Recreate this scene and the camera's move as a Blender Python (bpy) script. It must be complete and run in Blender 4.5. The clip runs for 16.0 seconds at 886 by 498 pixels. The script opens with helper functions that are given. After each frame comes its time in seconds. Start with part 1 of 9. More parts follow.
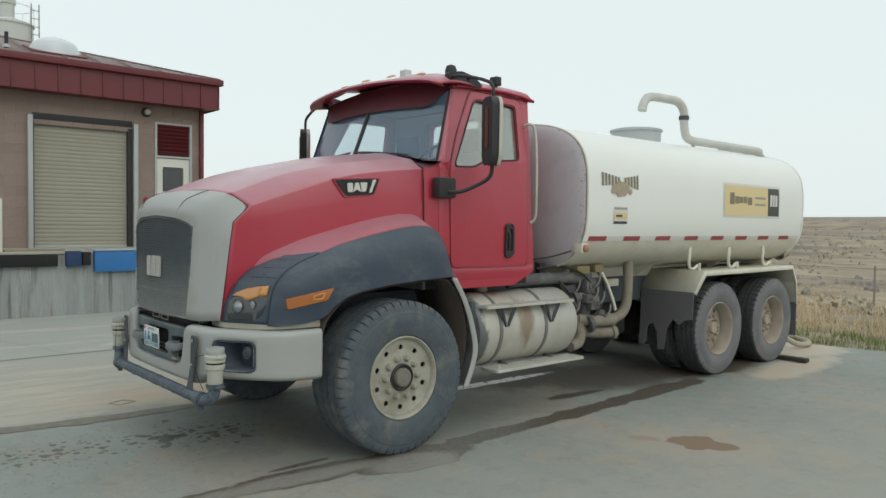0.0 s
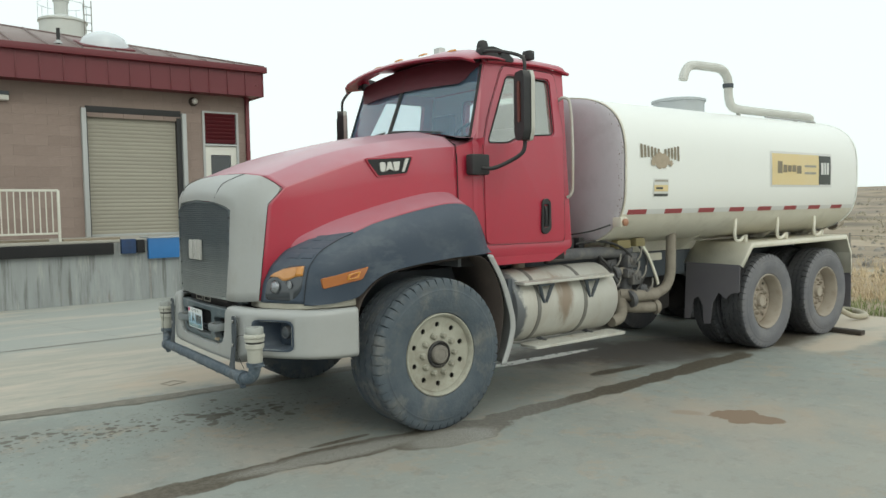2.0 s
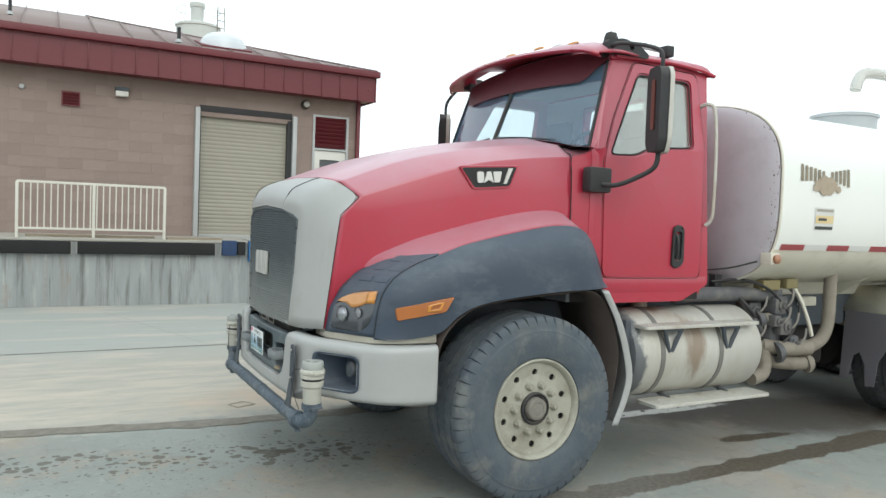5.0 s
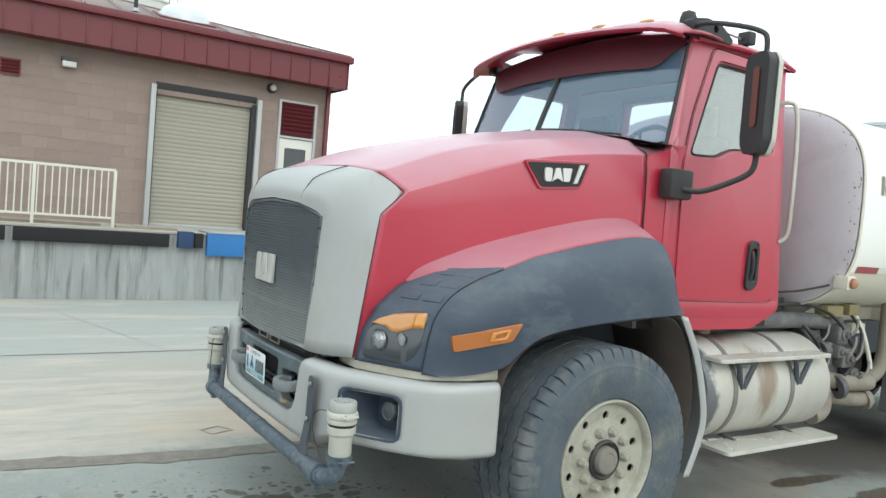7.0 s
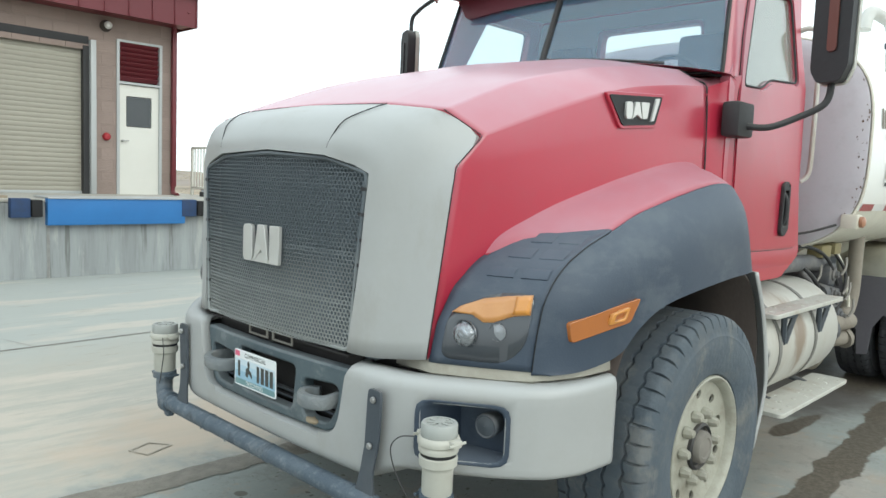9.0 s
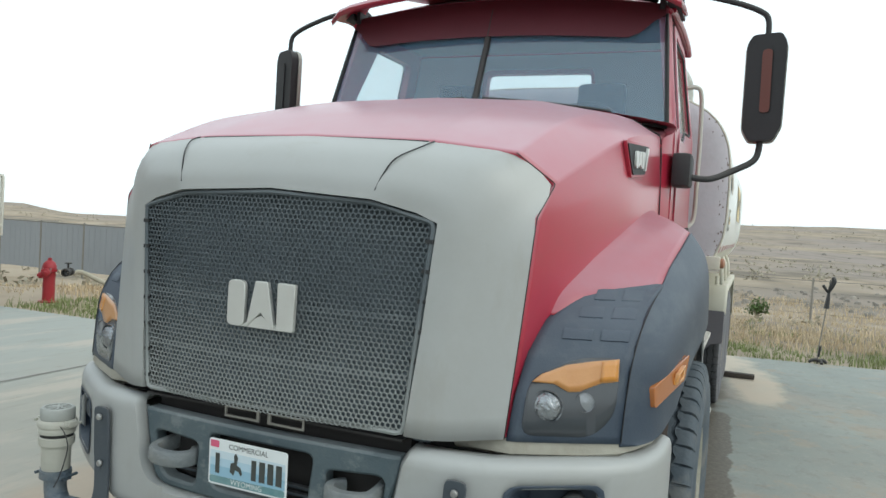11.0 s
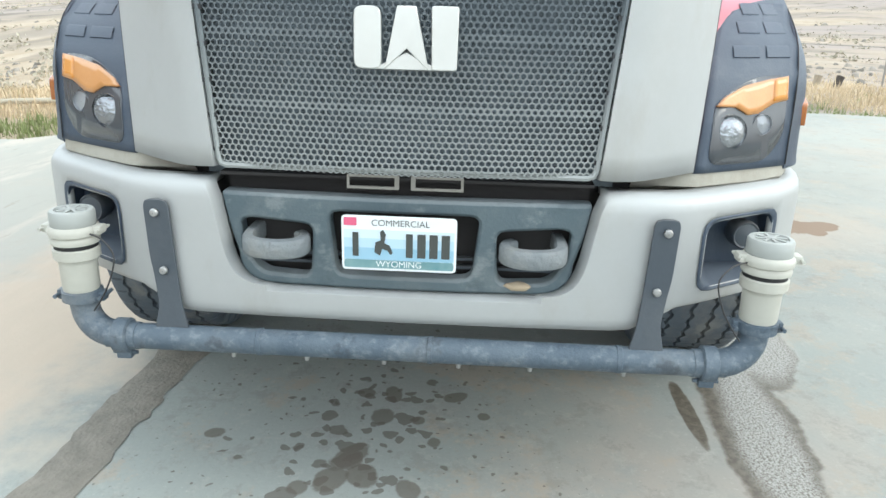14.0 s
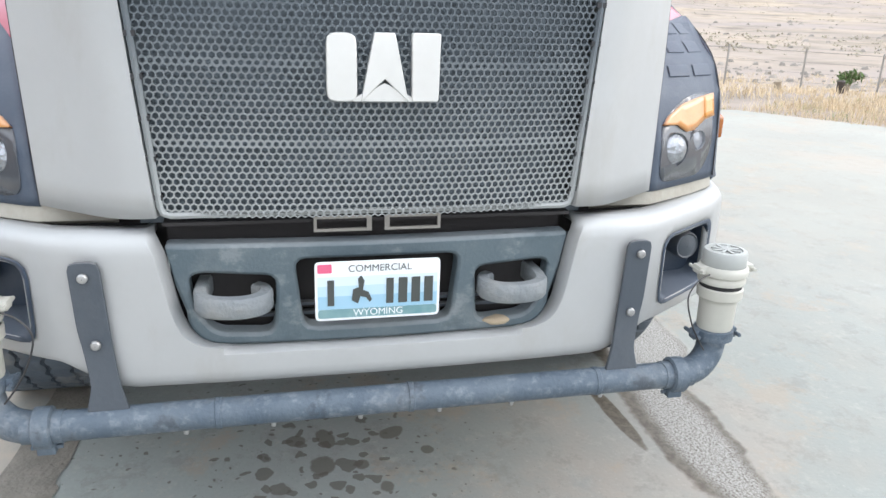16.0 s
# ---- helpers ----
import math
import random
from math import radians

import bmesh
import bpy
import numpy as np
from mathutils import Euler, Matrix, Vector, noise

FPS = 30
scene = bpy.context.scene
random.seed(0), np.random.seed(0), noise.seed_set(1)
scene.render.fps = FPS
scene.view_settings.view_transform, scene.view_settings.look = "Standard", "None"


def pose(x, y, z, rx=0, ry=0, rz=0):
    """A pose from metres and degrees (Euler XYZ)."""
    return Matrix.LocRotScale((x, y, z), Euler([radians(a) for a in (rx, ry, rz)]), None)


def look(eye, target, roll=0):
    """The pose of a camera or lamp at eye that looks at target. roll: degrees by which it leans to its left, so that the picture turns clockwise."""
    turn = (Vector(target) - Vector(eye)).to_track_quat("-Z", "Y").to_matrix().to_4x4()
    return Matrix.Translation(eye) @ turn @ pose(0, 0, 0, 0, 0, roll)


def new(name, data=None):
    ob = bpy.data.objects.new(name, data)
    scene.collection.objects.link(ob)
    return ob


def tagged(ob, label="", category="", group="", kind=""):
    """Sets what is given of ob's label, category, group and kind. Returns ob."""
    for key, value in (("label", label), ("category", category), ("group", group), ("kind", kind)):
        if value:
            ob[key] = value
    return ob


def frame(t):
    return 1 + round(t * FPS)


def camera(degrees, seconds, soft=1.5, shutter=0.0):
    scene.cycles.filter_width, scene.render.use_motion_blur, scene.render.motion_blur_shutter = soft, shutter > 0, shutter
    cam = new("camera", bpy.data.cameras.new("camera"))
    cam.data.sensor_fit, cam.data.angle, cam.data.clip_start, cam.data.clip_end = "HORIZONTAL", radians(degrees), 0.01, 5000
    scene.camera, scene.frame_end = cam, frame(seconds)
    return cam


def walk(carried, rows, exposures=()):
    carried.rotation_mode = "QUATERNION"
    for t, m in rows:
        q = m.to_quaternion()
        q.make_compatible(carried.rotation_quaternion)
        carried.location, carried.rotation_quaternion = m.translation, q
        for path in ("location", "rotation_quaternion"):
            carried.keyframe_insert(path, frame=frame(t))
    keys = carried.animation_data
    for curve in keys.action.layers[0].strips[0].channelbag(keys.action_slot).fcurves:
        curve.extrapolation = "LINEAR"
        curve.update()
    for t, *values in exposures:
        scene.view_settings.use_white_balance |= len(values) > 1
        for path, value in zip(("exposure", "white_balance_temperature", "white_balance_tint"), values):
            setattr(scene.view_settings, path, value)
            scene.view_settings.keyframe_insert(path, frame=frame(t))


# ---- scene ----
cam = camera(61.7, 16.0)
PATH = [
    (0, (-1.931, -5.544, 1.694), (-0.623, -4.033, 1.627), 0.7),
    (0.5, (-1.87, -5.653, 1.682), (-0.575, -4.132, 1.593), 0.1),
    (1, (-1.831, -5.672, 1.674), (-0.572, -4.121, 1.573), -1.3),
    (1.5, (-1.834, -5.647, 1.678), (-0.62, -4.059, 1.603), -1.2),
    (2, (-1.84, -5.627, 1.666), (-0.639, -4.031, 1.548), -0.9),
    (2.5, (-1.808, -5.613, 1.67), (-0.603, -4.022, 1.537), -1.4),
    (3, (-1.724, -5.493, 1.65), (-0.52, -3.904, 1.496), -0.9),
    (3.5, (-1.611, -5.295, 1.673), (-0.338, -3.755, 1.589), -1.0),
    (4, (-1.46, -5.164, 1.665), (-0.23, -3.593, 1.525), -0.2),
    (4.5, (-1.279, -5.059, 1.713), (-0.218, -3.365, 1.656), 1.2),
    (5, (-1.238, -4.888, 1.697), (-0.289, -3.13, 1.613), 2.2),
    (5.2, (-1.265, -4.787, 1.699), (-0.298, -3.036, 1.668), 3.1),
    (7.3, (-1.33, -3.65, 1.69), (-0.206, -1.999, 1.582), 4.6),
    (7.5, (-1.378, -3.524, 1.678), (-0.188, -1.922, 1.546), 3.7),
    (8, (-1.506, -3.212, 1.65), (-0.263, -1.665, 1.486), 5.6),
    (8.2, (-1.516, -3.085, 1.648), (-0.232, -1.564, 1.487), 5.2),
    (10.3, (-1.755, -1.75, 1.664), (-0.097, -0.642, 1.509), 4.2),
    (10.5, (-1.781, -1.648, 1.678), (-0.085, -0.592, 1.574), 5.5),
    (11, (-1.909, -1.433, 1.669), (-0.066, -0.660, 1.589), 3.6),
    (11.5, (-1.988, -1.211, 1.668), (-0.097, -0.618, 1.415), 3.4),
    (12, (-1.905, -0.970, 1.598), (-0.013, -0.438, 1.236), 1.1),
    (12.5, (-1.837, -0.790, 1.552), (0.049, -0.338, 1.063), 3.0),
    (13, (-1.868, -0.563, 1.498), (0.054, -0.367, 0.981), 2.4),
    (13.5, (-1.927, -0.338, 1.472), (-0.028, -0.256, 0.856), 1.8),
    (14, (-1.833, -0.199, 1.441), (0.064, -0.107, 0.815), 1.6),
    (14.5, (-1.633, -0.127, 1.439), (0.245, -0.040, 0.759), 0.7),
    (15, (-1.551, -0.084, 1.427), (0.309, -0.049, 0.699), 1.1),
    (15.5, (-1.582, 0.041, 1.445), (0.302, -0.108, 0.794), 1.6),
    (16, (-1.650, 0.249, 1.492), (0.199, -0.192, 0.874), 1.9),
]
walk(cam, [(t, look(eye, target, roll)) for t, eye, target, roll in PATH], exposures=[(0, -0.55, 6530, 1), (1, -0.42, 6580, 2), (2, -0.28, 6630, -1), (3.5, -0.11, 6480, 1), (4, -0.13, 6450, 3), (4.5, -0.06, 6400, 3), (5, 0.08, 6350, 3), (8, 0.26, 6230, 1), (10.4, 0.17, 6280, 1), (11, -0.13, 6250, 1), (11.5, -0.14, 6180, 1), (12, 0.03, 6350, -5), (13, 0.47, 6240, -2), (14, 0.88, 6150, 4), (16, 0.92, 6200, 12)])


# ---- world and sun ----
def world_light():
    w = bpy.data.worlds.new("sky")
    w.use_nodes = True
    scene.world = w
    nt = w.node_tree
    nt.nodes.clear()
    out = nt.nodes.new("ShaderNodeOutputWorld")
    bg = nt.nodes.new("ShaderNodeBackground")
    sky = nt.nodes.new("ShaderNodeTexSky")
    sky.sky_type = "NISHITA"
    sky.sun_disc = False
    sky.sun_elevation, sky.sun_rotation = radians(SUN_EL), radians(SUN_ROT)
    sky.air_density, sky.dust_density = 1.0, 4.0
    gain = nt.nodes.new("ShaderNodeVectorMath")
    gain.operation = "SCALE"
    gain.inputs["Scale"].default_value = 0.09
    mix = nt.nodes.new("ShaderNodeMix")
    mix.data_type = "RGBA"
    mix.inputs[0].default_value = 0.86
    mix.inputs[7].default_value = (0.94, 0.985, 1.025, 1)
    nt.links.new(sky.outputs[0], gain.inputs[0])
    nt.links.new(gain.outputs[0], mix.inputs[6])
    nt.links.new(mix.outputs[2], bg.inputs[0])
    bg.inputs[1].default_value = SKY
    nt.links.new(bg.outputs[0], out.inputs[0])
    sun = bpy.data.lights.new("sun", "SUN")
    sun.energy, sun.angle, sun.color = SUN, radians(28), (1.0, 0.94, 0.85)
    ob = new("sun", sun)
    el, az = radians(SUN_EL), radians(SUN_AZ)
    at = Vector((math.cos(az) * math.cos(el), math.sin(az) * math.cos(el), math.sin(el)))
    ob.matrix_world = look(at * 50, (0, 0, 0))


SKY, SUN, SUN_EL, SUN_AZ = 1.44, 0.52, 36.0, -95.0
SUN_ROT = 90.0 - SUN_AZ
world_light()


# ---- materials ----
MATS = {}


def material(name, col, col2=None, rough=0.6, metal=0.0, big=1.5, fine=40.0, amount=0.5, bump=0.15, coat=0.0,
             dust=0.0, dust_sheen_col=(0.42, 0.37, 0.31), grime=0.0, grime_col=(0.08, 0.07, 0.06), vary=0.0, stretch=(1, 1, 1), spec=0.5, caked=None, caked_col=(0.4, 0.4, 0.4)):
    """Two scales of mottling, fine relief, dust and painted sky sheen on the faces that look up and blotches of grime.
    """
    m = bpy.data.materials.new(name)
    m.use_nodes = True
    nt = m.node_tree
    n, l = nt.nodes, nt.links
    b = n["Principled BSDF"]
    co = n.new("ShaderNodeTexCoord")
    mp = n.new("ShaderNodeMapping")
    mp.inputs["Scale"].default_value = stretch
    l.new(co.outputs["Object"], mp.inputs[0])
    n1 = n.new("ShaderNodeTexNoise")
    n1.inputs["Scale"].default_value, n1.inputs["Detail"].default_value = big, 6
    n2 = n.new("ShaderNodeTexNoise")
    n2.inputs["Scale"].default_value, n2.inputs["Detail"].default_value = fine, 4
    for t in (n1, n2):
        l.new(mp.outputs[0], t.inputs["Vector"])
    r1 = n.new("ShaderNodeMapRange")
    r1.inputs[1].default_value, r1.inputs[2].default_value = 0.35, 0.65
    l.new(n1.outputs[0], r1.inputs[0])
    add = n.new("ShaderNodeMath")
    add.operation = "MULTIPLY_ADD"
    l.new(n2.outputs[0], add.inputs[0])
    add.inputs[1].default_value = 0.6
    l.new(r1.outputs[0], add.inputs[2])
    sc = n.new("ShaderNodeMath")
    sc.operation = "MULTIPLY"
    sc.inputs[1].default_value = amount
    l.new(add.outputs[0], sc.inputs[0])
    c = n.new("ShaderNodeMix")
    c.data_type, c.clamp_factor = "RGBA", True
    col2 = col2 or tuple(v * 0.72 for v in col)
    c.inputs[6].default_value, c.inputs[7].default_value = (*col, 1), (*col2, 1)
    l.new(sc.outputs[0], c.inputs[0])
    last = c.outputs[2]
    rough_out = None
    if vary:
        oi = n.new("ShaderNodeObjectInfo")
        gi = n.new("ShaderNodeNewGeometry")
        s = n.new("ShaderNodeMath")
        l.new(oi.outputs["Random"], s.inputs[0])
        l.new(gi.outputs["Random Per Island"], s.inputs[1])
        f = n.new("ShaderNodeMath")
        f.operation = "FRACT"
        l.new(s.outputs[0], f.inputs[0])
        mr = n.new("ShaderNodeMapRange")
        mr.inputs[3].default_value, mr.inputs[4].default_value = 1 - vary, 1 + vary
        l.new(f.outputs[0], mr.inputs[0])
        hv = n.new("ShaderNodeHueSaturation")
        l.new(mr.outputs[0], hv.inputs["Value"])
        l.new(last, hv.inputs["Color"])
        last = hv.outputs[0]
    if grime:
        g = n.new("ShaderNodeTexNoise")
        g.inputs["Scale"].default_value, g.inputs["Detail"].default_value, g.inputs["Roughness"].default_value = 4.5, 8, 0.7
        l.new(mp.outputs[0], g.inputs["Vector"])
        gr = n.new("ShaderNodeMapRange")
        gr.inputs[1].default_value, gr.inputs[2].default_value, gr.inputs[4].default_value = 0.5, 0.72, grime
        l.new(g.outputs[0], gr.inputs[0])
        gm = n.new("ShaderNodeMix")
        gm.data_type = "RGBA"
        gm.inputs[7].default_value = (*grime_col, 1)
        l.new(gr.outputs[0], gm.inputs[0])
        l.new(last, gm.inputs[6])
        last = gm.outputs[2]
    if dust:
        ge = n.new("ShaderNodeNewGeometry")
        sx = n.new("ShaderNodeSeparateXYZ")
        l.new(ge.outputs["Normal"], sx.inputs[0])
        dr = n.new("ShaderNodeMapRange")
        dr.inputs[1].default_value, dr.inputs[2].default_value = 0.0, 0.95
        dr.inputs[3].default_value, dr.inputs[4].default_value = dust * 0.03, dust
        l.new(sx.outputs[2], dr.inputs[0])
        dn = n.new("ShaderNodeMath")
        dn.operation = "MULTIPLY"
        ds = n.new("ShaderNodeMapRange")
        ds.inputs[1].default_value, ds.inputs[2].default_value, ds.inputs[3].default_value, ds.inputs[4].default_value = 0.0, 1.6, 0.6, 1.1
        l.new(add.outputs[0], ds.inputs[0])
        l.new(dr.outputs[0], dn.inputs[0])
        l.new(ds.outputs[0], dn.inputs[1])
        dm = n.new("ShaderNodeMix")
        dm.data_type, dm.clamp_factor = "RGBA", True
        dm.inputs[7].default_value = (*dust_sheen_col, 1)
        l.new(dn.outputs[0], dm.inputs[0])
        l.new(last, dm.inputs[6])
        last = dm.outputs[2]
        ra = n.new("ShaderNodeMath")
        ra.operation, ra.use_clamp = "MULTIPLY_ADD", True
        l.new(dn.outputs[0], ra.inputs[0])
        ra.inputs[1].default_value, ra.inputs[2].default_value = 0.5, rough
        rough_out = ra.outputs[0]
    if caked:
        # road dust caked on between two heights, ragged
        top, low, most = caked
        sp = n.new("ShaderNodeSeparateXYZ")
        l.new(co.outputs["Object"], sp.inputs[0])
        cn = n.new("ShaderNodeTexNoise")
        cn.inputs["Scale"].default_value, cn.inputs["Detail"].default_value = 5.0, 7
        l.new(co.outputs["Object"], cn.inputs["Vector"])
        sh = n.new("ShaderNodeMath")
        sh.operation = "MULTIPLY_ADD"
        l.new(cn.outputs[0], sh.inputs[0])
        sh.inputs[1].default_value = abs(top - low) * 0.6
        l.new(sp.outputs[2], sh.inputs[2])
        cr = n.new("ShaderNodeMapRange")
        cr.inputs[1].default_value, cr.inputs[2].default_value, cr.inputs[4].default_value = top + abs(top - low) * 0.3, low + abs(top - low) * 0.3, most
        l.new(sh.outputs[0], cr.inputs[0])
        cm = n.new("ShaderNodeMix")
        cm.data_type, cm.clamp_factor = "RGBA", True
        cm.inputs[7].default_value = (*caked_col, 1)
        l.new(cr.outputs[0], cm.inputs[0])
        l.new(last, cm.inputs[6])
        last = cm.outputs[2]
    l.new(last, b.inputs["Base Color"])
    b.inputs["Roughness"].default_value = rough
    if rough_out:
        l.new(rough_out, b.inputs["Roughness"])
    b.inputs["Metallic"].default_value = metal
    b.inputs["Coat Weight"].default_value = coat
    b.inputs["Coat Roughness"].default_value = 0.22
    b.inputs["Specular IOR Level"].default_value = spec
    if bump:
        bp = n.new("ShaderNodeBump")
        bp.inputs["Strength"].default_value, bp.inputs["Distance"].default_value = bump, 0.01
        l.new(n2.outputs[0], bp.inputs["Height"])
        l.new(bp.outputs[0], b.inputs["Normal"])
    MATS[name] = m
    return m


def glass(name, col, rough=0.02, alpha=0.25, haze=(0.45, 0.43, 0.40), sheen=0.06):
    """A thin tinted pane: clear and mirror-like by Fresnel."""
    m = bpy.data.materials.new(name)
    m.use_nodes = True
    n, l = m.node_tree.nodes, m.node_tree.links
    n.clear()
    out = n.new("ShaderNodeOutputMaterial")
    tr = n.new("ShaderNodeBsdfTransparent")
    tr.inputs[0].default_value = (*col, 1)
    gl = n.new("ShaderNodeBsdfGlossy")
    gl.inputs["Roughness"].default_value = rough
    lw = n.new("ShaderNodeLayerWeight")
    lw.inputs[0].default_value = 0.5
    pw = n.new("ShaderNodeMath")
    pw.operation = "POWER"
    pw.inputs[1].default_value = 5.0
    l.new(lw.outputs["Facing"], pw.inputs[0])
    fr = n.new("ShaderNodeMath")
    fr.operation = "MULTIPLY_ADD"
    l.new(pw.outputs[0], fr.inputs[0])
    fr.inputs[1].default_value, fr.inputs[2].default_value = 0.92 - sheen, sheen
    mx = n.new("ShaderNodeMixShader")
    l.new(fr.outputs[0], mx.inputs[0])
    l.new(tr.outputs[0], mx.inputs[1])
    l.new(gl.outputs[0], mx.inputs[2])
    di = n.new("ShaderNodeBsdfDiffuse")
    di.inputs[0].default_value = (*haze, 1)
    m2 = n.new("ShaderNodeMixShader")
    m2.inputs[0].default_value = alpha
    l.new(mx.outputs[0], m2.inputs[1])
    l.new(di.outputs[0], m2.inputs[2])
    l.new(m2.outputs[0], out.inputs[0])
    MATS[name] = m
    return m


def add_stain(m, spots, colour, strength=0.7, scale=(6, 6, 6), lo=0.42, hi=0.58):
    """Ragged stains of one colour round the given centres, over the material's own colour."""
    n, l = m.node_tree.nodes, m.node_tree.links
    b = n["Principled BSDF"]
    co = n.new("ShaderNodeTexCoord")
    mp = n.new("ShaderNodeMapping")
    mp.inputs["Scale"].default_value = scale
    l.new(co.outputs["Object"], mp.inputs[0])
    t = n.new("ShaderNodeTexNoise")
    t.inputs["Scale"].default_value, t.inputs["Detail"].default_value, t.inputs["Roughness"].default_value = 1.0, 7, 0.65
    l.new(mp.outputs[0], t.inputs["Vector"])
    total = None
    for centre, size in spots:
        q = n.new("ShaderNodeMapping")
        q.vector_type = "TEXTURE"
        q.inputs["Location"].default_value, q.inputs["Scale"].default_value = centre, size
        l.new(co.outputs["Object"], q.inputs[0])
        v = n.new("ShaderNodeVectorMath")
        v.operation = "LENGTH"
        l.new(q.outputs[0], v.inputs[0])
        r = n.new("ShaderNodeMapRange")
        r.inputs[1].default_value, r.inputs[2].default_value, r.inputs[3].default_value, r.inputs[4].default_value = 0.3, 1.0, 0.25, -0.35
        l.new(v.outputs["Value"], r.inputs[0])
        if total is None:
            total = r.outputs[0]
        else:
            k = n.new("ShaderNodeMath")
            k.operation = "MAXIMUM"
            l.new(total, k.inputs[0])
            l.new(r.outputs[0], k.inputs[1])
            total = k.outputs[0]
    a = n.new("ShaderNodeMath")
    l.new(t.outputs[0], a.inputs[0])
    if total is None:
        a.inputs[1].default_value = 0.0
    else:
        l.new(total, a.inputs[1])
    f = n.new("ShaderNodeMapRange")
    f.interpolation_type = "SMOOTHSTEP"
    f.inputs[1].default_value, f.inputs[2].default_value, f.inputs[4].default_value = lo, hi, strength
    l.new(a.outputs[0], f.inputs[0])
    x = n.new("ShaderNodeMix")
    x.data_type, x.clamp_factor = "RGBA", True
    l.new(f.outputs[0], x.inputs[0])
    l.new(b.inputs["Base Color"].links[0].from_socket, x.inputs[6])
    x.inputs[7].default_value = (*colour, 1)
    l.new(x.outputs[2], b.inputs["Base Color"])
    return m


# both reds: the pale upward tint is dust plus sky reflection painted in
RED = material("red paint", (0.43, 0.012, 0.042), (0.36, 0.012, 0.037), 0.32, coat=0.6, bump=0.012, dust=0.85, dust_sheen_col=(0.55, 0.415, 0.475), grime=0.14, grime_col=(0.30, 0.055, 0.065), big=0.8, fine=9)
REDTOP = material("red fender paint", (0.40, 0.009, 0.032), (0.33, 0.008, 0.027), 0.42, coat=0.35, bump=0.012, dust=0.62, dust_sheen_col=(0.50, 0.38, 0.44), grime=0.2, grime_col=(0.30, 0.09, 0.11), big=0.9, fine=9)
RADIATOR = material("dusty radiator core", (0.14, 0.165, 0.185), (0.09, 0.11, 0.125), 0.8, bump=0.2, big=4, fine=120)
SILVER = material("grey bumper paint", (0.415, 0.418, 0.410), (0.36, 0.362, 0.355), 0.44, metal=0.12, bump=0.03, coat=0.12, dust=0.25, dust_sheen_col=(0.54, 0.56, 0.55), grime=0.16, grime_col=(0.31, 0.29, 0.245), big=2.0)
DARKPL = material("dark blue-grey plastic", (0.030, 0.046, 0.074), (0.044, 0.060, 0.086), 0.46, bump=0.1, fine=160, dust=0.42, dust_sheen_col=(0.20, 0.225, 0.26), grime=0.36, grime_col=(0.115, 0.132, 0.15), big=2.5)
INSERT = material("worn slate-blue plastic", (0.066, 0.094, 0.110), (0.098, 0.126, 0.138), 0.5, bump=0.15, fine=120, dust=0.5, dust_sheen_col=(0.3, 0.31, 0.31), grime=0.4, grime_col=(0.235, 0.245, 0.24), big=5)
BLACK = material("black rubber and plastic", (0.02, 0.02, 0.022), (0.032, 0.032, 0.034), 0.6, bump=0.1, dust=0.15)
VOID = material("dark inner metal", (0.022, 0.020, 0.020), (0.035, 0.03, 0.028), 0.85, bump=0.1)
TYRE = material("dusty tyre rubber", (0.060, 0.078, 0.098), (0.105, 0.122, 0.138), 0.85, bump=0.35, fine=45, dust=0.3, dust_sheen_col=(0.19, 0.20, 0.205), grime=0.6, grime_col=(0.165, 0.155, 0.138), big=7)
TYREPALE = material("mud-dusted tyre rubber", (0.135, 0.135, 0.15), (0.20, 0.197, 0.205), 0.9, bump=0.3, fine=60, dust=0.3, dust_sheen_col=(0.28, 0.27, 0.26), grime=0.4, grime_col=(0.25, 0.235, 0.225), big=4)
TREADSHADE = material("worn tread rubber", (0.045, 0.047, 0.052), (0.075, 0.075, 0.08), 0.9, bump=0.3, fine=60, dust=0.15, dust_sheen_col=(0.2, 0.19, 0.18), grime=0.3, grime_col=(0.12, 0.11, 0.10), big=6)
RIM = material("dusty wheel alloy", (0.43, 0.42, 0.355), (0.325, 0.31, 0.255), 0.6, metal=0.15, bump=0.2, fine=50, grime=0.6, grime_col=(0.21, 0.18, 0.135), big=9)
RIMRUST = material("muddy wheel steel", (0.41, 0.36, 0.30), (0.31, 0.265, 0.215), 0.8, bump=0.2, grime=0.45, grime_col=(0.20, 0.145, 0.095), big=5)
WHITE = material("white tank paint", (0.85, 0.86, 0.83), (0.80, 0.805, 0.775), 0.32, bump=0.02, coat=0.15, big=0.6, dust=0.10, dust_sheen_col=(0.66, 0.63, 0.56), amount=0.35)
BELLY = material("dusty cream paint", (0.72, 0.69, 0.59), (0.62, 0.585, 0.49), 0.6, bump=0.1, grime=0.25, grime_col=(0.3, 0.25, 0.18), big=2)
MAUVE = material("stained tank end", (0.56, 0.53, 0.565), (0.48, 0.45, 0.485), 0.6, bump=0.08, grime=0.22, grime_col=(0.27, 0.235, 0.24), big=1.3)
GREYPIPE = material("blue-grey pipe paint", (0.060, 0.084, 0.112), (0.115, 0.142, 0.168), 0.55, bump=0.3, grime=0.65, grime_col=(0.25, 0.255, 0.25), big=8, fine=90)
add_stain(GREYPIPE, [], (0.24, 0.265, 0.285), 0.4, (38, 30, 38), 0.50, 0.68)
add_stain(GREYPIPE, [], (0.022, 0.032, 0.045), 0.6, (9, 9, 9), 0.56, 0.66)
add_stain(INSERT, [], (0.25, 0.27, 0.27), 0.5, (10, 7, 10), 0.55, 0.66)
add_stain(INSERT, [], (0.045, 0.065, 0.075), 0.5, (6, 4, 7), 0.55, 0.66)
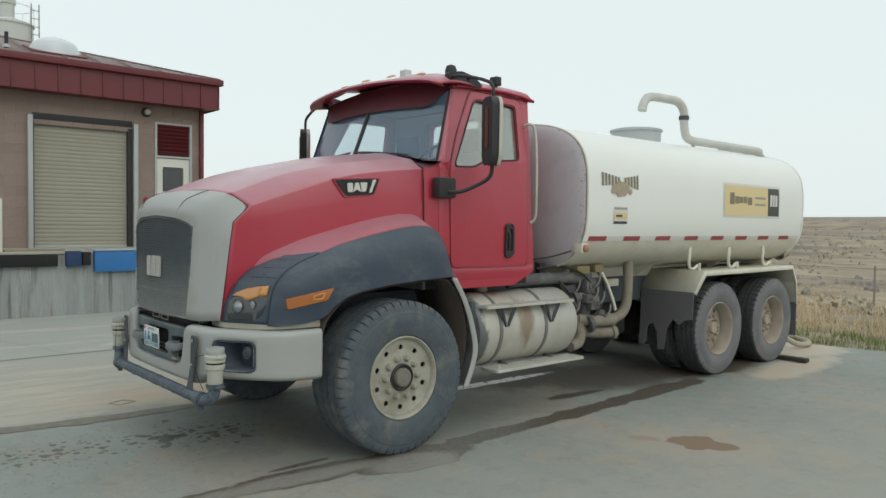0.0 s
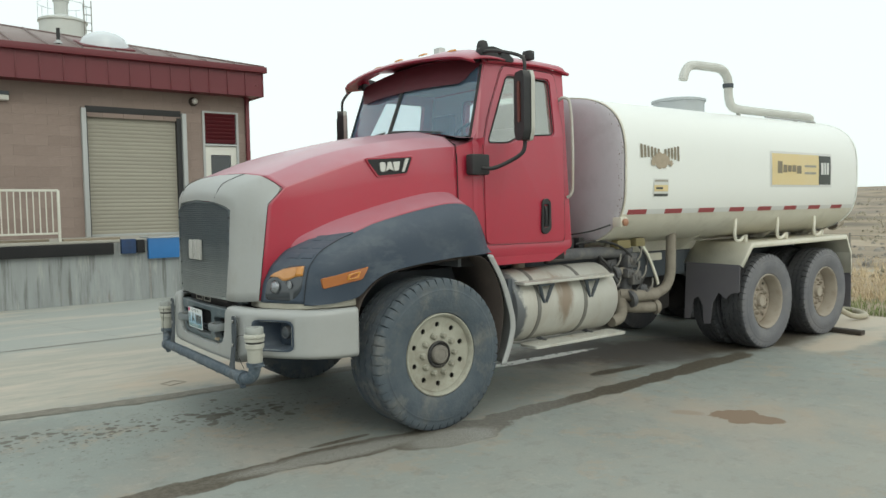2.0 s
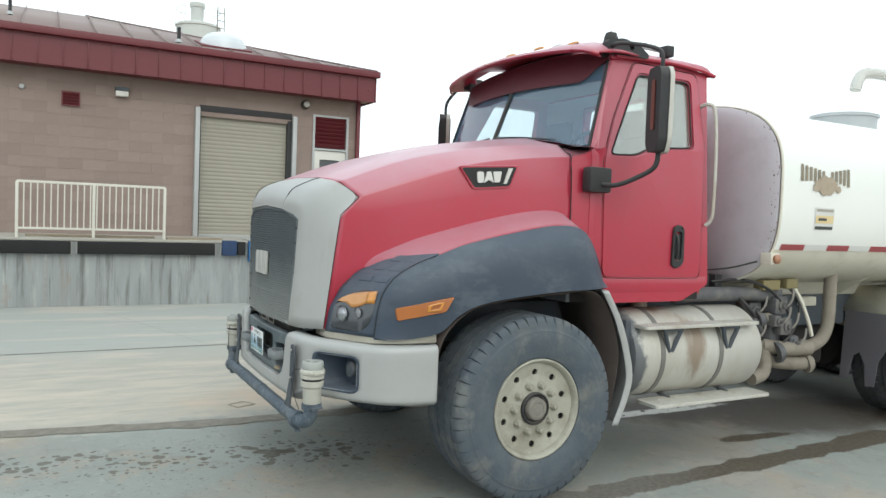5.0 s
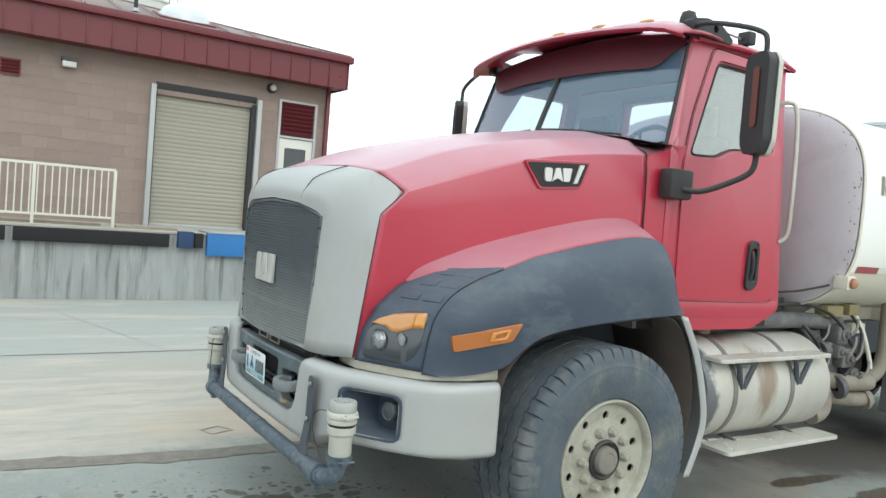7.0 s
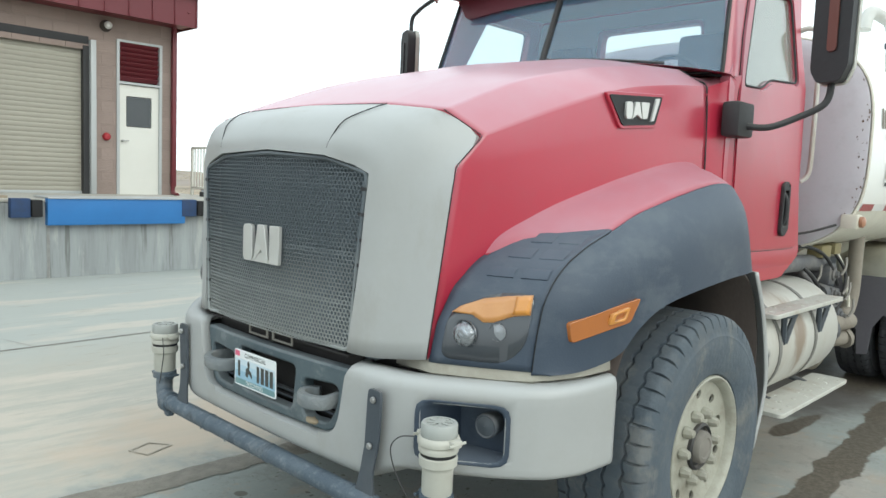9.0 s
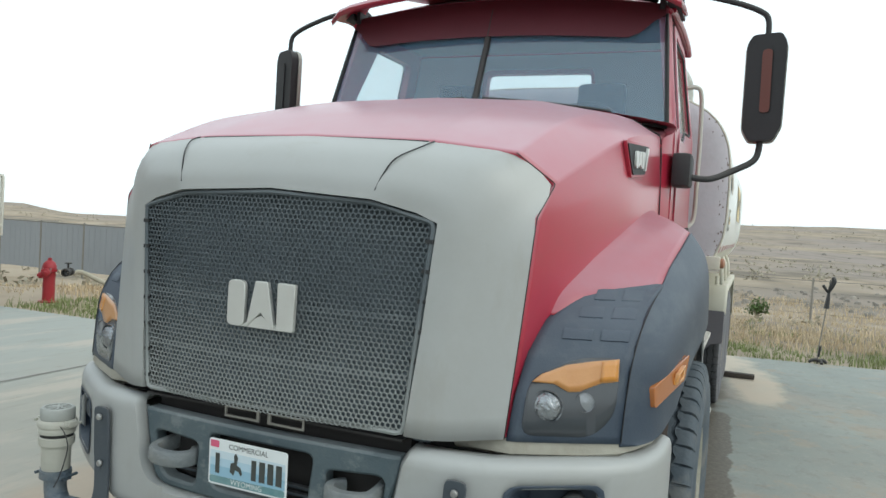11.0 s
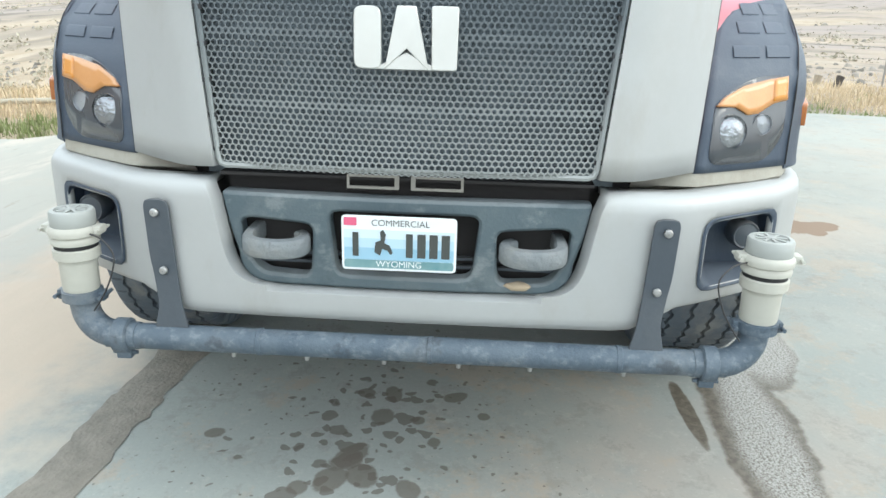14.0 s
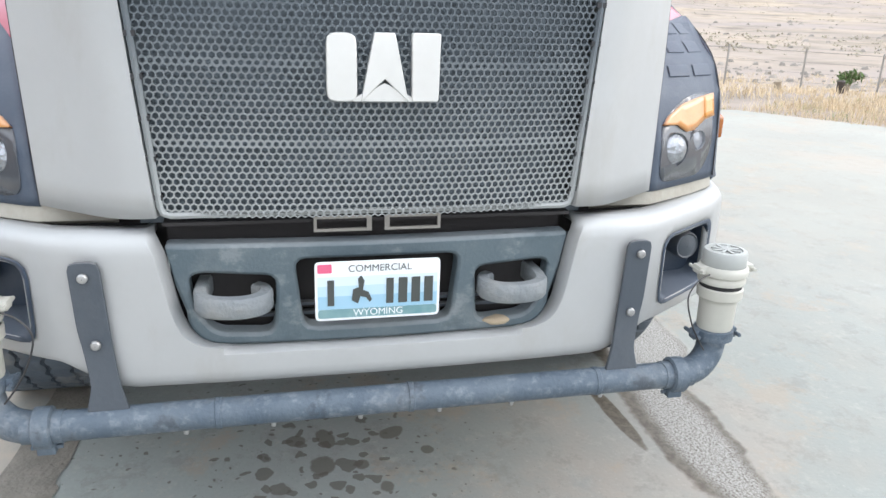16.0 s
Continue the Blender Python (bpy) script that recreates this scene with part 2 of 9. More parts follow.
add_stain(SILVER, [], (0.31, 0.285, 0.245), 0.28, (4, 3, 1.4), 0.55, 0.68)
add_stain(DARKPL, [], (0.12, 0.14, 0.16), 0.35, (3, 3, 7), 0.54, 0.66)
add_stain(TYRE, [], (0.20, 0.195, 0.18), 0.45, (5, 5, 5), 0.54, 0.66)
BRACKET = material("slate steel plate", (0.045, 0.056, 0.070), (0.070, 0.083, 0.098), 0.6, bump=0.15, dust=0.2, grime=0.2, grime_col=(0.14, 0.14, 0.14))
BEIGEPL = material("beige nozzle plastic", (0.50, 0.49, 0.43), (0.43, 0.415, 0.365), 0.5, bump=0.05, grime=0.25, grime_col=(0.32, 0.29, 0.22), big=9)
GREYCAP = material("grey cap plastic", (0.38, 0.39, 0.37), (0.32, 0.33, 0.31), 0.5, bump=0.05, big=9)
STEEL = material("dull steel", (0.42, 0.42, 0.41), (0.32, 0.31, 0.30), 0.4, metal=0.7, bump=0.05, big=12)
CHROME = material("bright badge metal", (0.70, 0.69, 0.66), (0.62, 0.61, 0.58), 0.35, metal=0.5, bump=0.02, big=9)
ALU = material("dusty aluminium", (0.58, 0.57, 0.52), (0.48, 0.46, 0.41), 0.5, metal=0.2, bump=0.08, grime=0.6, grime_col=(0.30, 0.20, 0.12), big=3, stretch=(1, 1, 0.4))
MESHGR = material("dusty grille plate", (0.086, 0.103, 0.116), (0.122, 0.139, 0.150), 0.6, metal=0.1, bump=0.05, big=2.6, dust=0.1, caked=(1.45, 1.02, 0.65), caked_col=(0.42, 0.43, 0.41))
AMBER = material("amber lens", (0.66, 0.28, 0.045), (0.56, 0.22, 0.035), 0.25, bump=0.08, fine=140, amount=0.5, coat=0.6, dust=0.25, dust_sheen_col=(0.6, 0.45, 0.35))
AMBERDIM = material("tan amber lens", (0.50, 0.215, 0.055), (0.58, 0.27, 0.08), 0.28, bump=0.06, fine=140, amount=0.6, coat=0.6, dust=0.3, dust_sheen_col=(0.6, 0.45, 0.35), big=14)
AMBERDK = material("dull red lens", (0.15, 0.045, 0.032), (0.10, 0.03, 0.022), 0.4, bump=0.1, fine=100)
LAMPGLASS = material("lamp reflector", (0.80, 0.82, 0.84), (0.26, 0.27, 0.29), 0.2, metal=0.85, bump=0.9, fine=70, amount=0.9)
SMOKE = material("smoked lamp lens", (0.036, 0.042, 0.052), (0.05, 0.056, 0.066), 0.18, bump=0.02, coat=0.7, dust=0.12)
GASKET = material("black glazing rubber", (0.012, 0.012, 0.013), None, 0.5, bump=0)
SEAT = material("dark seat cloth", (0.05, 0.055, 0.065), (0.035, 0.04, 0.045), 0.9, bump=0.2)
TRIMIN = material("grey cab trim", (0.20, 0.21, 0.225), (0.16, 0.17, 0.18), 0.8, bump=0.1)
# the windscreen's blue haze is sky reflection put into the colour
WINDSHIELD = glass("windscreen glass", (0.90, 0.97, 1.0), 0.02, 0.22, (0.24, 0.44, 0.66), 0.14)
SIDEGLASS = glass("side window glass", (0.86, 0.90, 0.87), 0.03, 0.16, (0.70, 0.70, 0.64), 0.22)
CLEARGLASS = glass("clear window glass", (0.95, 0.97, 0.96), 0.02, 0.02)
YELLOW = material("faded yellow decal", (0.74, 0.58, 0.29), (0.74, 0.62, 0.38), 0.5, bump=0, big=3)
FADEINK = material("faded brown-black decal ink", (0.20, 0.17, 0.12), (0.30, 0.25, 0.17), 0.5, bump=0, big=9)
INK = material("black decal ink", (0.05, 0.055, 0.05), (0.08, 0.085, 0.08), 0.5, bump=0)
GREYINK = material("weathered grey decal", (0.30, 0.28, 0.24), (0.45, 0.42, 0.36), 0.6, bump=0, big=14)
TAPERED = material("red reflective tape", (0.36, 0.065, 0.075), (0.30, 0.055, 0.06), 0.35, bump=0.1, fine=200, dust=0.2)
TAPEWHT = material("white reflective tape", (0.72, 0.72, 0.70), (0.64, 0.64, 0.62), 0.35, bump=0.1, fine=200)
PLATEWHT = material("white number plate", (0.78, 0.80, 0.80), (0.74, 0.76, 0.76), 0.4, bump=0)
PLATEGRN = material("teal number plate band", (0.11, 0.24, 0.26), (0.24, 0.36, 0.36), 0.4, bump=0, big=20)
PINK = material("pink sticker", (0.70, 0.12, 0.22), None, 0.5, bump=0)
MUD = material("tan mud", (0.40, 0.32, 0.22), (0.33, 0.26, 0.18), 0.95, bump=0.5)

BLOCK = material("tan-pink split block", (0.315, 0.245, 0.215), (0.265, 0.205, 0.18), 0.95, bump=0.9, fine=28, big=1.0, vary=0.07, amount=0.8, stretch=(0.35, 1, 1.6), grime=0.2, grime_col=(0.22, 0.175, 0.155))
MORTAR = material("block mortar", (0.29, 0.235, 0.205), (0.25, 0.20, 0.175), 0.95, bump=0.3)
MAROON = material("maroon sheet metal", (0.145, 0.022, 0.030), (0.122, 0.019, 0.026), 0.42, bump=0.03, big=1.0, dust=0.14, dust_sheen_col=(0.33, 0.21, 0.2))
ROOFMET = material("dull maroon roof sheet", (0.27, 0.195, 0.19), (0.22, 0.155, 0.15), 0.45, metal=0.4, bump=0.03, dust=0.3)
DOORBEIGE = material("beige shutter slats", (0.345, 0.325, 0.27), (0.31, 0.29, 0.24), 0.6, bump=0.05, vary=0.03, big=0.8)
FRAMEGREY = material("galvanised frame", (0.46, 0.47, 0.47), (0.38, 0.39, 0.39), 0.5, metal=0.2, bump=0.05)
DOORWHT = material("off-white door paint", (0.70, 0.69, 0.64), (0.62, 0.61, 0.56), 0.5, bump=0.03)
DOCK = material("streaked dock concrete", (0.375, 0.395, 0.395), (0.29, 0.305, 0.305), 0.9, bump=0.3, fine=14, big=1.3, amount=0.8, stretch=(2.6, 1, 0.22), grime=0.5, grime_col=(0.165, 0.17, 0.165))
add_stain(DOCK, [], (0.135, 0.14, 0.13), 0.75, (7, 7, 0.45), 0.54, 0.66)
add_stain(DOCK, [], (0.50, 0.50, 0.47), 0.5, (4, 4, 0.6), 0.54, 0.66)
add_stain(DOCK, [], (0.29, 0.225, 0.16), 0.4, (2.2, 2.2, 0.7), 0.58, 0.68)
DOCKTOP = material("dock deck concrete", (0.45, 0.43, 0.38), (0.36, 0.34, 0.30), 0.9, bump=0.2)
RUBBER = material("dock bumper rubber", (0.011, 0.011, 0.012), (0.02, 0.019, 0.02), 0.85, bump=0.4)
BLUE = material("blue dock plate paint", (0.035, 0.18, 0.46), (0.03, 0.15, 0.40), 0.5, bump=0.05, big=3)
BLUEDK = material("scuffed dark blue paint", (0.02, 0.055, 0.15), (0.025, 0.035, 0.06), 0.7, bump=0.2, big=6)
CREAM = material("cream railing paint", (0.66, 0.65, 0.58), (0.58, 0.56, 0.50), 0.5, bump=0.05)
WOOD = material("weathered timber", (0.36, 0.30, 0.22), (0.24, 0.20, 0.15), 0.9, bump=0.4, stretch=(1, 6, 6))
DARKWOOD = material("dark wet timber", (0.045, 0.035, 0.028), (0.06, 0.05, 0.04), 0.8, bump=0.4)
SILOWHT = material("pale silo paint", (0.62, 0.64, 0.62), (0.54, 0.56, 0.54), 0.6, bump=0)
DOMEPL = material("milky skylight plastic", (0.70, 0.74, 0.77), (0.64, 0.68, 0.72), 0.25, bump=0)
HYDRED = material("hydrant red paint", (0.36, 0.02, 0.03), (0.28, 0.018, 0.025), 0.45, bump=0.05)
LAMPWHT = material("frosted lamp glass", (0.75, 0.74, 0.70), None, 0.3, bump=0)
HOSE = material("tan canvas hose", (0.46, 0.42, 0.33), (0.38, 0.34, 0.27), 0.9, bump=0.3)
FENCEWALL = material("grey fence slats", (0.33, 0.345, 0.365), (0.27, 0.285, 0.30), 0.8, bump=0.2, big=0.6, stretch=(1, 1, 0.4))
FENCEPOST = material("fence post steel", (0.29, 0.27, 0.24), (0.22, 0.205, 0.185), 0.6, metal=0.3, bump=0.1)
WIRE = material("fence wire", (0.24, 0.23, 0.21), None, 0.6, metal=0.4, bump=0)
DRYGRASS = material("dry grass", (0.60, 0.475, 0.315), (0.50, 0.40, 0.265), 0.95, bump=0, vary=0.2)
GREENGRASS = material("green grass", (0.185, 0.235, 0.085), (0.26, 0.28, 0.12), 0.9, bump=0, vary=0.3)
SAGE = material("sagebrush", (0.34, 0.31, 0.235), (0.40, 0.36, 0.28), 0.95, bump=0, vary=0.2)
BUSHGREEN = material("green bush leaves", (0.075, 0.125, 0.035), (0.11, 0.15, 0.05), 0.8, bump=0, vary=0.3)
STONE = material("rubble stone", (0.30, 0.27, 0.23), (0.20, 0.18, 0.16), 0.95, bump=0.5, vary=0.25)
DAMPC = material("damp concrete", (0.205, 0.192, 0.172), (0.235, 0.222, 0.20), 0.75, bump=0.2, fine=70, big=2)
JOINTC = material("broken joint filler", (0.165, 0.150, 0.124), (0.235, 0.215, 0.18), 0.8, bump=0.8, fine=60, big=12, amount=0.7, grime=0.3, grime_col=(0.10, 0.095, 0.082))


def concrete():
    """Worn yard concrete: pale and pinkish dust patches, a wet track with a gritty bulb, drips and a rusty puddle."""
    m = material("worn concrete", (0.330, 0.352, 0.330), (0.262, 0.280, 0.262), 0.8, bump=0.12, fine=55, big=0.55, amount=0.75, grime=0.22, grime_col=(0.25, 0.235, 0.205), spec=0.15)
    n, l = m.node_tree.nodes, m.node_tree.links
    b = n["Principled BSDF"]
    co = n.new("ShaderNodeTexCoord").outputs["Object"]

    def num(op, a, c, clamp=False):
        x = n.new("ShaderNodeMath")
        x.operation, x.use_clamp = op, clamp
        for k, v in enumerate((a, c)):
            if isinstance(v, (int, float)):
                x.inputs[k].default_value = v
            elif v is not None:
                l.new(v, x.inputs[k])
        return x.outputs[0]

    def wave(scale, detail=6, rough=0.6):
        x = n.new("ShaderNodeTexNoise")
        x.inputs["Scale"].default_value, x.inputs["Detail"].default_value, x.inputs["Roughness"].default_value = scale, detail, rough
        l.new(co, x.inputs["Vector"])
        return x.outputs[0]

    def ramp(v, lo, hi, top=1.0):
        x = n.new("ShaderNodeMapRange")
        x.interpolation_type = "SMOOTHSTEP"
        x.inputs[1].default_value, x.inputs[2].default_value, x.inputs[4].default_value = lo, hi, top
        l.new(v, x.inputs[0])
        return x.outputs[0]

    rag = num("SUBTRACT", wave(3.2, 8, 0.62), 0.5)

    def patch(cx, cy, rx, ry, deg=0.0, rough=1.2, soft=0.12):
        mp = n.new("ShaderNodeMapping")
        mp.vector_type = "TEXTURE"
        mp.inputs["Location"].default_value = (cx, cy, 0)
        mp.inputs["Rotation"].default_value = (0, 0, math.radians(deg))
        mp.inputs["Scale"].default_value = (rx, ry, 1)
        l.new(co, mp.inputs[0])
        v = n.new("ShaderNodeVectorMath")
        v.operation = "LENGTH"
        l.new(mp.outputs[0], v.inputs[0])
        d = num("ADD", v.outputs["Value"], num("MULTIPLY", rag, rough))
        return ramp(d, 1 + soft, 1 - soft)

    def union(masks):
        last = masks[0]
        for q in masks[1:]:
            last = num("MAXIMUM", last, q)
        return last

    def paint(mask, colour, strength=1.0):
        x = n.new("ShaderNodeMix")
        x.data_type, x.clamp_factor = "RGBA", True
        src = b.inputs["Base Color"].links[0].from_socket
        l.new(num("MULTIPLY", mask, strength), x.inputs[0])
        l.new(src, x.inputs[6])
        if isinstance(colour, tuple):
            x.inputs[7].default_value = (*colour, 1)
        else:
            l.new(colour, x.inputs[7])
        l.new(x.outputs[2], b.inputs["Base Color"])

    # broad fading: bluish scour, pink dust, dark specks
    paint(ramp(wave(0.42, 5), 0.52, 0.66), (0.375, 0.318, 0.268), 0.6)
    paint(ramp(wave(0.9, 7, 0.7), 0.54, 0.68), (0.245, 0.272, 0.262), 0.6)
    paint(ramp(wave(2.6, 8, 0.75), 0.58, 0.70), (0.46, 0.44, 0.405), 0.4)
    paint(ramp(wave(17, 5, 0.7), 0.66, 0.74), (0.19, 0.185, 0.165), 0.55)
    paint(ramp(wave(75, 4, 0.75), 0.60, 0.70), (0.17, 0.17, 0.155), 0.45)
    paint(ramp(wave(48, 4, 0.75), 0.60, 0.70), (0.47, 0.46, 0.425), 0.4)
    paint(ramp(wave(1.5, 9, 0.75), 0.53, 0.62), (0.36, 0.30, 0.235), 0.6)
    paint(patch(0.2, -2.2, 2.4, 0.95, 0, 1.4, 0.5), (0.27, 0.255, 0.215), 0.12)
    paint(ramp(wave(5.5, 9, 0.8), 0.52, 0.60), (0.20, 0.192, 0.17), 0.34)
    paint(ramp(wave(9.0, 9, 0.8), 0.53, 0.62), (0.47, 0.45, 0.41), 0.2)
    paint(patch(5.2, -6.2, 6.0, 3.3, -20, 1.2, 0.5), (0.39, 0.355, 0.30), 0.45)
    # the bay beyond the joint is drier and paler
    paint(patch(-2.0, 5.3, 9.5, 4.15, 0, 0.35, 0.06), (0.415, 0.395, 0.345), 0.8)
    paint(patch(-2.0, 7.4, 9.5, 3.2, 0, 0.5, 0.25), (0.37, 0.395, 0.38), 0.65)
    bay = patch(-2.0, 5.4, 9.5, 4.1, 0, 0.35, 0.1)
    drift = n.new("ShaderNodeMapping")
    drift.inputs["Scale"].default_value = (0.35, 1.5, 1)
    drift.inputs["Rotation"].default_value = (0, 0, 0.25)
    l.new(co, drift.inputs[0])

    def streak(scale, detail, rough):
        x = n.new("ShaderNodeTexNoise")
        x.inputs["Scale"].default_value, x.inputs["Detail"].default_value, x.inputs["Roughness"].default_value = scale, detail, rough
        l.new(drift.outputs[0], x.inputs["Vector"])
        return x.outputs[0]
    paint(num("MULTIPLY", bay, ramp(streak(1.1, 7, 0.65), 0.50, 0.64)), (0.53, 0.475, 0.405), 0.65)
    paint(num("MULTIPLY", bay, ramp(streak(2.7, 7, 0.7), 0.56, 0.66)), (0.33, 0.325, 0.29), 0.5)
    paint(num("MULTIPLY", bay, ramp(streak(6.5, 6, 0.7), 0.60, 0.68)), (0.30, 0.27, 0.22), 0.5)
    paint(num("MULTIPLY", patch(-0.9, 2.6, 2.2, 1.1, -12, 1.3, 0.4), ramp(streak(3.5, 6, 0.7), 0.38, 0.62)), (0.57, 0.50, 0.42), 0.5)
    paint(patch(1.75, 1.75, 1.75, 0.58, 0, 1.4, 0.4), (0.47, 0.38, 0.295), 0.75)
    # darker ground below the chassis
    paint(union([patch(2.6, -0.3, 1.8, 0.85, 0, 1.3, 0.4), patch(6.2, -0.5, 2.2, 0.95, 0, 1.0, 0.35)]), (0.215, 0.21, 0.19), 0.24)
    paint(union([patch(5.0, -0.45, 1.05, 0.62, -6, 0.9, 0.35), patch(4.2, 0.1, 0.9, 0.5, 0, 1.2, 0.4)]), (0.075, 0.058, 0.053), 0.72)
    # sunlit ground by the rear wheels, painted in as paler colour
    paint(union([patch(7.3, -1.55, 1.1, 0.28, 3, 1.2, 0.3), patch(8.7, -1.0, 0.9, 0.5, 0, 1.2, 0.3)]), (0.60, 0.51, 0.41), 0.7)
    # wet track beside the truck
    wet = union([patch(-0.3, -1.215, 1.15, 0.115, 0, 1.8, 0.08), patch(0.62, -1.245, 0.75, 0.155, -3, 1.0, 0.08), patch(1.40, -1.38, 0.52, 0.27, -4, 0.9, 0.05), patch(2.35, -1.31, 1.0, 0.11, 1, 1.9, 0.08),
                 patch(3.5, -1.29, 1.15, 0.115, 1, 1.7, 0.08), patch(4.7, -1.24, 0.95, 0.14, 2, 1.6, 0.08), patch(3.87, -0.83, 0.42, 0.07, -4, 1.6), patch(6.4, -0.8, 1.1, 0.45, 0, 1.2, 0.3), patch(0.68, -1.02, 0.24, 0.03, 1, 1.6)])
    rim = ramp(wave(26, 5, 0.75), 0.40, 0.62)
    wetcol = n.new("ShaderNodeMix")
    wetcol.data_type = "RGBA"
    wetcol.inputs[6].default_value, wetcol.inputs[7].default_value = (0.085, 0.069, 0.050, 1), (0.14, 0.119, 0.092, 1)
    l.new(rim, wetcol.inputs[0])
    paint(wet, wetcol.outputs[2], 0.92)
    # grit left in the bulb of the track, with its sky glare put into the colour
    grit_glare = num("MULTIPLY", union([patch(1.36, -1.48, 0.36, 0.17, -6, 0.9, 0.3), patch(0.55, -1.255, 0.72, 0.105, -3, 0.9, 0.35)]), ramp(wave(110, 4, 0.8), 0.40, 0.56))
    paint(grit_glare, (0.40, 0.39, 0.36), 0.85)
    # drips that fell from the front of the truck
    warp = n.new("ShaderNodeMix")
    warp.data_type, warp.factor_mode = "VECTOR", "UNIFORM"
    nz = n.new("ShaderNodeTexNoise")
    nz.inputs["Scale"].default_value, nz.inputs["Detail"].default_value = 14, 2
    l.new(co, nz.inputs["Vector"])
    warp.inputs[0].default_value = 0.06
    l.new(co, warp.inputs[4])
    l.new(nz.outputs["Color"], warp.inputs[5])
    drops = []
    for scale, most in ((11.0, 0.56), (24.0, 0.62)):
        vo = n.new("ShaderNodeTexVoronoi")
        vo.voronoi_dimensions, vo.feature = "2D", "SMOOTH_F1"
        vo.inputs["Smoothness"].default_value = 0.25
        vo.inputs["Scale"].default_value = scale
        l.new(warp.outputs[1], vo.inputs["Vector"])
        sp = n.new("ShaderNodeSeparateColor")
        l.new(vo.outputs["Color"], sp.inputs[0])
        limit = ramp(sp.outputs[0], 0.5, 1.0, most)
        drops.append((vo.outputs["Distance"], limit))
    trail = union([patch(0.5, 0.13, 0.42, 0.26, -15, 1.6, 0.5), patch(-0.1, 0.25, 0.75, 0.20, 8, 1.4, 0.5), patch(-1.0, 0.42, 0.95, 0.24, -8, 1.4, 0.5), num("MULTIPLY", patch(0.1, 0.2, 1.7, 0.7, 0, 1.6, 0.7), 0.36)])
    for d, limit in drops:
        gap = num("SUBTRACT", num("MULTIPLY", limit, trail), d)
        paint(ramp(gap, 0.0, 0.07), (0.125, 0.112, 0.095), 0.75)
    # larger blots where the drips ran together
    for cx, cy, rx, ry, deg in ((0.54, 0.117, 0.055, 0.045, 0), (0.71, 0.10, 0.06, 0.028, 10), (0.29, 0.20, 0.09, 0.05, -30), (0.15, 0.24, 0.07, 0.05, -20), (0.18, 0.14, 0.06, 0.045, 20), (0.12, -0.02, 0.05, 0.035, 30), (0.40, -0.08, 0.04, 0.03, 0),
                                (0.53, -0.015, 0.035, 0.03, 0), (0.71, -0.14, 0.05, 0.03, -50), (0.58, -0.25, 0.025, 0.025, 0), (0.38, 0.69, 0.035, 0.04, 40), (0.71, 0.206, 0.03, 0.03, 0), (0.105, 0.33, 0.04, 0.035, 0)):
        paint(patch(cx, cy, rx, ry, deg, 2.2, 0.12), (0.125, 0.11, 0.09), 0.75)
    # pale streaks below the step: sunlit water glints, painted as colour
    paint(num("MULTIPLY", patch(3.7, 0.09, 0.80, 0.075, -2, 1.5, 0.2), ramp(wave(9, 3), 0.36, 0.44)), (0.88, 0.87, 0.83), 1.0)
    # rusty dried puddle
    paint(union([patch(3.40, -2.43, 0.22, 0.15, -20, 1.8, 0.05), patch(3.42, -2.62, 0.17, 0.14, -60, 1.8, 0.05), patch(3.27, -2.55, 0.12, 0.09, 10, 1.8, 0.05)]), (0.145, 0.082, 0.045), 0.97)
    paint(patch(3.16, -2.17, 0.13, 0.06, -50, 1.8, 0.3), (0.26, 0.20, 0.15), 0.7)
    paint(patch(3.4, -2.5, 0.75, 0.42, -45, 1.2, 0.6), (0.42, 0.35, 0.28), 0.35)
    # water shines more than dry slab
    r = n.new("ShaderNodeMapRange")
    r.inputs[3].default_value, r.inputs[4].default_value = 0.8, 0.42
    l.new(wet, r.inputs[0])
    l.new(r.outputs[0], b.inputs["Roughness"])
    return m


CONCRETE = concrete()


def soil():
    """Dry range land: straw, bare earth and sage in patches, larger with distance."""
    m = bpy.data.materials.new("dry range land")
    m.use_nodes = True
    n, l = m.node_tree.nodes, m.node_tree.links
    b = n["Principled BSDF"]
    co = n.new("ShaderNodeTexCoord")
    mp = n.new("ShaderNodeMapping")
    mp.inputs["Scale"].default_value = (1, 1, 6)
    l.new(co.outputs["Object"], mp.inputs[0])
    cols = None
    for scale, lo, hi, col in ((0.35, 0.42, 0.62, (0.35, 0.28, 0.20)), (0.045, 0.45, 0.60, (0.265, 0.225, 0.18)), (0.012, 0.46, 0.60, (0.31, 0.265, 0.235)), (0.11, 0.52, 0.66, (0.19, 0.165, 0.135))):
        t = n.new("ShaderNodeTexNoise")
        t.inputs["Scale"].default_value, t.inputs["Detail"].default_value, t.inputs["Roughness"].default_value = scale, 8, 0.65
        l.new(mp.outputs[0], t.inputs["Vector"])
        r = n.new("ShaderNodeMapRange")
        r.inputs[1].default_value, r.inputs[2].default_value = lo, hi
        l.new(t.outputs[0], r.inputs[0])
        x = n.new("ShaderNodeMix")
        x.data_type = "RGBA"
        l.new(r.outputs[0], x.inputs[0])
        if cols:
            l.new(cols, x.inputs[6])
        else:
            x.inputs[6].default_value = (0.42, 0.35, 0.27, 1)
        x.inputs[7].default_value = (*col, 1)
        cols = x.outputs[2]
    l.new(cols, b.inputs["Base Color"])
    b.inputs["Roughness"].default_value = 1.0
    b.inputs["Specular IOR Level"].default_value = 0.1
    return m


SOIL = soil()


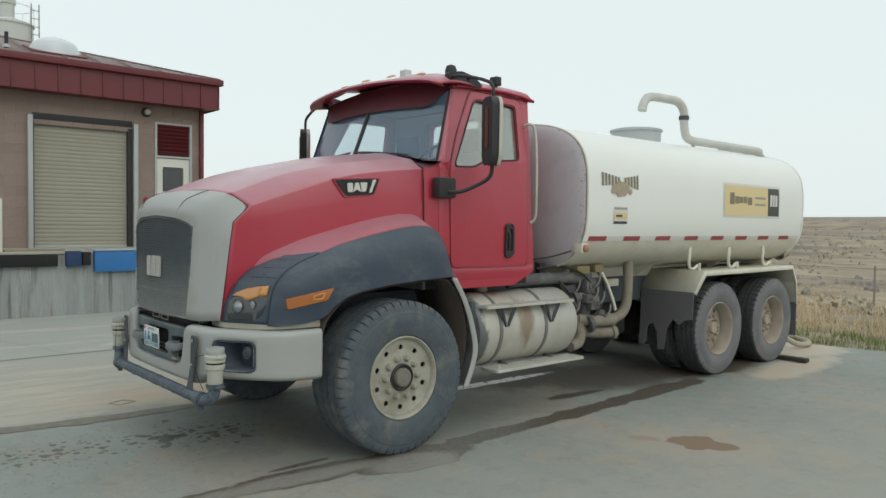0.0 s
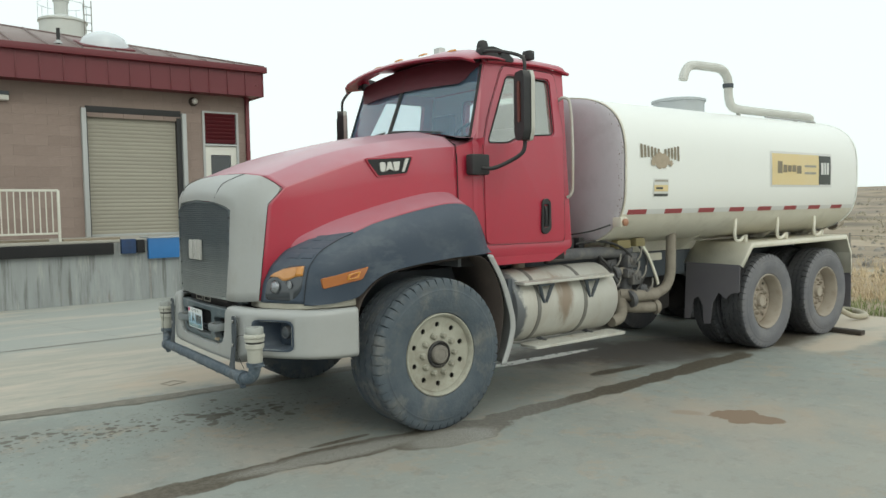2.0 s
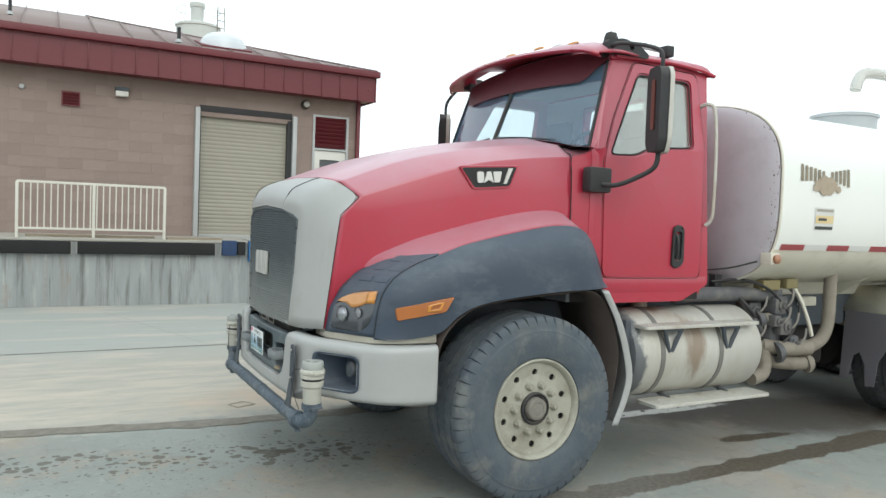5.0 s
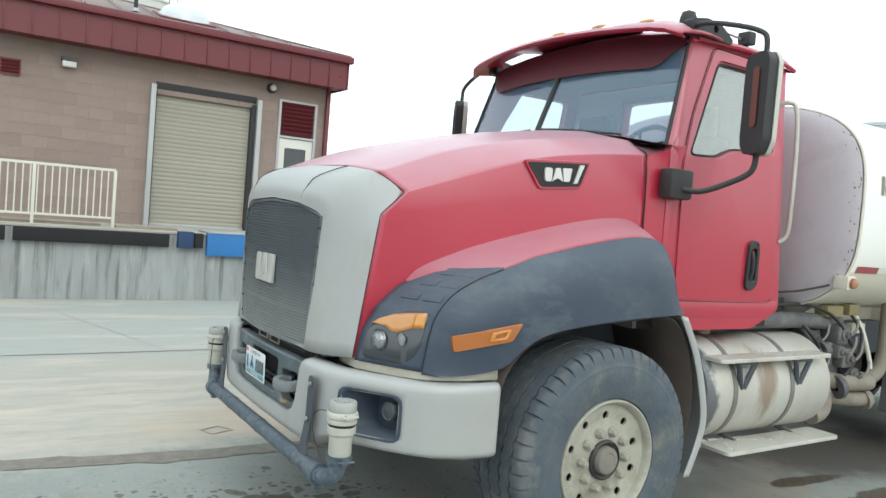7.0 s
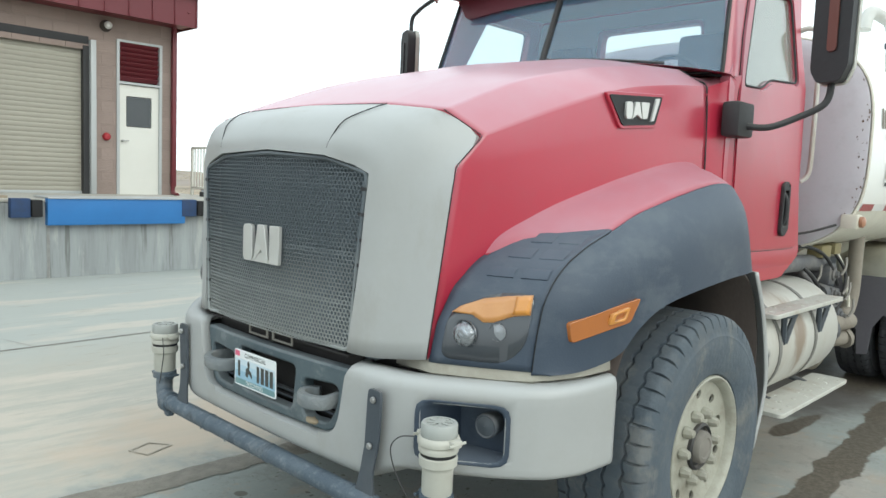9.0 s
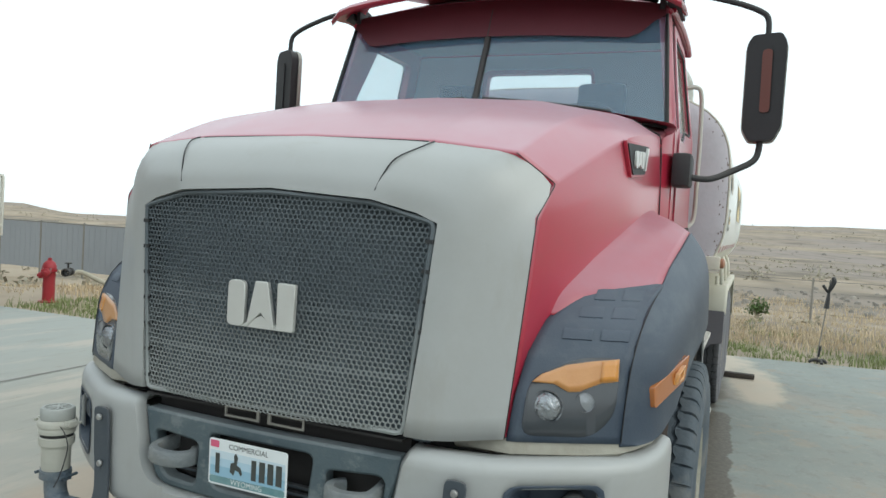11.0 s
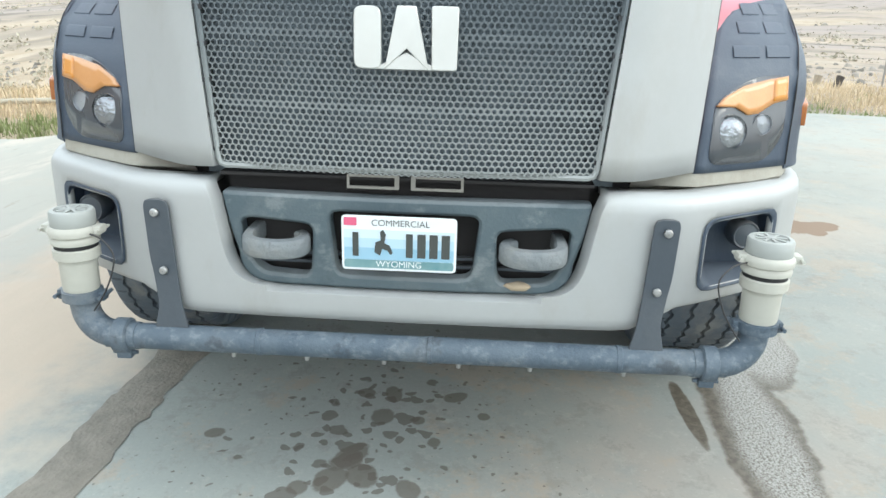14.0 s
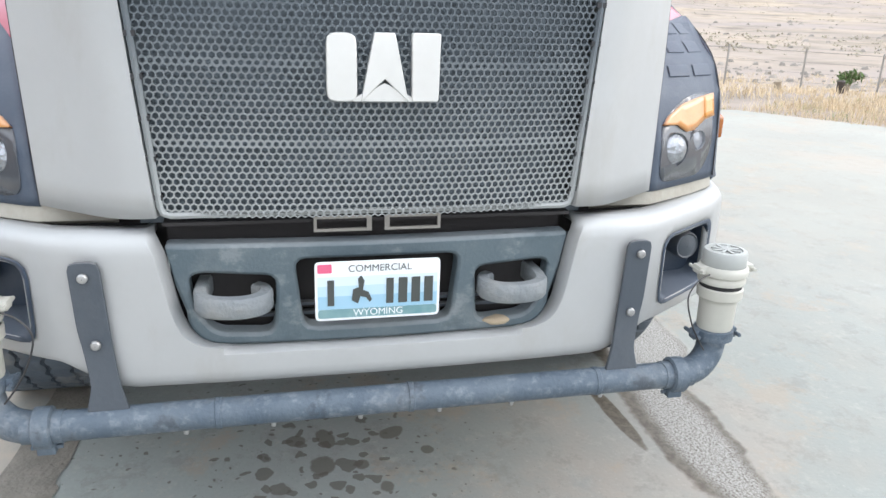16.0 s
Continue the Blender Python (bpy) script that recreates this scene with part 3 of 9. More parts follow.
# ---- mesh helpers ----
def part(name, bm, mat, parent=None, label="", angle=35, solid=0.0, bevel=0.0):
    """Links a bmesh as one mesh object under its parent."""
    bmesh.ops.recalc_face_normals(bm, faces=bm.faces)
    me = bpy.data.meshes.new(name)
    bm.to_mesh(me)
    bm.free()
    me.shade_smooth()
    me.set_sharp_from_angle(angle=radians(angle))
    me.materials.append(mat)
    ob = new(name, me)
    if parent is not None:
        ob.parent = parent
    if label:
        ob["label"] = label
    if solid:
        s = ob.modifiers.new("thick", "SOLIDIFY")
        s.thickness, s.offset = solid, -1
    if bevel:
        v = ob.modifiers.new("edge", "BEVEL")
        v.width, v.segments, v.limit_method, v.angle_limit = bevel, 2, "ANGLE", radians(40)
    return ob


def share(name, ob, parent, m=None):
    """Another part on the same mesh."""
    o = new(name, ob.data)
    o.parent = parent
    if m is not None:
        o.matrix_basis = m
    if "label" in ob:
        o["label"] = ob["label"]
    return o


def thing(name, label, category, group="", kind="", at=(0, 0, 0)):
    e = new(name)
    e.empty_display_size = 0.2
    e.location = at
    return tagged(e, label, category, group, kind)


def flip(bm):
    for v in bm.verts:
        v.co.y = -v.co.y
    bmesh.ops.reverse_faces(bm, faces=bm.faces)
    return bm


def box(bm, x0, x1, y0, y1, z0, z1, bev=0.0, m=None):
    g = bmesh.ops.create_cube(bm, size=1)["verts"]
    for v in g:
        v.co = Vector((x0 + (v.co.x + 0.5) * (x1 - x0), y0 + (v.co.y + 0.5) * (y1 - y0), z0 + (v.co.z + 0.5) * (z1 - z0)))
        if m is not None:
            v.co = m @ v.co
    if bev:
        edges = list({e for v in g for e in v.link_edges})
        bmesh.ops.bevel(bm, geom=edges, offset=bev, segments=2, affect="EDGES", profile=0.6)
    return bm


def catmull(pts, n):
    """A smooth line through the points, n steps to each span."""
    p = [Vector(q) for q in pts]
    out = []
    for i in range(len(p) - 1):
        a, b, c, d = p[max(i - 1, 0)], p[i], p[i + 1], p[min(i + 2, len(p) - 1)]
        for k in range(n):
            t = k / n
            out.append(0.5 * (2 * b + (c - a) * t + (2 * a - 5 * b + 4 * c - d) * t * t + (3 * b - a - 3 * c + d) * t ** 3))
    out.append(p[-1])
    return out


def tube(bm, pts, r, n=12, smooth=6, caps=True, flat=1.0):
    path = catmull(pts, smooth) if smooth > 1 else [Vector(q) for q in pts]
    rings = []
    up = None
    for i, p in enumerate(path):
        d = (path[min(i + 1, len(path) - 1)] - path[max(i - 1, 0)]).normalized()
        if up is None:
            up = Vector((0, 0, 1)) if abs(d.z) < 0.9 else Vector((0, 1, 0))
        side = d.cross(up).normalized()
        up = side.cross(d).normalized()
        rr = r(i / (len(path) - 1)) if callable(r) else r
        rings.append([bm.verts.new(p + side * math.cos(2 * math.pi * k / n) * rr + up * math.sin(2 * math.pi * k / n) * rr * flat) for k in range(n)])
    for a, b in zip(rings, rings[1:]):
        for k in range(n):
            bm.faces.new((a[k], a[(k + 1) % n], b[(k + 1) % n], b[k]))
    if caps:
        bm.faces.new(rings[0])
        bm.faces.new(rings[-1])
    return bm


def ring_path(c, rx, ry, n=24):
    return [(c[0] + rx * math.cos(2 * math.pi * k / n), c[1] + ry * math.sin(2 * math.pi * k / n), c[2]) for k in range(n + 1)]


def lathe(bm, prof, m, n=48, caps=False):
    """Turns a profile of (radius, height) about the z axis of m."""
    rings = []
    for r, h in prof:
        rings.append([bm.verts.new(m @ Vector((r * math.cos(2 * math.pi * k / n), r * math.sin(2 * math.pi * k / n), h))) for k in range(n)])
    for a, b in zip(rings, rings[1:]):
        for k in range(n):
            bm.faces.new((a[k], a[(k + 1) % n], b[(k + 1) % n], b[k]))
    if caps:
        bm.faces.new(rings[0])
        bm.faces.new(rings[-1])
    return bm


def cyl(bm, a, b, r, n=16):
    return tube(bm, [a, b], r, n, 1)


def skin(bm, rows, loop=False):
    """A grid of faces through rows of points."""
    vs = [[bm.verts.new(p) for p in row] for row in rows]
    for a, b in zip(vs, vs[1:]):
        m = len(a)
        for k in range(m if loop else m - 1):
            bm.faces.new((a[k], a[(k + 1) % m], b[(k + 1) % m], b[k]))
    return vs


def rounded(pts, r, n=4):
    """A closed outline with its corners rounded."""
    out = []
    p = [Vector(q) for q in pts]
    for i in range(len(p)):
        a, b, c = p[i - 1], p[i], p[(i + 1) % len(p)]
        rr = min(r, (a - b).length * 0.45, (c - b).length * 0.45)
        s, e = b + (a - b).normalized() * rr, b + (c - b).normalized() * rr
        for k in range(n + 1):
            t = k / n
            out.append(s * (1 - t) ** 2 + b * 2 * t * (1 - t) + e * t * t)
    return out


def circle(cx, cy, r, n=16):
    return [Vector((cx + r * math.cos(2 * math.pi * k / n), cy + r * math.sin(2 * math.pi * k / n))) for k in range(n)]


def plate(outline, holes, put, depth):
    """A flat plate with holes; put(u, v, w) gives the place, w from 0 to depth."""
    bm = bmesh.new()
    edges, loops = [], []
    for loop in (outline, *holes):
        vs = [bm.verts.new((p[0], p[1], 0)) for p in loop]
        loops.append(vs)
        for k in range(len(vs)):
            edges.append(bm.edges.new((vs[k], vs[(k + 1) % len(vs)])))
    bmesh.ops.triangle_fill(bm, edges=edges, use_beauty=True)
    bmesh.ops.recalc_face_normals(bm, faces=bm.faces)
    front = list(bm.faces)
    back = {}
    for vs in loops:
        for v in vs:
            back[v] = bm.verts.new((v.co.x, v.co.y, 1))
    for f in front:
        bm.faces.new([back[v] for v in reversed(f.verts)])
    for vs in loops:
        for k in range(len(vs)):
            a, b = vs[k], vs[(k + 1) % len(vs)]
            bm.faces.new((a, b, back[b], back[a]))
    for v in bm.verts:
        v.co = Vector(put(v.co.x, v.co.y, v.co.z * depth))
    return bm


def lettering(name, text, size, m, mat, parent, align="CENTER", depth=0.0):
    cu = bpy.data.curves.new(name, "FONT")
    cu.body, cu.size, cu.align_x, cu.align_y, cu.extrude = text, size, align, "CENTER", depth
    tmp = bpy.data.objects.new(name, cu)
    me = bpy.data.meshes.new_from_object(tmp)
    bpy.data.objects.remove(tmp)
    me.materials.append(mat)
    ob = new(name, me)
    ob.parent = parent
    ob.matrix_basis = m
    return ob


def lerp(a, b, t):
    return a + (b - a) * t


def table(x, rows):
    """Straight-line look-up in rows of (x, value)."""
    if x <= rows[0][0]:
        return rows[0][1]
    for (a, va), (b, vb) in zip(rows, rows[1:]):
        if x <= b:
            return lerp(va, vb, (x - a) / (b - a))
    return rows[-1][1]


# ---- ground ----
RIDGE = [(-180, 0.6), (-60, 1.6), (-32, 2.0), (-26, 2.9), (-23, 2.5), (-20, 1.85), (-15, 1.45), (-9, 1.05), (0, 0.85), (12, 0.7), (25, 0.72), (34, -0.7), (42, -1.2), (49.4, -1.3), (50.6, -1.08), (52, -0.7), (54, -0.68), (57, -0.8), (60, -0.35), (72, 0.1), (100, 0.1), (180, 0.6)]
APRON = [(5.55, 8.75), (5.62, 6.6), (5.45, 5.3), (5.55, 4.6), (6.25, 4.05), (8.0, 2.2), (8.9, 0.5), (9.25, -0.8), (9.5, -2.2), (9.85, -4.0), (10.0, -5.4), (9.6, -7.5), (7.3, -9.0), (3.0, -10.6), (-4, -13.5), (-16, -16), (-16, 8.75)]


def inside(x, y, poly):
    hit = False
    for (ax, ay), (bx, by) in zip(poly, poly[1:] + poly[:1]):
        if (ay > y) != (by > y) and x < (bx - ax) * (y - ay) / (by - ay) + ax:
            hit = not hit
    return hit


def apron_gap(x, y):
    """Metres from the slab's edge, 0 on the slab."""
    if inside(x, y, APRON):
        return 0.0
    best = 1e9
    p = Vector((x, y))
    for a, b in zip(APRON, APRON[1:] + APRON[:1]):
        a, b = Vector(a), Vector(b)
        t = max(0, min(1, (p - a).dot(b - a) / (b - a).length_squared))
        best = min(best, (p - a.lerp(b, t)).length)
    return best


def ease(t):
    t = max(0.0, min(1.0, t))
    return t * t * (3 - 2 * t)


def land(x, y):
    """Height of the open ground."""
    r = math.hypot(x + 1.5, y + 1.5)
    az = math.degrees(math.atan2(y + 1.5, x + 1.5))
    e = math.tan(radians(table(az, RIDGE)))
    if r < 40 and inside(x, y, APRON):
        return -0.06
    g = apron_gap(x, y) if r < 60 else 30.0
    near = min(1.0, g / 6.0)
    base = -0.03 + 0.06 * near * noise.noise((x * 0.7, y * 0.7, 0)) + 0.02 * near * noise.noise((x * 3, y * 3, 5))
    low = -1.5 * ease((az - 25) / 20) if az < 120 else -1.5 * ease((150 - az) / 30)
    low = (low - 0.6) * ease((g - 2) / 14)
    far = 1200.0
    top = 1.6 + far * e
    k = ease((r - 30) / (far - 30))
    roll = 1.5 * noise.noise((x * 0.012, y * 0.012, 2)) + 0.5 * noise.noise((x * 0.05, y * 0.05, 7)) + 5.0 * noise.noise((x * 0.004, y * 0.004, 9)) * ease((r - 150) / 500)
    z = base + low * (1 - k) + k * top * 0.98 + roll * ease((r - 25) / 120) * (1 - 0.75 * ease((r - 800) / 400))
    if r > far:
        z -= (r - far) * 0.02
    return z


def build_ground():
    bm = bmesh.new()
    rows = []
    radii = [0.01] + [1.2 * 1.0 ** i * (1 + 0.55 * i) for i in range(1, 20)]
    r = radii[-1]
    while r < 3500:
        r *= 1.075
        radii.append(r)
    n = 220
    for r in radii:
        row = []
        for k in range(n):
            a = 2 * math.pi * k / n
            x, y = -1.5 + r * math.cos(a), -1.5 + r * math.sin(a)
            row.append((x, y, land(x, y)))
        rows.append(row)
    skin(bm, rows, loop=True)
    ob = part("ground", bm, SOIL, None, "", 60)
    tagged(ob, "dry straw-coloured range land with sagebrush, rising to low hills", "ground", kind="structure")


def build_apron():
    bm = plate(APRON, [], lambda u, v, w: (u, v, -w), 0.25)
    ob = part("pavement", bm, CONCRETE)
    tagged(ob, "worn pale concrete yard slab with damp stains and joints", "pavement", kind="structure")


def blob(cx, cy, rx, ry, seed, n=30, rough=0.35, turn=0.0):
    out = []
    for k in range(n):
        a = 2 * math.pi * k / n
        s = 1 + rough * (noise.noise((math.cos(a) * 1.3 + seed, math.sin(a) * 1.3, seed * 0.7)) + 0.5 * noise.noise((math.cos(a) * 4 + seed, math.sin(a) * 4, 3)))
        u, v = rx * s * math.cos(a), ry * s * math.sin(a)
        out.append((cx + u * math.cos(turn) - v * math.sin(turn), cy + u * math.sin(turn) + v * math.cos(turn)))
    return out


def stain(outlines, z, mat, name, label, category="stain"):
    bm = bmesh.new()
    for i, o in enumerate(outlines):
        bm.faces.new([bm.verts.new((x, y, z + (i % 12) * 0.0005)) for x, y in o])
    bmesh.ops.triangulate(bm, faces=bm.faces)
    ob = part(name, bm, mat)
    return tagged(ob, label, category, kind="structure")


def ribbon(pts, width, seed, step=0.12, rough=0.4):
    """A ragged strip along a line, as one outline."""
    p = catmull([(x, y, 0) for x, y in pts], 10)
    left, right = [], []
    for i, q in enumerate(p):
        d = (p[min(i + 1, len(p) - 1)] - p[max(i - 1, 0)]).normalized()
        nrm = Vector((-d.y, d.x, 0))
        w = width(i / (len(p) - 1)) if callable(width) else width
        a = w * (0.5 + rough * noise.noise((i * 0.45, seed, 0)) + 0.5 * rough * noise.noise((i * 1.7, seed, 0)))
        b = w * (0.5 + rough * noise.noise((i * 0.45, seed + 9, 0)) + 0.5 * rough * noise.noise((i * 1.7, seed + 9, 0)))
        left.append((q.x + nrm.x * a, q.y + nrm.y * a))
        right.append((q.x - nrm.x * b, q.y - nrm.y * b))
    return left, right


def strips(ribbons, z, mat, name, label):
    bm = bmesh.new()
    for l, r in ribbons:
        skin(bm, [[(x, y, z) for x, y in l], [(x, y, z) for x, y in r]])
    return tagged(part(name, bm, mat), label, "stain", kind="structure")


def build_stains():
    strips([ribbon([(-6, 1.5), (-2.5, 1.38), (-1.0, 1.22), (0.0, 1.075), (0.5, 1.06), (1.0, 1.035), (3, 0.98), (6, 0.95)], 0.19, 3, rough=0.25)], 0.004, JOINTC, "joint_strip", "broken gritty joint filler between two concrete slabs")
    for pts, w, seed in (([(-9, 4.55), (-3, 4.52), (1, 4.55), (5, 4.6)], 0.035, 5), ([(-2.2, 1.5), (-2.0, 4.5)], 0.012, 6), ([(0.6, 4.6), (-0.6, 8.7)], 0.006, 6)):
        strips([ribbon(pts, w, seed, rough=0.5)], 0.004, DAMPC, "slab_joint", "thin dark joint between concrete slabs")
    bm = bmesh.new()
    tube(bm, [(0.34, 1.66, 0.004), (0.20, 1.60, 0.004), (0.25, 1.48, 0.004), (0.42, 1.54, 0.004), (0.34, 1.66, 0.004)], 0.010, 6, 1, flat=0.3)
    tagged(part("faded_mark", bm, material("faded tan paint", (0.33, 0.285, 0.225), (0.40, 0.37, 0.315), 0.8, bump=0.1)), "faint tan diamond mark on the slab", "stain", kind="structure")


build_ground()
build_apron()
build_stains()

# ---- loading dock and building ----
DOCK_Y, DOCK_Z, WALL_Y, WALL_X = 8.75, 1.13, 10.75, 4.97


def build_dock():
    bm = bmesh.new()
    box(bm, -14, 5.5, DOCK_Y, 22, -0.3, DOCK_Z - 0.05)
    ob = part("dock_wall", bm, DOCK, bevel=0.015)
    tagged(ob, "streaked grey concrete loading dock wall", "dock", kind="structure")
    bm = bmesh.new()
    box(bm, -14, 5.52, DOCK_Y - 0.02, 22, DOCK_Z - 0.049, DOCK_Z)
    ob = part("dock_deck", bm, DOCKTOP, bevel=0.01)
    tagged(ob, "pale concrete deck of the loading dock", "dock", kind="structure")
    bm = bmesh.new()
    for x in (-4.5, -1.2, 2.1, 4.95):
        box(bm, x - 0.02, x + 0.02, DOCK_Y - 0.006, DOCK_Y + 0.01, 0, 0.86)
    ob = part("dock_rib", bm, STEEL)
    tagged(ob, "narrow steel cover strips on the dock wall", "trim", kind="structure")
    # rubber bumper bars along the dock edge
    for x0, x1 in ((-5.4, -3.2), (-3.1, -0.84), (-0.74, 1.46), (4.45, 5.5)):
        e = thing("dock_bumper", "black rubber bumper bar bolted along the dock edge", "bumper", "dock bumpers", at=((x0 + x1) / 2, DOCK_Y, 0.98))
        bm = bmesh.new()
        h = (x1 - x0) / 2
        box(bm, -h, h, -0.11, -0.002, -0.105, 0.10, 0.015)
        part("bar", bm, RUBBER, e)
        for s in (-1, 1):
            bm = bmesh.new()
            box(bm, s * (h + 0.012) - 0.01, s * (h + 0.012) + 0.01, -0.06, -0.002, -0.09, 0.09)
            part("end_plate", bm, STEEL, e)
    e = thing("dock_leveller", "bright blue steel dock plate on the dock edge", "dock plate", at=(3.08, DOCK_Y, 0.95))
    bm = bmesh.new()
    box(bm, -1.02, 1.02, -0.12, -0.002, -0.19, 0.20, 0.01)
    part("face_plate", bm, BLUE, e, "bright blue steel plate")
    bm = bmesh.new()
    box(bm, -1.02, 1.02, -0.14, 0.5, 0.188, 0.21, 0.004)
    part("lip", bm, FRAMEGREY, e, "pale worn steel lip")
    for x in (1.82, 4.27):
        e = thing("leveller_bumper", "scuffed dark blue bumper block beside the dock plate", "bumper", "leveller bumpers", at=(x, DOCK_Y, 1.0))
        bm = bmesh.new()
        box(bm, -0.23, 0.02, -0.13, -0.002, -0.13, 0.14, 0.015)
        part("block", bm, BLUEDK, e)
        bm = bmesh.new()
        box(bm, 0.035, 0.17, -0.15, -0.002, -0.12, 0.12, 0.015)
        part("pad", bm, RUBBER, e)


def railing(name, length, posts, gap, m, label):
    e = thing(name, label, "railing")
    e.matrix_basis = m
    bm = bmesh.new()
    box(bm, 0, length, -0.02, 0.02, 0.88, 0.92, 0.004)
    part("top_rail", bm, CREAM, e)
    bm = bmesh.new()
    box(bm, 0, length, -0.018, 0.018, 0.13, 0.165, 0.004)
    part("bottom_rail", bm, CREAM, e)
    first = None
    for k in range(posts):
        x = length * k / (posts - 1)
        if first is None:
            bm = bmesh.new()
            box(bm, -0.022, 0.022, -0.022, 0.022, 0, 0.9, 0.004)
            first = part("post", bm, CREAM, e)
        else:
            share("post", first, e, pose(x, 0, 0))
    first = None
    n = int(length / gap)
    for k in range(1, n):
        x = length * k / n
        if first is None:
            bm = bmesh.new()
            box(bm, -0.009, 0.009, -0.009, 0.009, 0.15, 0.89)
            first = part("baluster", bm, CREAM, e)
            first.matrix_basis = pose(x, 0, 0)
        else:
            share("baluster", first, e, pose(x, 0, 0))
    return e


def build_wall():
    # block wall with the openings cut through
    out = [(-14, DOCK_Z), (1.5, DOCK_Z), (1.5, 3.66), (3.42, 3.66), (3.42, DOCK_Z), (3.92, DOCK_Z), (3.92, 3.80), (4.66, 3.80), (4.66, DOCK_Z), (WALL_X, DOCK_Z), (WALL_X, 4.6), (-14, 4.6)]
    bm = plate(out, [], lambda u, v, w: (u, WALL_Y + 0.012 + w, v), 0.19)
    wall = part("wall_north", bm, MORTAR)
    tagged(wall, "tan-pink concrete block wall of the dock building", "wall", kind="structure")
    bm = bmesh.new()
    box(bm, WALL_X - 0.2, WALL_X - 0.002, WALL_Y + 0.21, 22, DOCK_Z, 4.6)
    tagged(part("wall_east", bm, BLOCK), "tan-pink concrete block side wall", "wall", kind="structure")
    bm = bmesh.new()
    box(bm, -14, WALL_X, 21.8, 22, -0.5, 4.6)
    box(bm, -14.2, -14, DOCK_Y, 22, -0.5, 4.6)
    tagged(part("wall_south", bm, BLOCK), "plain rear block walls of the dock building", "wall", kind="structure")
    bm = bmesh.new()
    box(bm, -13.9, WALL_X - 0.25, WALL_Y + 0.6, 21.7, 4.3, 4.35)
    tagged(part("ceiling", bm, MORTAR), "plain ceiling inside the dock building", "ceiling", kind="structure")
    return wall


def build_blocks(wall):
    """Blocks of 0.4 by 0.2 m laid in running bond round the openings."""
    L, H = 0.406, 0.203
    me = {}

    def block_mesh(w):
        key = round(w, 3)
        if key not in me:
            bm = bmesh.new()
            box(bm, 0, w - 0.005, -0.005, 0.01, 0, H - 0.005, 0)
            top = [e for e in bm.edges if all(v.co.y < 0 for v in e.verts)]
            bmesh.ops.bevel(bm, geom=top, offset=0.002, segments=1, affect="EDGES")
            m = bpy.data.meshes.new("brick")
            bm.to_mesh(m)
            bm.free()
            m.materials.append(BLOCK)
            me[key] = m
        return me[key]

    spare = bmesh.new()
    count = 0
    for j in range(17):
        z = DOCK_Z + j * H
        gaps = []
        if z + 0.1 < 3.66:
            gaps.append((1.5, 3.42))
        if z + 0.1 < 3.80:
            gaps.append((3.92, 4.66))
        runs, x0 = [], -14.0
        for a, b in gaps:
            runs.append((x0, a))
            x0 = b
        runs.append((x0, WALL_X))
        for a, b in runs:
            x = a if a > -10 else -14.0
            first = L / 2 if j % 2 else L
            while x < b - 0.02:
                w = min(first, b - x)
                first = L
                if w > 0.03:
                    if x > -3.2 and count < 300:
                        o = new("brick", block_mesh(w))
                        o.parent = wall
                        o.location = (x, WALL_Y + 0.012, z)
                        count += 1
                    else:
                        box(spare, x, x + w - 0.01, WALL_Y - 0.002, WALL_Y + 0.02, z, z + H - 0.01)
                x += w
    ob = part("brick_rest", spare, BLOCK, wall)
    ob["kind"] = "stuff"


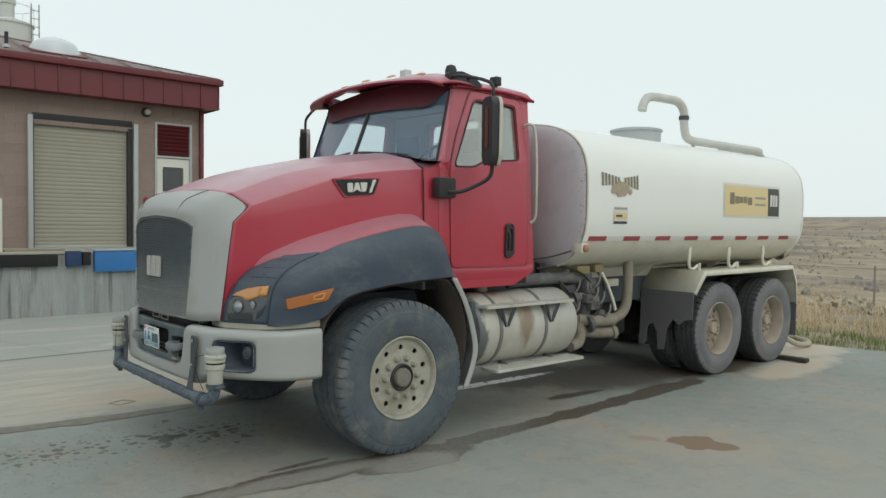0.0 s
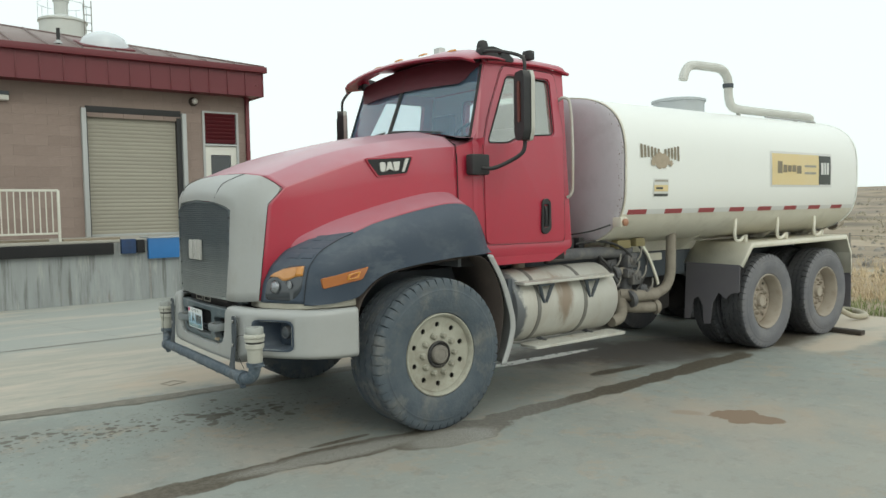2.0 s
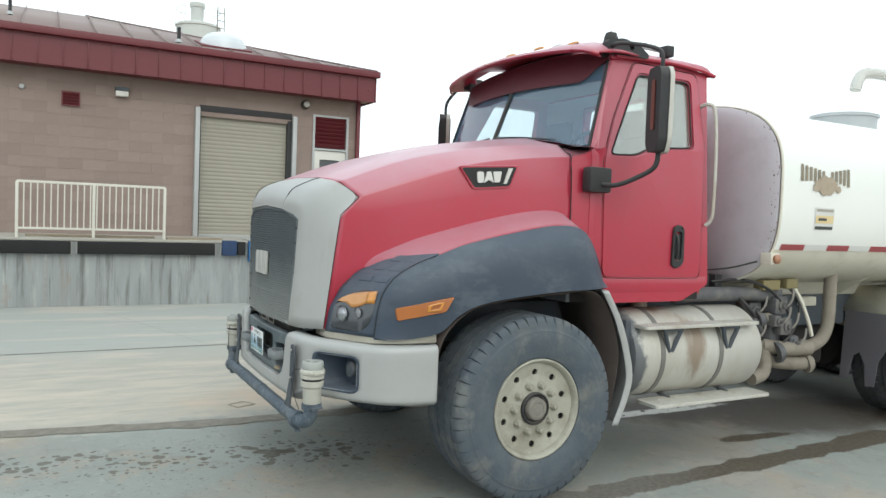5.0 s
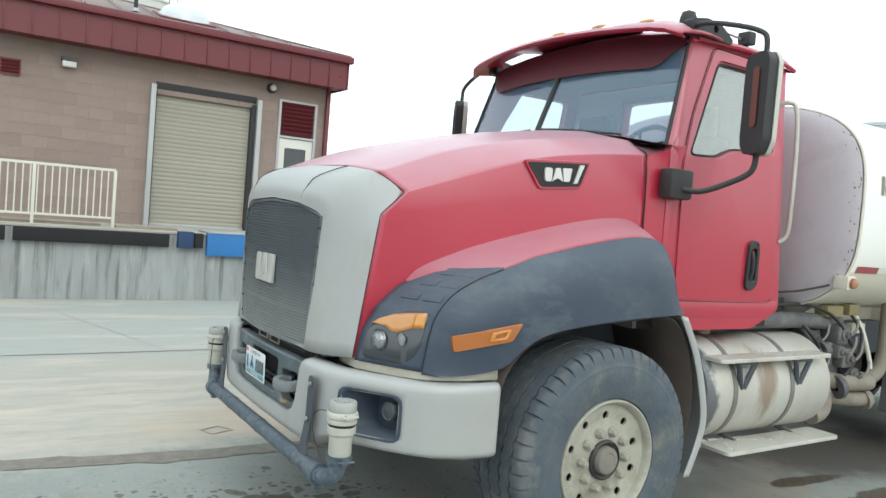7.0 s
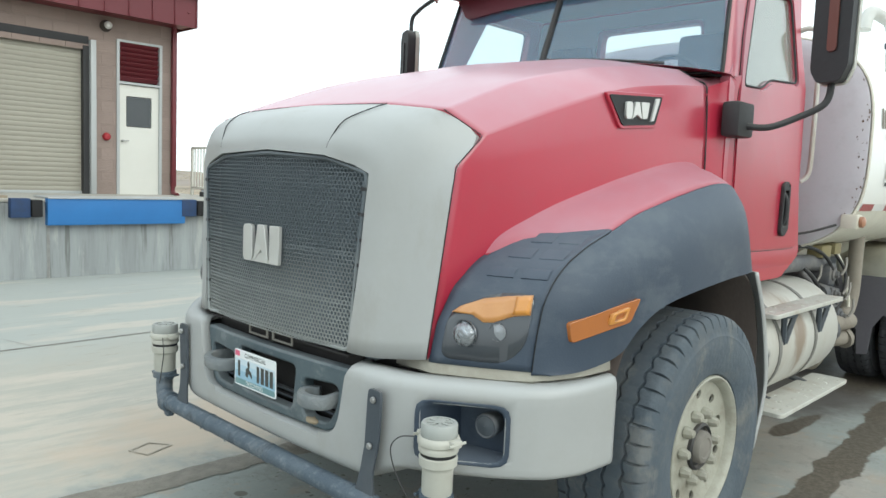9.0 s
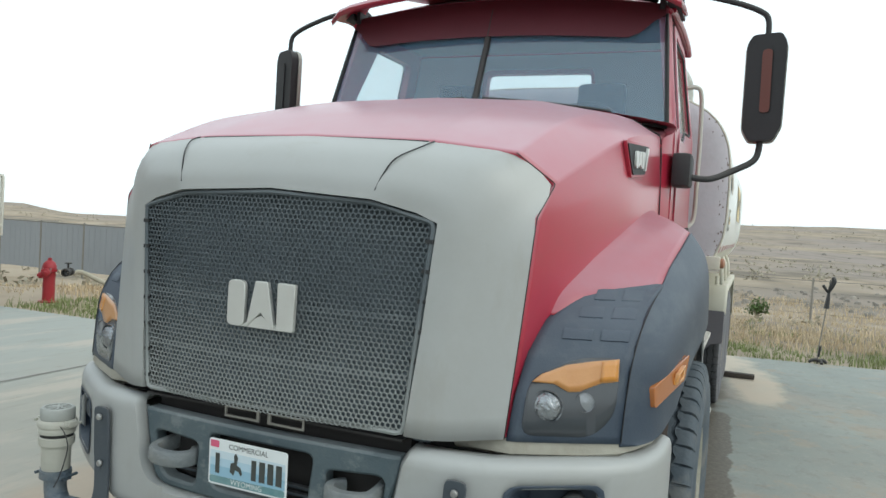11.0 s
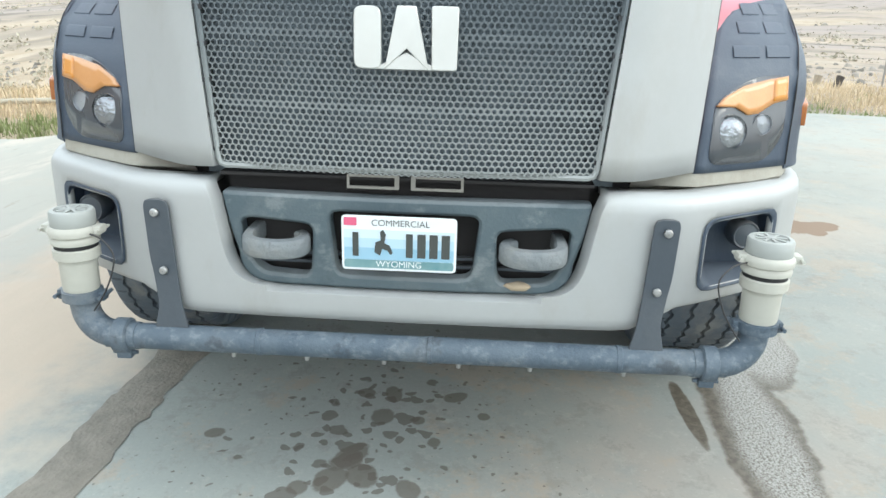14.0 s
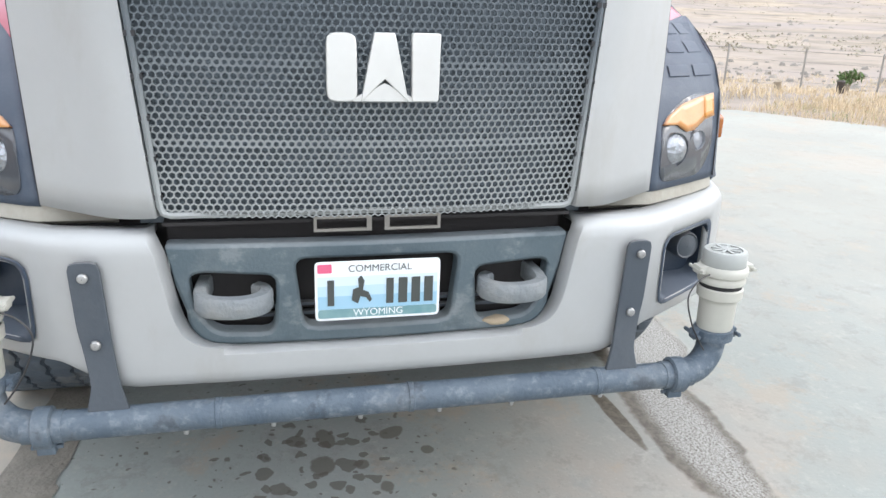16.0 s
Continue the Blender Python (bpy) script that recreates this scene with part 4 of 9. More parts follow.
def build_openings():
    # roller shutter
    e = thing("roller_door", "closed beige roller shutter door with grey steel jambs", "roller door", at=(2.46, WALL_Y, DOCK_Z))
    for s in (-1, 1):
        bm = bmesh.new()
        box(bm, s * 1.0 - 0.045, s * 1.0 + 0.045, -0.10, 0.16, 0, 2.60, 0.006)
        part("jamb", bm, FRAMEGREY, e, "galvanised steel jamb")
    bm = bmesh.new()
    box(bm, -0.955, 0.955, 0.0, 0.16, 2.53, 2.66, 0.006)
    part("head", bm, BLACK, e)
    for a, c in ((-0.955, -0.925), (0.86, 0.955)):
        bm = bmesh.new()
        box(bm, a, c, -0.02, 0.13, 0, 2.5)
        part("guide", bm, BLACK, e, "dark guide channel")
    first = None
    for k in range(33):
        if first is None:
            bm = bmesh.new()
            skin(bm, [[(-0.94, 0.10, 0), (0.94, 0.10, 0)], [(-0.94, 0.096, 0.006), (0.94, 0.096, 0.006)], [(-0.94, 0.094, 0.04), (0.94, 0.094, 0.04)], [(-0.94, 0.096, 0.074), (0.94, 0.096, 0.074)], [(-0.94, 0.10, 0.079), (0.94, 0.10, 0.079)]])
            first = part("slat", bm, DOORBEIGE, e, "beige shutter slat", 60)
            first.location.z = 0.04
        else:
            share("slat", first, e, pose(0, 0, 0.04 + k * 0.08))
    bm = bmesh.new()
    box(bm, -0.94, 0.94, 0.06, 0.12, 0, 0.045, 0.005)
    part("bottom_bar", bm, FRAMEGREY, e)
    # steel door with a louvre above it
    d = thing("steel_door", "off-white steel door with a small dark window", "door", at=(4.29, WALL_Y, DOCK_Z))
    bm = plate([(-0.36, 0), (0.36, 0), (0.36, 1.93), (-0.36, 1.93)], [rounded([(-0.23, 1.20), (0.23, 1.20), (0.23, 1.74), (-0.23, 1.74)], 0.02)], lambda u, v, w: (u, 0.02 + w, v), 0.045)
    part("leaf", bm, DOORWHT, d)
    bm = bmesh.new()
    box(bm, -0.22, 0.22, 0.03, 0.04, 1.21, 1.73)
    part("pane", bm, material("dark window glass", (0.03, 0.035, 0.04), (0.05, 0.055, 0.06), 0.08, bump=0, coat=0.5), d, "dark glass pane")
    bm = bmesh.new()
    for a in ((-0.41, -0.36), (0.36, 0.41)):
        box(bm, a[0], a[1], -0.02, 0.16, 0, 2.70)
    box(bm, -0.36, 0.36, -0.02, 0.16, 1.94, 1.98)
    box(bm, -0.36, 0.36, -0.02, 0.16, 2.66, 2.70)
    part("door_frame", bm, FRAMEGREY, d)
    bm = bmesh.new()
    cyl(bm, (-0.30, -0.02, 0.95), (-0.30, 0.02, 0.95), 0.02, 10)
    box(bm, -0.31, -0.20, -0.045, -0.025, 0.94, 0.96, 0.004)
    part("door_handle", bm, STEEL, d)
    v = thing("wall_louvre", "maroon slatted ventilation louvre above the door", "louvre", at=(4.29, WALL_Y, DOCK_Z + 1.98))
    bm = bmesh.new()
    box(bm, -0.35, 0.35, 0.10, 0.14, 0.01, 0.68)
    part("backing", bm, VOID, v)
    first = None
    for k in range(8):
        if first is None:
            bm = bmesh.new()
            box(bm, -0.35, 0.35, -0.004, 0.004, -0.05, 0.05, 0, pose(0, 0.03, 0.06, 42, 0, 0))
            first = part("slat", bm, MAROON, v)
        else:
            share("slat", first, v, pose(0, 0, 0.083 * k))
    v = thing("small_vent", "small maroon wall vent with slats", "vent", at=(-0.82, WALL_Y, 3.65))
    bm = bmesh.new()
    for s in (-1, 1):
        box(bm, s * 0.145 - 0.012, s * 0.145 + 0.012, -0.04, -0.005, -0.135, 0.135)
        box(bm, -0.133, 0.133, -0.04, -0.005, s * 0.125 - 0.01, s * 0.125 + 0.01)
    part("vent_frame", bm, MAROON, v)
    bm = bmesh.new()
    box(bm, -0.133, 0.133, -0.01, -0.004, -0.115, 0.115)
    part("backing", bm, VOID, v)
    for k in range(4):
        bm = bmesh.new()
        box(bm, -0.133, 0.133, -0.003, 0.003, -0.03, 0.03, 0, pose(0, -0.024, -0.085 + k * 0.057, 40, 0, 0))
        part("slat", bm, MAROON, v)
    # lamps on the wall
    w = thing("wall_lamp", "boxy unlit wall lamp with a pale lens", "wall lamp", at=(0.05, WALL_Y, 3.86))
    bm = bmesh.new()
    box(bm, -0.12, 0.12, -0.16, -0.005, 0.02, 0.09, 0.01)
    part("hood", bm, BRACKET, w)
    bm = bmesh.new()
    box(bm, -0.11, 0.11, -0.15, -0.005, -0.08, 0.018, 0.012)
    part("lens", bm, LAMPWHT, w, "pale glass lens")
    w = thing("globe_lamp", "small round unlit lamp on a wall bracket", "wall lamp", at=(3.69, WALL_Y, 4.01))
    bm = bmesh.new()
    lathe(bm, [(0.001, -0.065), (0.04, -0.05), (0.062, -0.015), (0.062, 0.015), (0.04, 0.05), (0.001, 0.065)], pose(0, -0.13, 0, 90), 18)
    part("globe", bm, LAMPWHT, w, "frosted glass globe")
    bm = bmesh.new()
    lathe(bm, [(0.098, 0), (0.10, 0.02), (0.085, 0.05), (0.05, 0.07), (0.04, 0.10)], pose(0, -0.004, 0, 90), 20)
    part("bracket", bm, DARKWOOD, w, "dark brown round lamp housing")
    w = thing("alarm_bell", "small red alarm bell on the block wall", "alarm bell", at=(3.70, WALL_Y, 2.13))
    bm = bmesh.new()
    lathe(bm, [(0.001, 0.08), (0.045, 0.075), (0.065, 0.05), (0.07, 0.02), (0.05, 0.004)], pose(0, 0, 0, 90), 18)
    part("gong", bm, HYDRED, w)
    w = thing("junction_box", "small grey conduit box on the block wall", "junction box", at=(-1.62, WALL_Y, 3.79))
    bm = bmesh.new()
    lathe(bm, [(0.001, 0.05), (0.04, 0.05), (0.05, 0.03), (0.05, 0.004)], pose(0, 0, 0, 90), 14)
    part("cover", bm, FRAMEGREY, w)
    # downpipe at the corner
    p = thing("downpipe", "maroon sheet-metal downpipe on the corner of the wall", "downpipe", at=(4.9, WALL_Y - 0.06, DOCK_Z))
    bm = bmesh.new()
    box(bm, -0.04, 0.04, -0.045, 0.04, 0.16, 3.05, 0.008)
    part("pipe", bm, MAROON, p)
    bm = bmesh.new()
    tube(bm, [(0, 0, 0.18), (0, 0, 0.06), (-0.02, -0.12, 0.02), (-0.04, -0.25, 0.01)], 0.04, 8, 4)
    part("shoe", bm, MAROON, p)
    bm = bmesh.new()
    tube(bm, [(0, 0, 3.0), (0, -0.10, 3.15), (0.06, -0.30, 3.22), (0.06, -0.42, 3.30)], 0.042, 8, 4)
    part("offset", bm, MAROON, p)


def build_roof():
    e = thing("building_roof", "low metal roof with a deep maroon fascia", "roof", kind="structure")
    z0, z1, y0, x1 = 4.16, 4.79, WALL_Y - 0.50, 5.13
    bm = bmesh.new()
    box(bm, -14.4, x1, y0 + 0.01, y0 + 0.05, z0, z1)
    box(bm, x1 - 0.04, x1, y0 + 0.05, 18.0, z0, z1)
    part("fascia", bm, MAROON, e)
    bm = bmesh.new()
    box(bm, -14.4, x1 - 0.05, y0 + 0.05, WALL_Y, z0 + 0.02, z0 + 0.05)
    part("soffit", bm, MAROON, e)
    first = None
    x = x1 - 0.02
    while x > -14.3:
        if first is None:
            bm = bmesh.new()
            box(bm, -0.012, 0.012, -0.022, 0.0, z0, z1 - 0.12, 0.003)
            first = part("seam", bm, MAROON, e)
            first.matrix_basis = pose(x, y0 + 0.01, 0)
        else:
            share("seam", first, e, pose(x, y0 + 0.01, 0))
        x -= 0.405
    bm = bmesh.new()
    box(bm, -14.45, x1 + 0.05, y0 - 0.10, y0 + 0.05, z1 - 0.11, z1 + 0.02, 0.012)
    part("gutter", bm, MAROON, e)
    # hipped sheets
    top_y, top_z = 14.1, 5.97
    bm = bmesh.new()
    skin(bm, [[(-14.4, y0 - 0.05, z1 + 0.02), (x1, y0 - 0.05, z1 + 0.02)], [(-14.4, top_y, top_z), (x1 - 5.6, top_y, top_z)], [(-14.4, 18.0, z1 + 0.02), (x1, 18.0, z1 + 0.02)]])
    v = [bm.verts.new(q) for q in ((x1, y0 - 0.05, z1 + 0.02), (x1, 18.0, z1 + 0.02), (x1 - 5.6, top_y, top_z))]
    bm.faces.new(v)
    part("sheet", bm, ROOFMET, e, "", 20, solid=0.03)
    first = None
    x = -12.0
    slope = math.atan2(top_z - z1, top_y - y0)
    while x < x1:
        run = min(1.0, (x1 - x) / 5.6) * (top_y - y0)
        bm = bmesh.new()
        skin(bm, [[(x - 0.012, y0, z1 + 0.022), (x - 0.012, y0 + run, z1 + 0.022 + run * math.tan(slope))], [(x, y0, z1 + 0.06), (x, y0 + run, z1 + 0.06 + run * math.tan(slope))], [(x + 0.012, y0, z1 + 0.022), (x + 0.012, y0 + run, z1 + 0.022 + run * math.tan(slope))]])
        part("standing_seam", bm, ROOFMET, e)
        x += 0.61


def roof_z(y):
    return 4.81 + (y - 10.2) * (5.97 - 4.81) / (14.1 - 10.2)


def build_roof_things():
    d = thing("skylight_dome", "milky plastic dome skylight on the metal roof", "skylight", at=(2.0, 11.1, roof_z(11.1)))
    bm = bmesh.new()
    prof = [(0.44 * math.cos(a), 0.05 + 0.24 * math.sin(a)) for a in [i * math.pi / 2 / 8 for i in range(9)]]
    prof[-1] = (0.01, 0.29)
    lathe(bm, prof, pose(0, 0, 0), 28)
    part("dome", bm, DOMEPL, d)
    bm = bmesh.new()
    lathe(bm, [(0.47, -0.18), (0.47, 0.03), (0.46, 0.055), (0.42, 0.06)], pose(0, 0, 0), 28)
    part("rim", bm, DOMEPL, d)
    bm = bmesh.new()
    box(bm, -0.50, 0.50, -0.50, 0.50, -0.05, 0.035, 0.02, pose(0, 0, 0, 16.6))
    part("kerb", bm, MAROON, d)
    for x, y, h, r in ((1.06, 10.65, 0.30, 0.035), (-1.85, 11.6, 0.75, 0.03)):
        p = thing("roof_vent_pipe", "thin dark vent pipe through the metal roof", "vent pipe", "roof vent pipes", at=(x, y, roof_z(y)))
        bm = bmesh.new()
        cyl(bm, (0, 0, -0.1), (0, 0, h), r, 12)
        part("pipe", bm, BLACK, p)
        bm = bmesh.new()
        lathe(bm, [(r * 2.2, 0), (r * 1.6, 0.04), (r * 1.05, 0.07)], pose(0, 0, 0), 14)
        part("flashing", bm, FRAMEGREY, p)
    s = thing("silo", "pale round storage silo with a small capped vent on top", "silo", at=(4.9, 31.0, 0))
    bm = bmesh.new()
    lathe(bm, [(0.95, -3), (0.95, 9.95), (1.0, 9.96), (1.0, 10.04), (0.9, 10.1), (0.32, 10.28)], pose(0, 0, 0), 32, True)
    part("shell", bm, SILOWHT, s)
    bm = bmesh.new()
    lathe(bm, [(0.29, 10.2), (0.29, 10.85), (0.34, 10.87), (0.34, 11.08), (0.2, 11.12)], pose(-0.05, 0, 0), 20, True)
    part("vent", bm, SILOWHT, s)
    bm = bmesh.new()
    for x in (0.72, 1.02):
        cyl(bm, (x, -0.75, 6), (x, -0.75, 10.9), 0.022, 6)
    for k in range(14):
        cyl(bm, (0.72, -0.75, 6.2 + k * 0.34), (1.02, -0.75, 6.2 + k * 0.34), 0.018, 6)
    part("ladder", bm, FENCEPOST, s)
    bm = bmesh.new()
    tube(bm, ring_path((0, 0, 10.75), 0.98, 0.98, 20), 0.010, 6, 1, False)
    for k in range(8):
        a = k * math.pi / 4
        cyl(bm, (0.98 * math.cos(a), 0.98 * math.sin(a), 10.0), (0.98 * math.cos(a), 0.98 * math.sin(a), 10.75), 0.010, 6)
    part("guard_rail", bm, FRAMEGREY, s, "thin guard rail round the silo top")


build_dock()
NORTH = build_wall()
build_openings()
build_roof()
build_roof_things()
railing("dock_railing", 2.24, 3, 0.095, pose(-1.62, 8.84, DOCK_Z), "cream-painted steel railing standing on the dock edge")
railing("end_railing", 1.9, 3, 0.11, pose(5.36, 8.95, DOCK_Z, 0, 0, 90), "cream-painted steel railing at the end of the dock")
railing("stair_railing", 0.42, 2, 0.2, pose(5.40, 8.88, DOCK_Z - 0.12, 0, 0, 20), "open cream handrail beside the dock steps")


# ---- the water truck: x runs back from the grille, y to its right-hand side, z up ----
TRUCK = thing("water_truck", "red conventional-cab water truck with a long white tank, parked on concrete", "truck")


def both(name, make, mat, parent, label="", angle=35, solid=0.0, bevel=0.0):
    """The same part on the driver's side and, mirrored, on the other."""
    return [part(name, make(), mat, parent, label, angle, solid, bevel), part(name, flip(make()), mat, parent, label, angle, solid, bevel)]


def soften(pts, d=0.03):
    """Cuts each inner corner of a line back a little, so that the crease reads as a rounded edge."""
    p = [Vector(q) for q in pts]
    out = [p[0]]
    for a, b, c in zip(p, p[1:], p[2:]):
        s, e = b + (a - b).normalized() * min(d, (a - b).length * 0.4), b + (c - b).normalized() * min(d, (c - b).length * 0.4)
        out += [s, s * 0.25 + b * 0.5 + e * 0.25, e]
    out.append(p[-1])
    return out


def loft(sections, steps=6, d=0.03):
    """Sections softened at their corners and joined smoothly along the body."""
    rows = [soften(s, d) for s in sections]
    cols = [catmull([r[k] for r in rows], steps) for k in range(len(rows[0]))]
    return [[c[i] for c in cols] for i in range(len(cols[0]))]


SURROUND_OUT = [(0.26, 0, 1.925), (0.265, -0.45, 1.915), (0.29, -0.735, 1.887), (0.38, -0.842, 1.80), (0.275, -0.818, 1.69), (0.24, -0.802, 1.36), (0.205, -0.782, 1.022)]
HOOD = [
    SURROUND_OUT,
    [(0.65, 0, 2.075), (0.65, -0.45, 2.065), (0.66, -0.765, 2.03), (0.72, -0.90, 1.925), (0.68, -0.902, 1.78), (0.66, -0.902, 1.52), (0.62, -0.89, 1.20)],
    [(1.05, 0, 2.185), (1.05, -0.45, 2.172), (1.05, -0.785, 2.125), (1.08, -0.945, 2.035), (1.08, -0.955, 1.85), (1.08, -0.958, 1.60), (1.05, -0.95, 1.40)],
    [(1.45, 0, 2.262), (1.45, -0.45, 2.247), (1.45, -0.80, 2.188), (1.45, -0.965, 2.095), (1.45, -0.975, 1.90), (1.45, -0.98, 1.65), (1.45, -0.97, 1.42)],
    [(1.80, 0, 2.305), (1.80, -0.45, 2.29), (1.80, -0.835, 2.215), (1.80, -0.975, 2.13), (1.80, -0.99, 1.92), (1.80, -0.995, 1.65), (1.8, -0.985, 1.40)],
]


def mirror_rows(rows):
    """Rows that start on the centre line, carried over to the other side as well."""
    return [[Vector((p.x, -p.y, p.z)) for p in reversed(r[1:])] + list(r) for r in rows]


def flank_y(x, z):
    """The hood's side at that place."""
    return -table(x, [(0.38, 0.842), (0.72, 0.90), (1.08, 0.948), (1.45, 0.968), (1.8, 0.98)])


def build_hood():
    rows = mirror_rows(loft(HOOD, 7, 0.012))
    bm = bmesh.new()
    skin(bm, rows)
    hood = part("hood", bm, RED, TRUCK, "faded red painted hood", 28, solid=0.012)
    def front_gap():
        b = bmesh.new()
        tube(b, soften([(q[0] + 0.001, q[1] - 0.001, q[2] + 0.001) for q in SURROUND_OUT[2:]], 0.012), 0.0019, 5, 1)
        return b
    both("front_gap", front_gap, GASKET, hood)
    # grey grille surround
    inner = [(0.055, 0, 1.735), (0.06, -0.36, 1.716), (0.092, -0.50, 1.683), (0.105, -0.565, 1.655), (0.101, -0.557, 1.56), (0.095, -0.54, 1.34), (0.075, -0.51, 1.016)]
    lip = [(q[0] + 0.07, q[1] * 0.988, q[2] - 0.006) for q in inner]
    edge = [(0.072, 0, 1.80), (0.078, -0.41, 1.785), (0.115, -0.585, 1.75), (0.135, -0.645, 1.69), (0.125, -0.628, 1.56), (0.112, -0.605, 1.34), (0.09, -0.568, 1.012)]
    brow = [(0.135, 0, 1.875), (0.145, -0.44, 1.862), (0.185, -0.665, 1.835), (0.225, -0.745, 1.755), (0.175, -0.70, 1.62), (0.155, -0.675, 1.35), (0.128, -0.64, 1.010)]
    out = [(q[0] - 0.003, q[1], q[2]) for q in SURROUND_OUT]
    tuck = [(q[0] + 0.07, q[1] * 0.985, q[2] - 0.012) for q in SURROUND_OUT]

    def dense(line):
        a = [Vector(q) for q in line]
        res = []
        for i, n in enumerate((7, 5, 3, 3, 5, 5)):
            res += [a[i].lerp(a[i + 1], t / n) for t in range(n)]
        return res + [a[-1]]

    def relax(line, times=2):
        for _ in range(times):
            line = [line[0]] + [(line[i - 1] + 2 * line[i] + line[i + 1]) / 4 for i in range(1, len(line) - 1)] + [line[-1]]
        return line

    lines = [dense(lip), dense(inner), relax(dense(edge)), relax(dense(brow)), relax(dense(out), 1)]
    back = dense(tuck)
    cols = []
    for k in range(len(lines[0])):
        c = [lines[0][k]] + catmull([l[k] for l in lines[1:]], 5) + [back[k]]
        cols.append(c)
    rows = [[c[i] for c in cols] for i in range(len(cols[0]))]
    bm = bmesh.new()
    skin(bm, mirror_rows(rows))
    sur = part("grille_surround", bm, SILVER, TRUCK, "pale grey moulded grille surround", 45, solid=0.01)
    # thin joints across the brow
    def seam():
        b = bmesh.new()
        p = [(0.066, -0.37, 1.742), (0.083, -0.385, 1.79), (0.118, -0.41, 1.846), (0.20, -0.46, 1.893), (0.262, -0.47, 1.915)]
        tube(b, p, 0.0024, 6, 4)
        return b
    both("brow_joint", seam, GASKET, sur)
    bm = bmesh.new()
    tube(bm, [(0.262, y / 20, 1.922 - 0.0001 * y * y) for y in range(-9, 10)], 0.0028, 6, 1)
    part("hood_gap", bm, GASKET, sur)
    return hood


def build_grille():
    """A bowed plate drilled with staggered hexagonal holes, a border strip, and the dark core behind."""
    outline = [(-0.50, 1.018), (0.50, 1.018), (0.528, 1.36), (0.555, 1.655), (0.358, 1.705), (0, 1.722), (-0.358, 1.705), (-0.555, 1.655), (-0.528, 1.36)]
    bow = lambda y, z: 0.052 + 0.17 * y * y + (0.012 if z > 1.6 else 0.0) * (z - 1.6) / 0.12
    pitch = 0.0172
    verts, faces = [], []
    hexa = [(math.sin(math.pi / 3 * k), math.cos(math.pi / 3 * k)) for k in range(6)]
    R, r = pitch / math.sqrt(3), 0.0077
    j = 0
    z = 1.022
    while z < 1.73:
        y = -0.58 + (pitch / 2 if j % 2 else 0)
        while y < 0.58:
            if inside(y, z, outline):
                seam = min(abs(z - 1.19), abs(z - 1.37), abs(z - 1.55)) < 0.006
                b = len(verts)
                rr = 0.0062 if seam else r
                for d, rad in ((0.0, R), (0.0, rr), (0.004, rr)):
                    for s, c in hexa:
                        yy, zz = y + s * rad, z + c * rad
                        verts.append((bow(yy, zz) + d, yy, zz))
                for k in range(6):
                    n = (k + 1) % 6
                    faces.append((b + k, b + n, b + 6 + n, b + 6 + k))
                    faces.append((b + 6 + k, b + 6 + n, b + 12 + n, b + 12 + k))
            y += pitch
        z += pitch * math.sqrt(3) / 2
        j += 1
    me = bpy.data.meshes.new("grille_plate")
    me.from_pydata(verts, [], faces)
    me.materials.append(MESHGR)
    ob = new("grille_plate", me)
    ob.parent = TRUCK
    ob["label"] = "dark perforated steel grille plate, dusty"
    bm = bmesh.new()
    ring = [(bow(y, z) - 0.003, y, z) for y, z in rounded(outline, 0.02, 2)]
    ring.append(ring[0])
    tube(bm, ring, 0.008, 6, 1, False)
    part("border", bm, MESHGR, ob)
    for k in range(7):
        for s in (-1, 1):
            bm = bmesh.new()
            z = 1.06 + k * 0.09
            y = s * (0.503 + (z - 1.018) * 0.075)
            box(bm, bow(y, z) - 0.008, bow(y, z) + 0.02, y - 0.012, y + 0.012, z - 0.006, z + 0.006)
            part("clip", bm, BLACK, ob)
    core = bmesh.new()
    box(core, 0.17, 0.22, -0.56, 0.56, 0.98, 1.72)
    part("radiator_core", core, RADIATOR, TRUCK)
    # emblem: three plain bright plates over a wedge
    e = bmesh.new()
    for p in (rounded([(0.124, 1.434), (0.058, 1.434), (0.056, 1.286), (0.124, 1.286)], 0.022, 3), [(0.018, 1.436), (-0.028, 1.436), (-0.060, 1.286), (-0.006, 1.336), (0.048, 1.286)],
              rounded([(-0.066, 1.437), (-0.132, 1.437), (-0.130, 1.286), (-0.068, 1.286)], 0.006, 2)):
        b = plate([Vector(q) for q in p], [], lambda u, v, w: (0.030 + w, u, v), 0.016)
        tmp = bpy.data.meshes.new("tmp")
        b.to_mesh(tmp)
        b.free()
        e.from_mesh(tmp)
        bpy.data.meshes.remove(tmp)
    wedge = plate([Vector(q) for q in ((0.078, 1.286), (-0.088, 1.286), (-0.006, 1.327))], [], lambda u, v, w: (0.034 + w, u, v), 0.012)
    part("emblem_wedge", wedge, CHROME, ob, "low bright metal wedge", bevel=0.001)
    part("emblem", e, CHROME, ob, "bright metal emblem of plain shapes", bevel=0.002)


def panel_x(y, z):
    """How far back the lamp panel lies."""
    a = abs(y)
    rows = [(1.00, (0.212, 0.315, 0.390)), (1.15, (0.232, 0.332, 0.405)), (1.27, (0.285, 0.372, 0.432)), (1.36, (0.36, 0.435, 0.50)), (1.45, (0.475, 0.565, 0.66)), (1.495, (0.56, 0.65, 0.76))]
    v = [table(z, [(r[0], r[1][k]) for r in rows]) for k in range(3)]
    return table(a, [(0.80, v[0]), (0.98, v[1]), (1.10, v[2])])


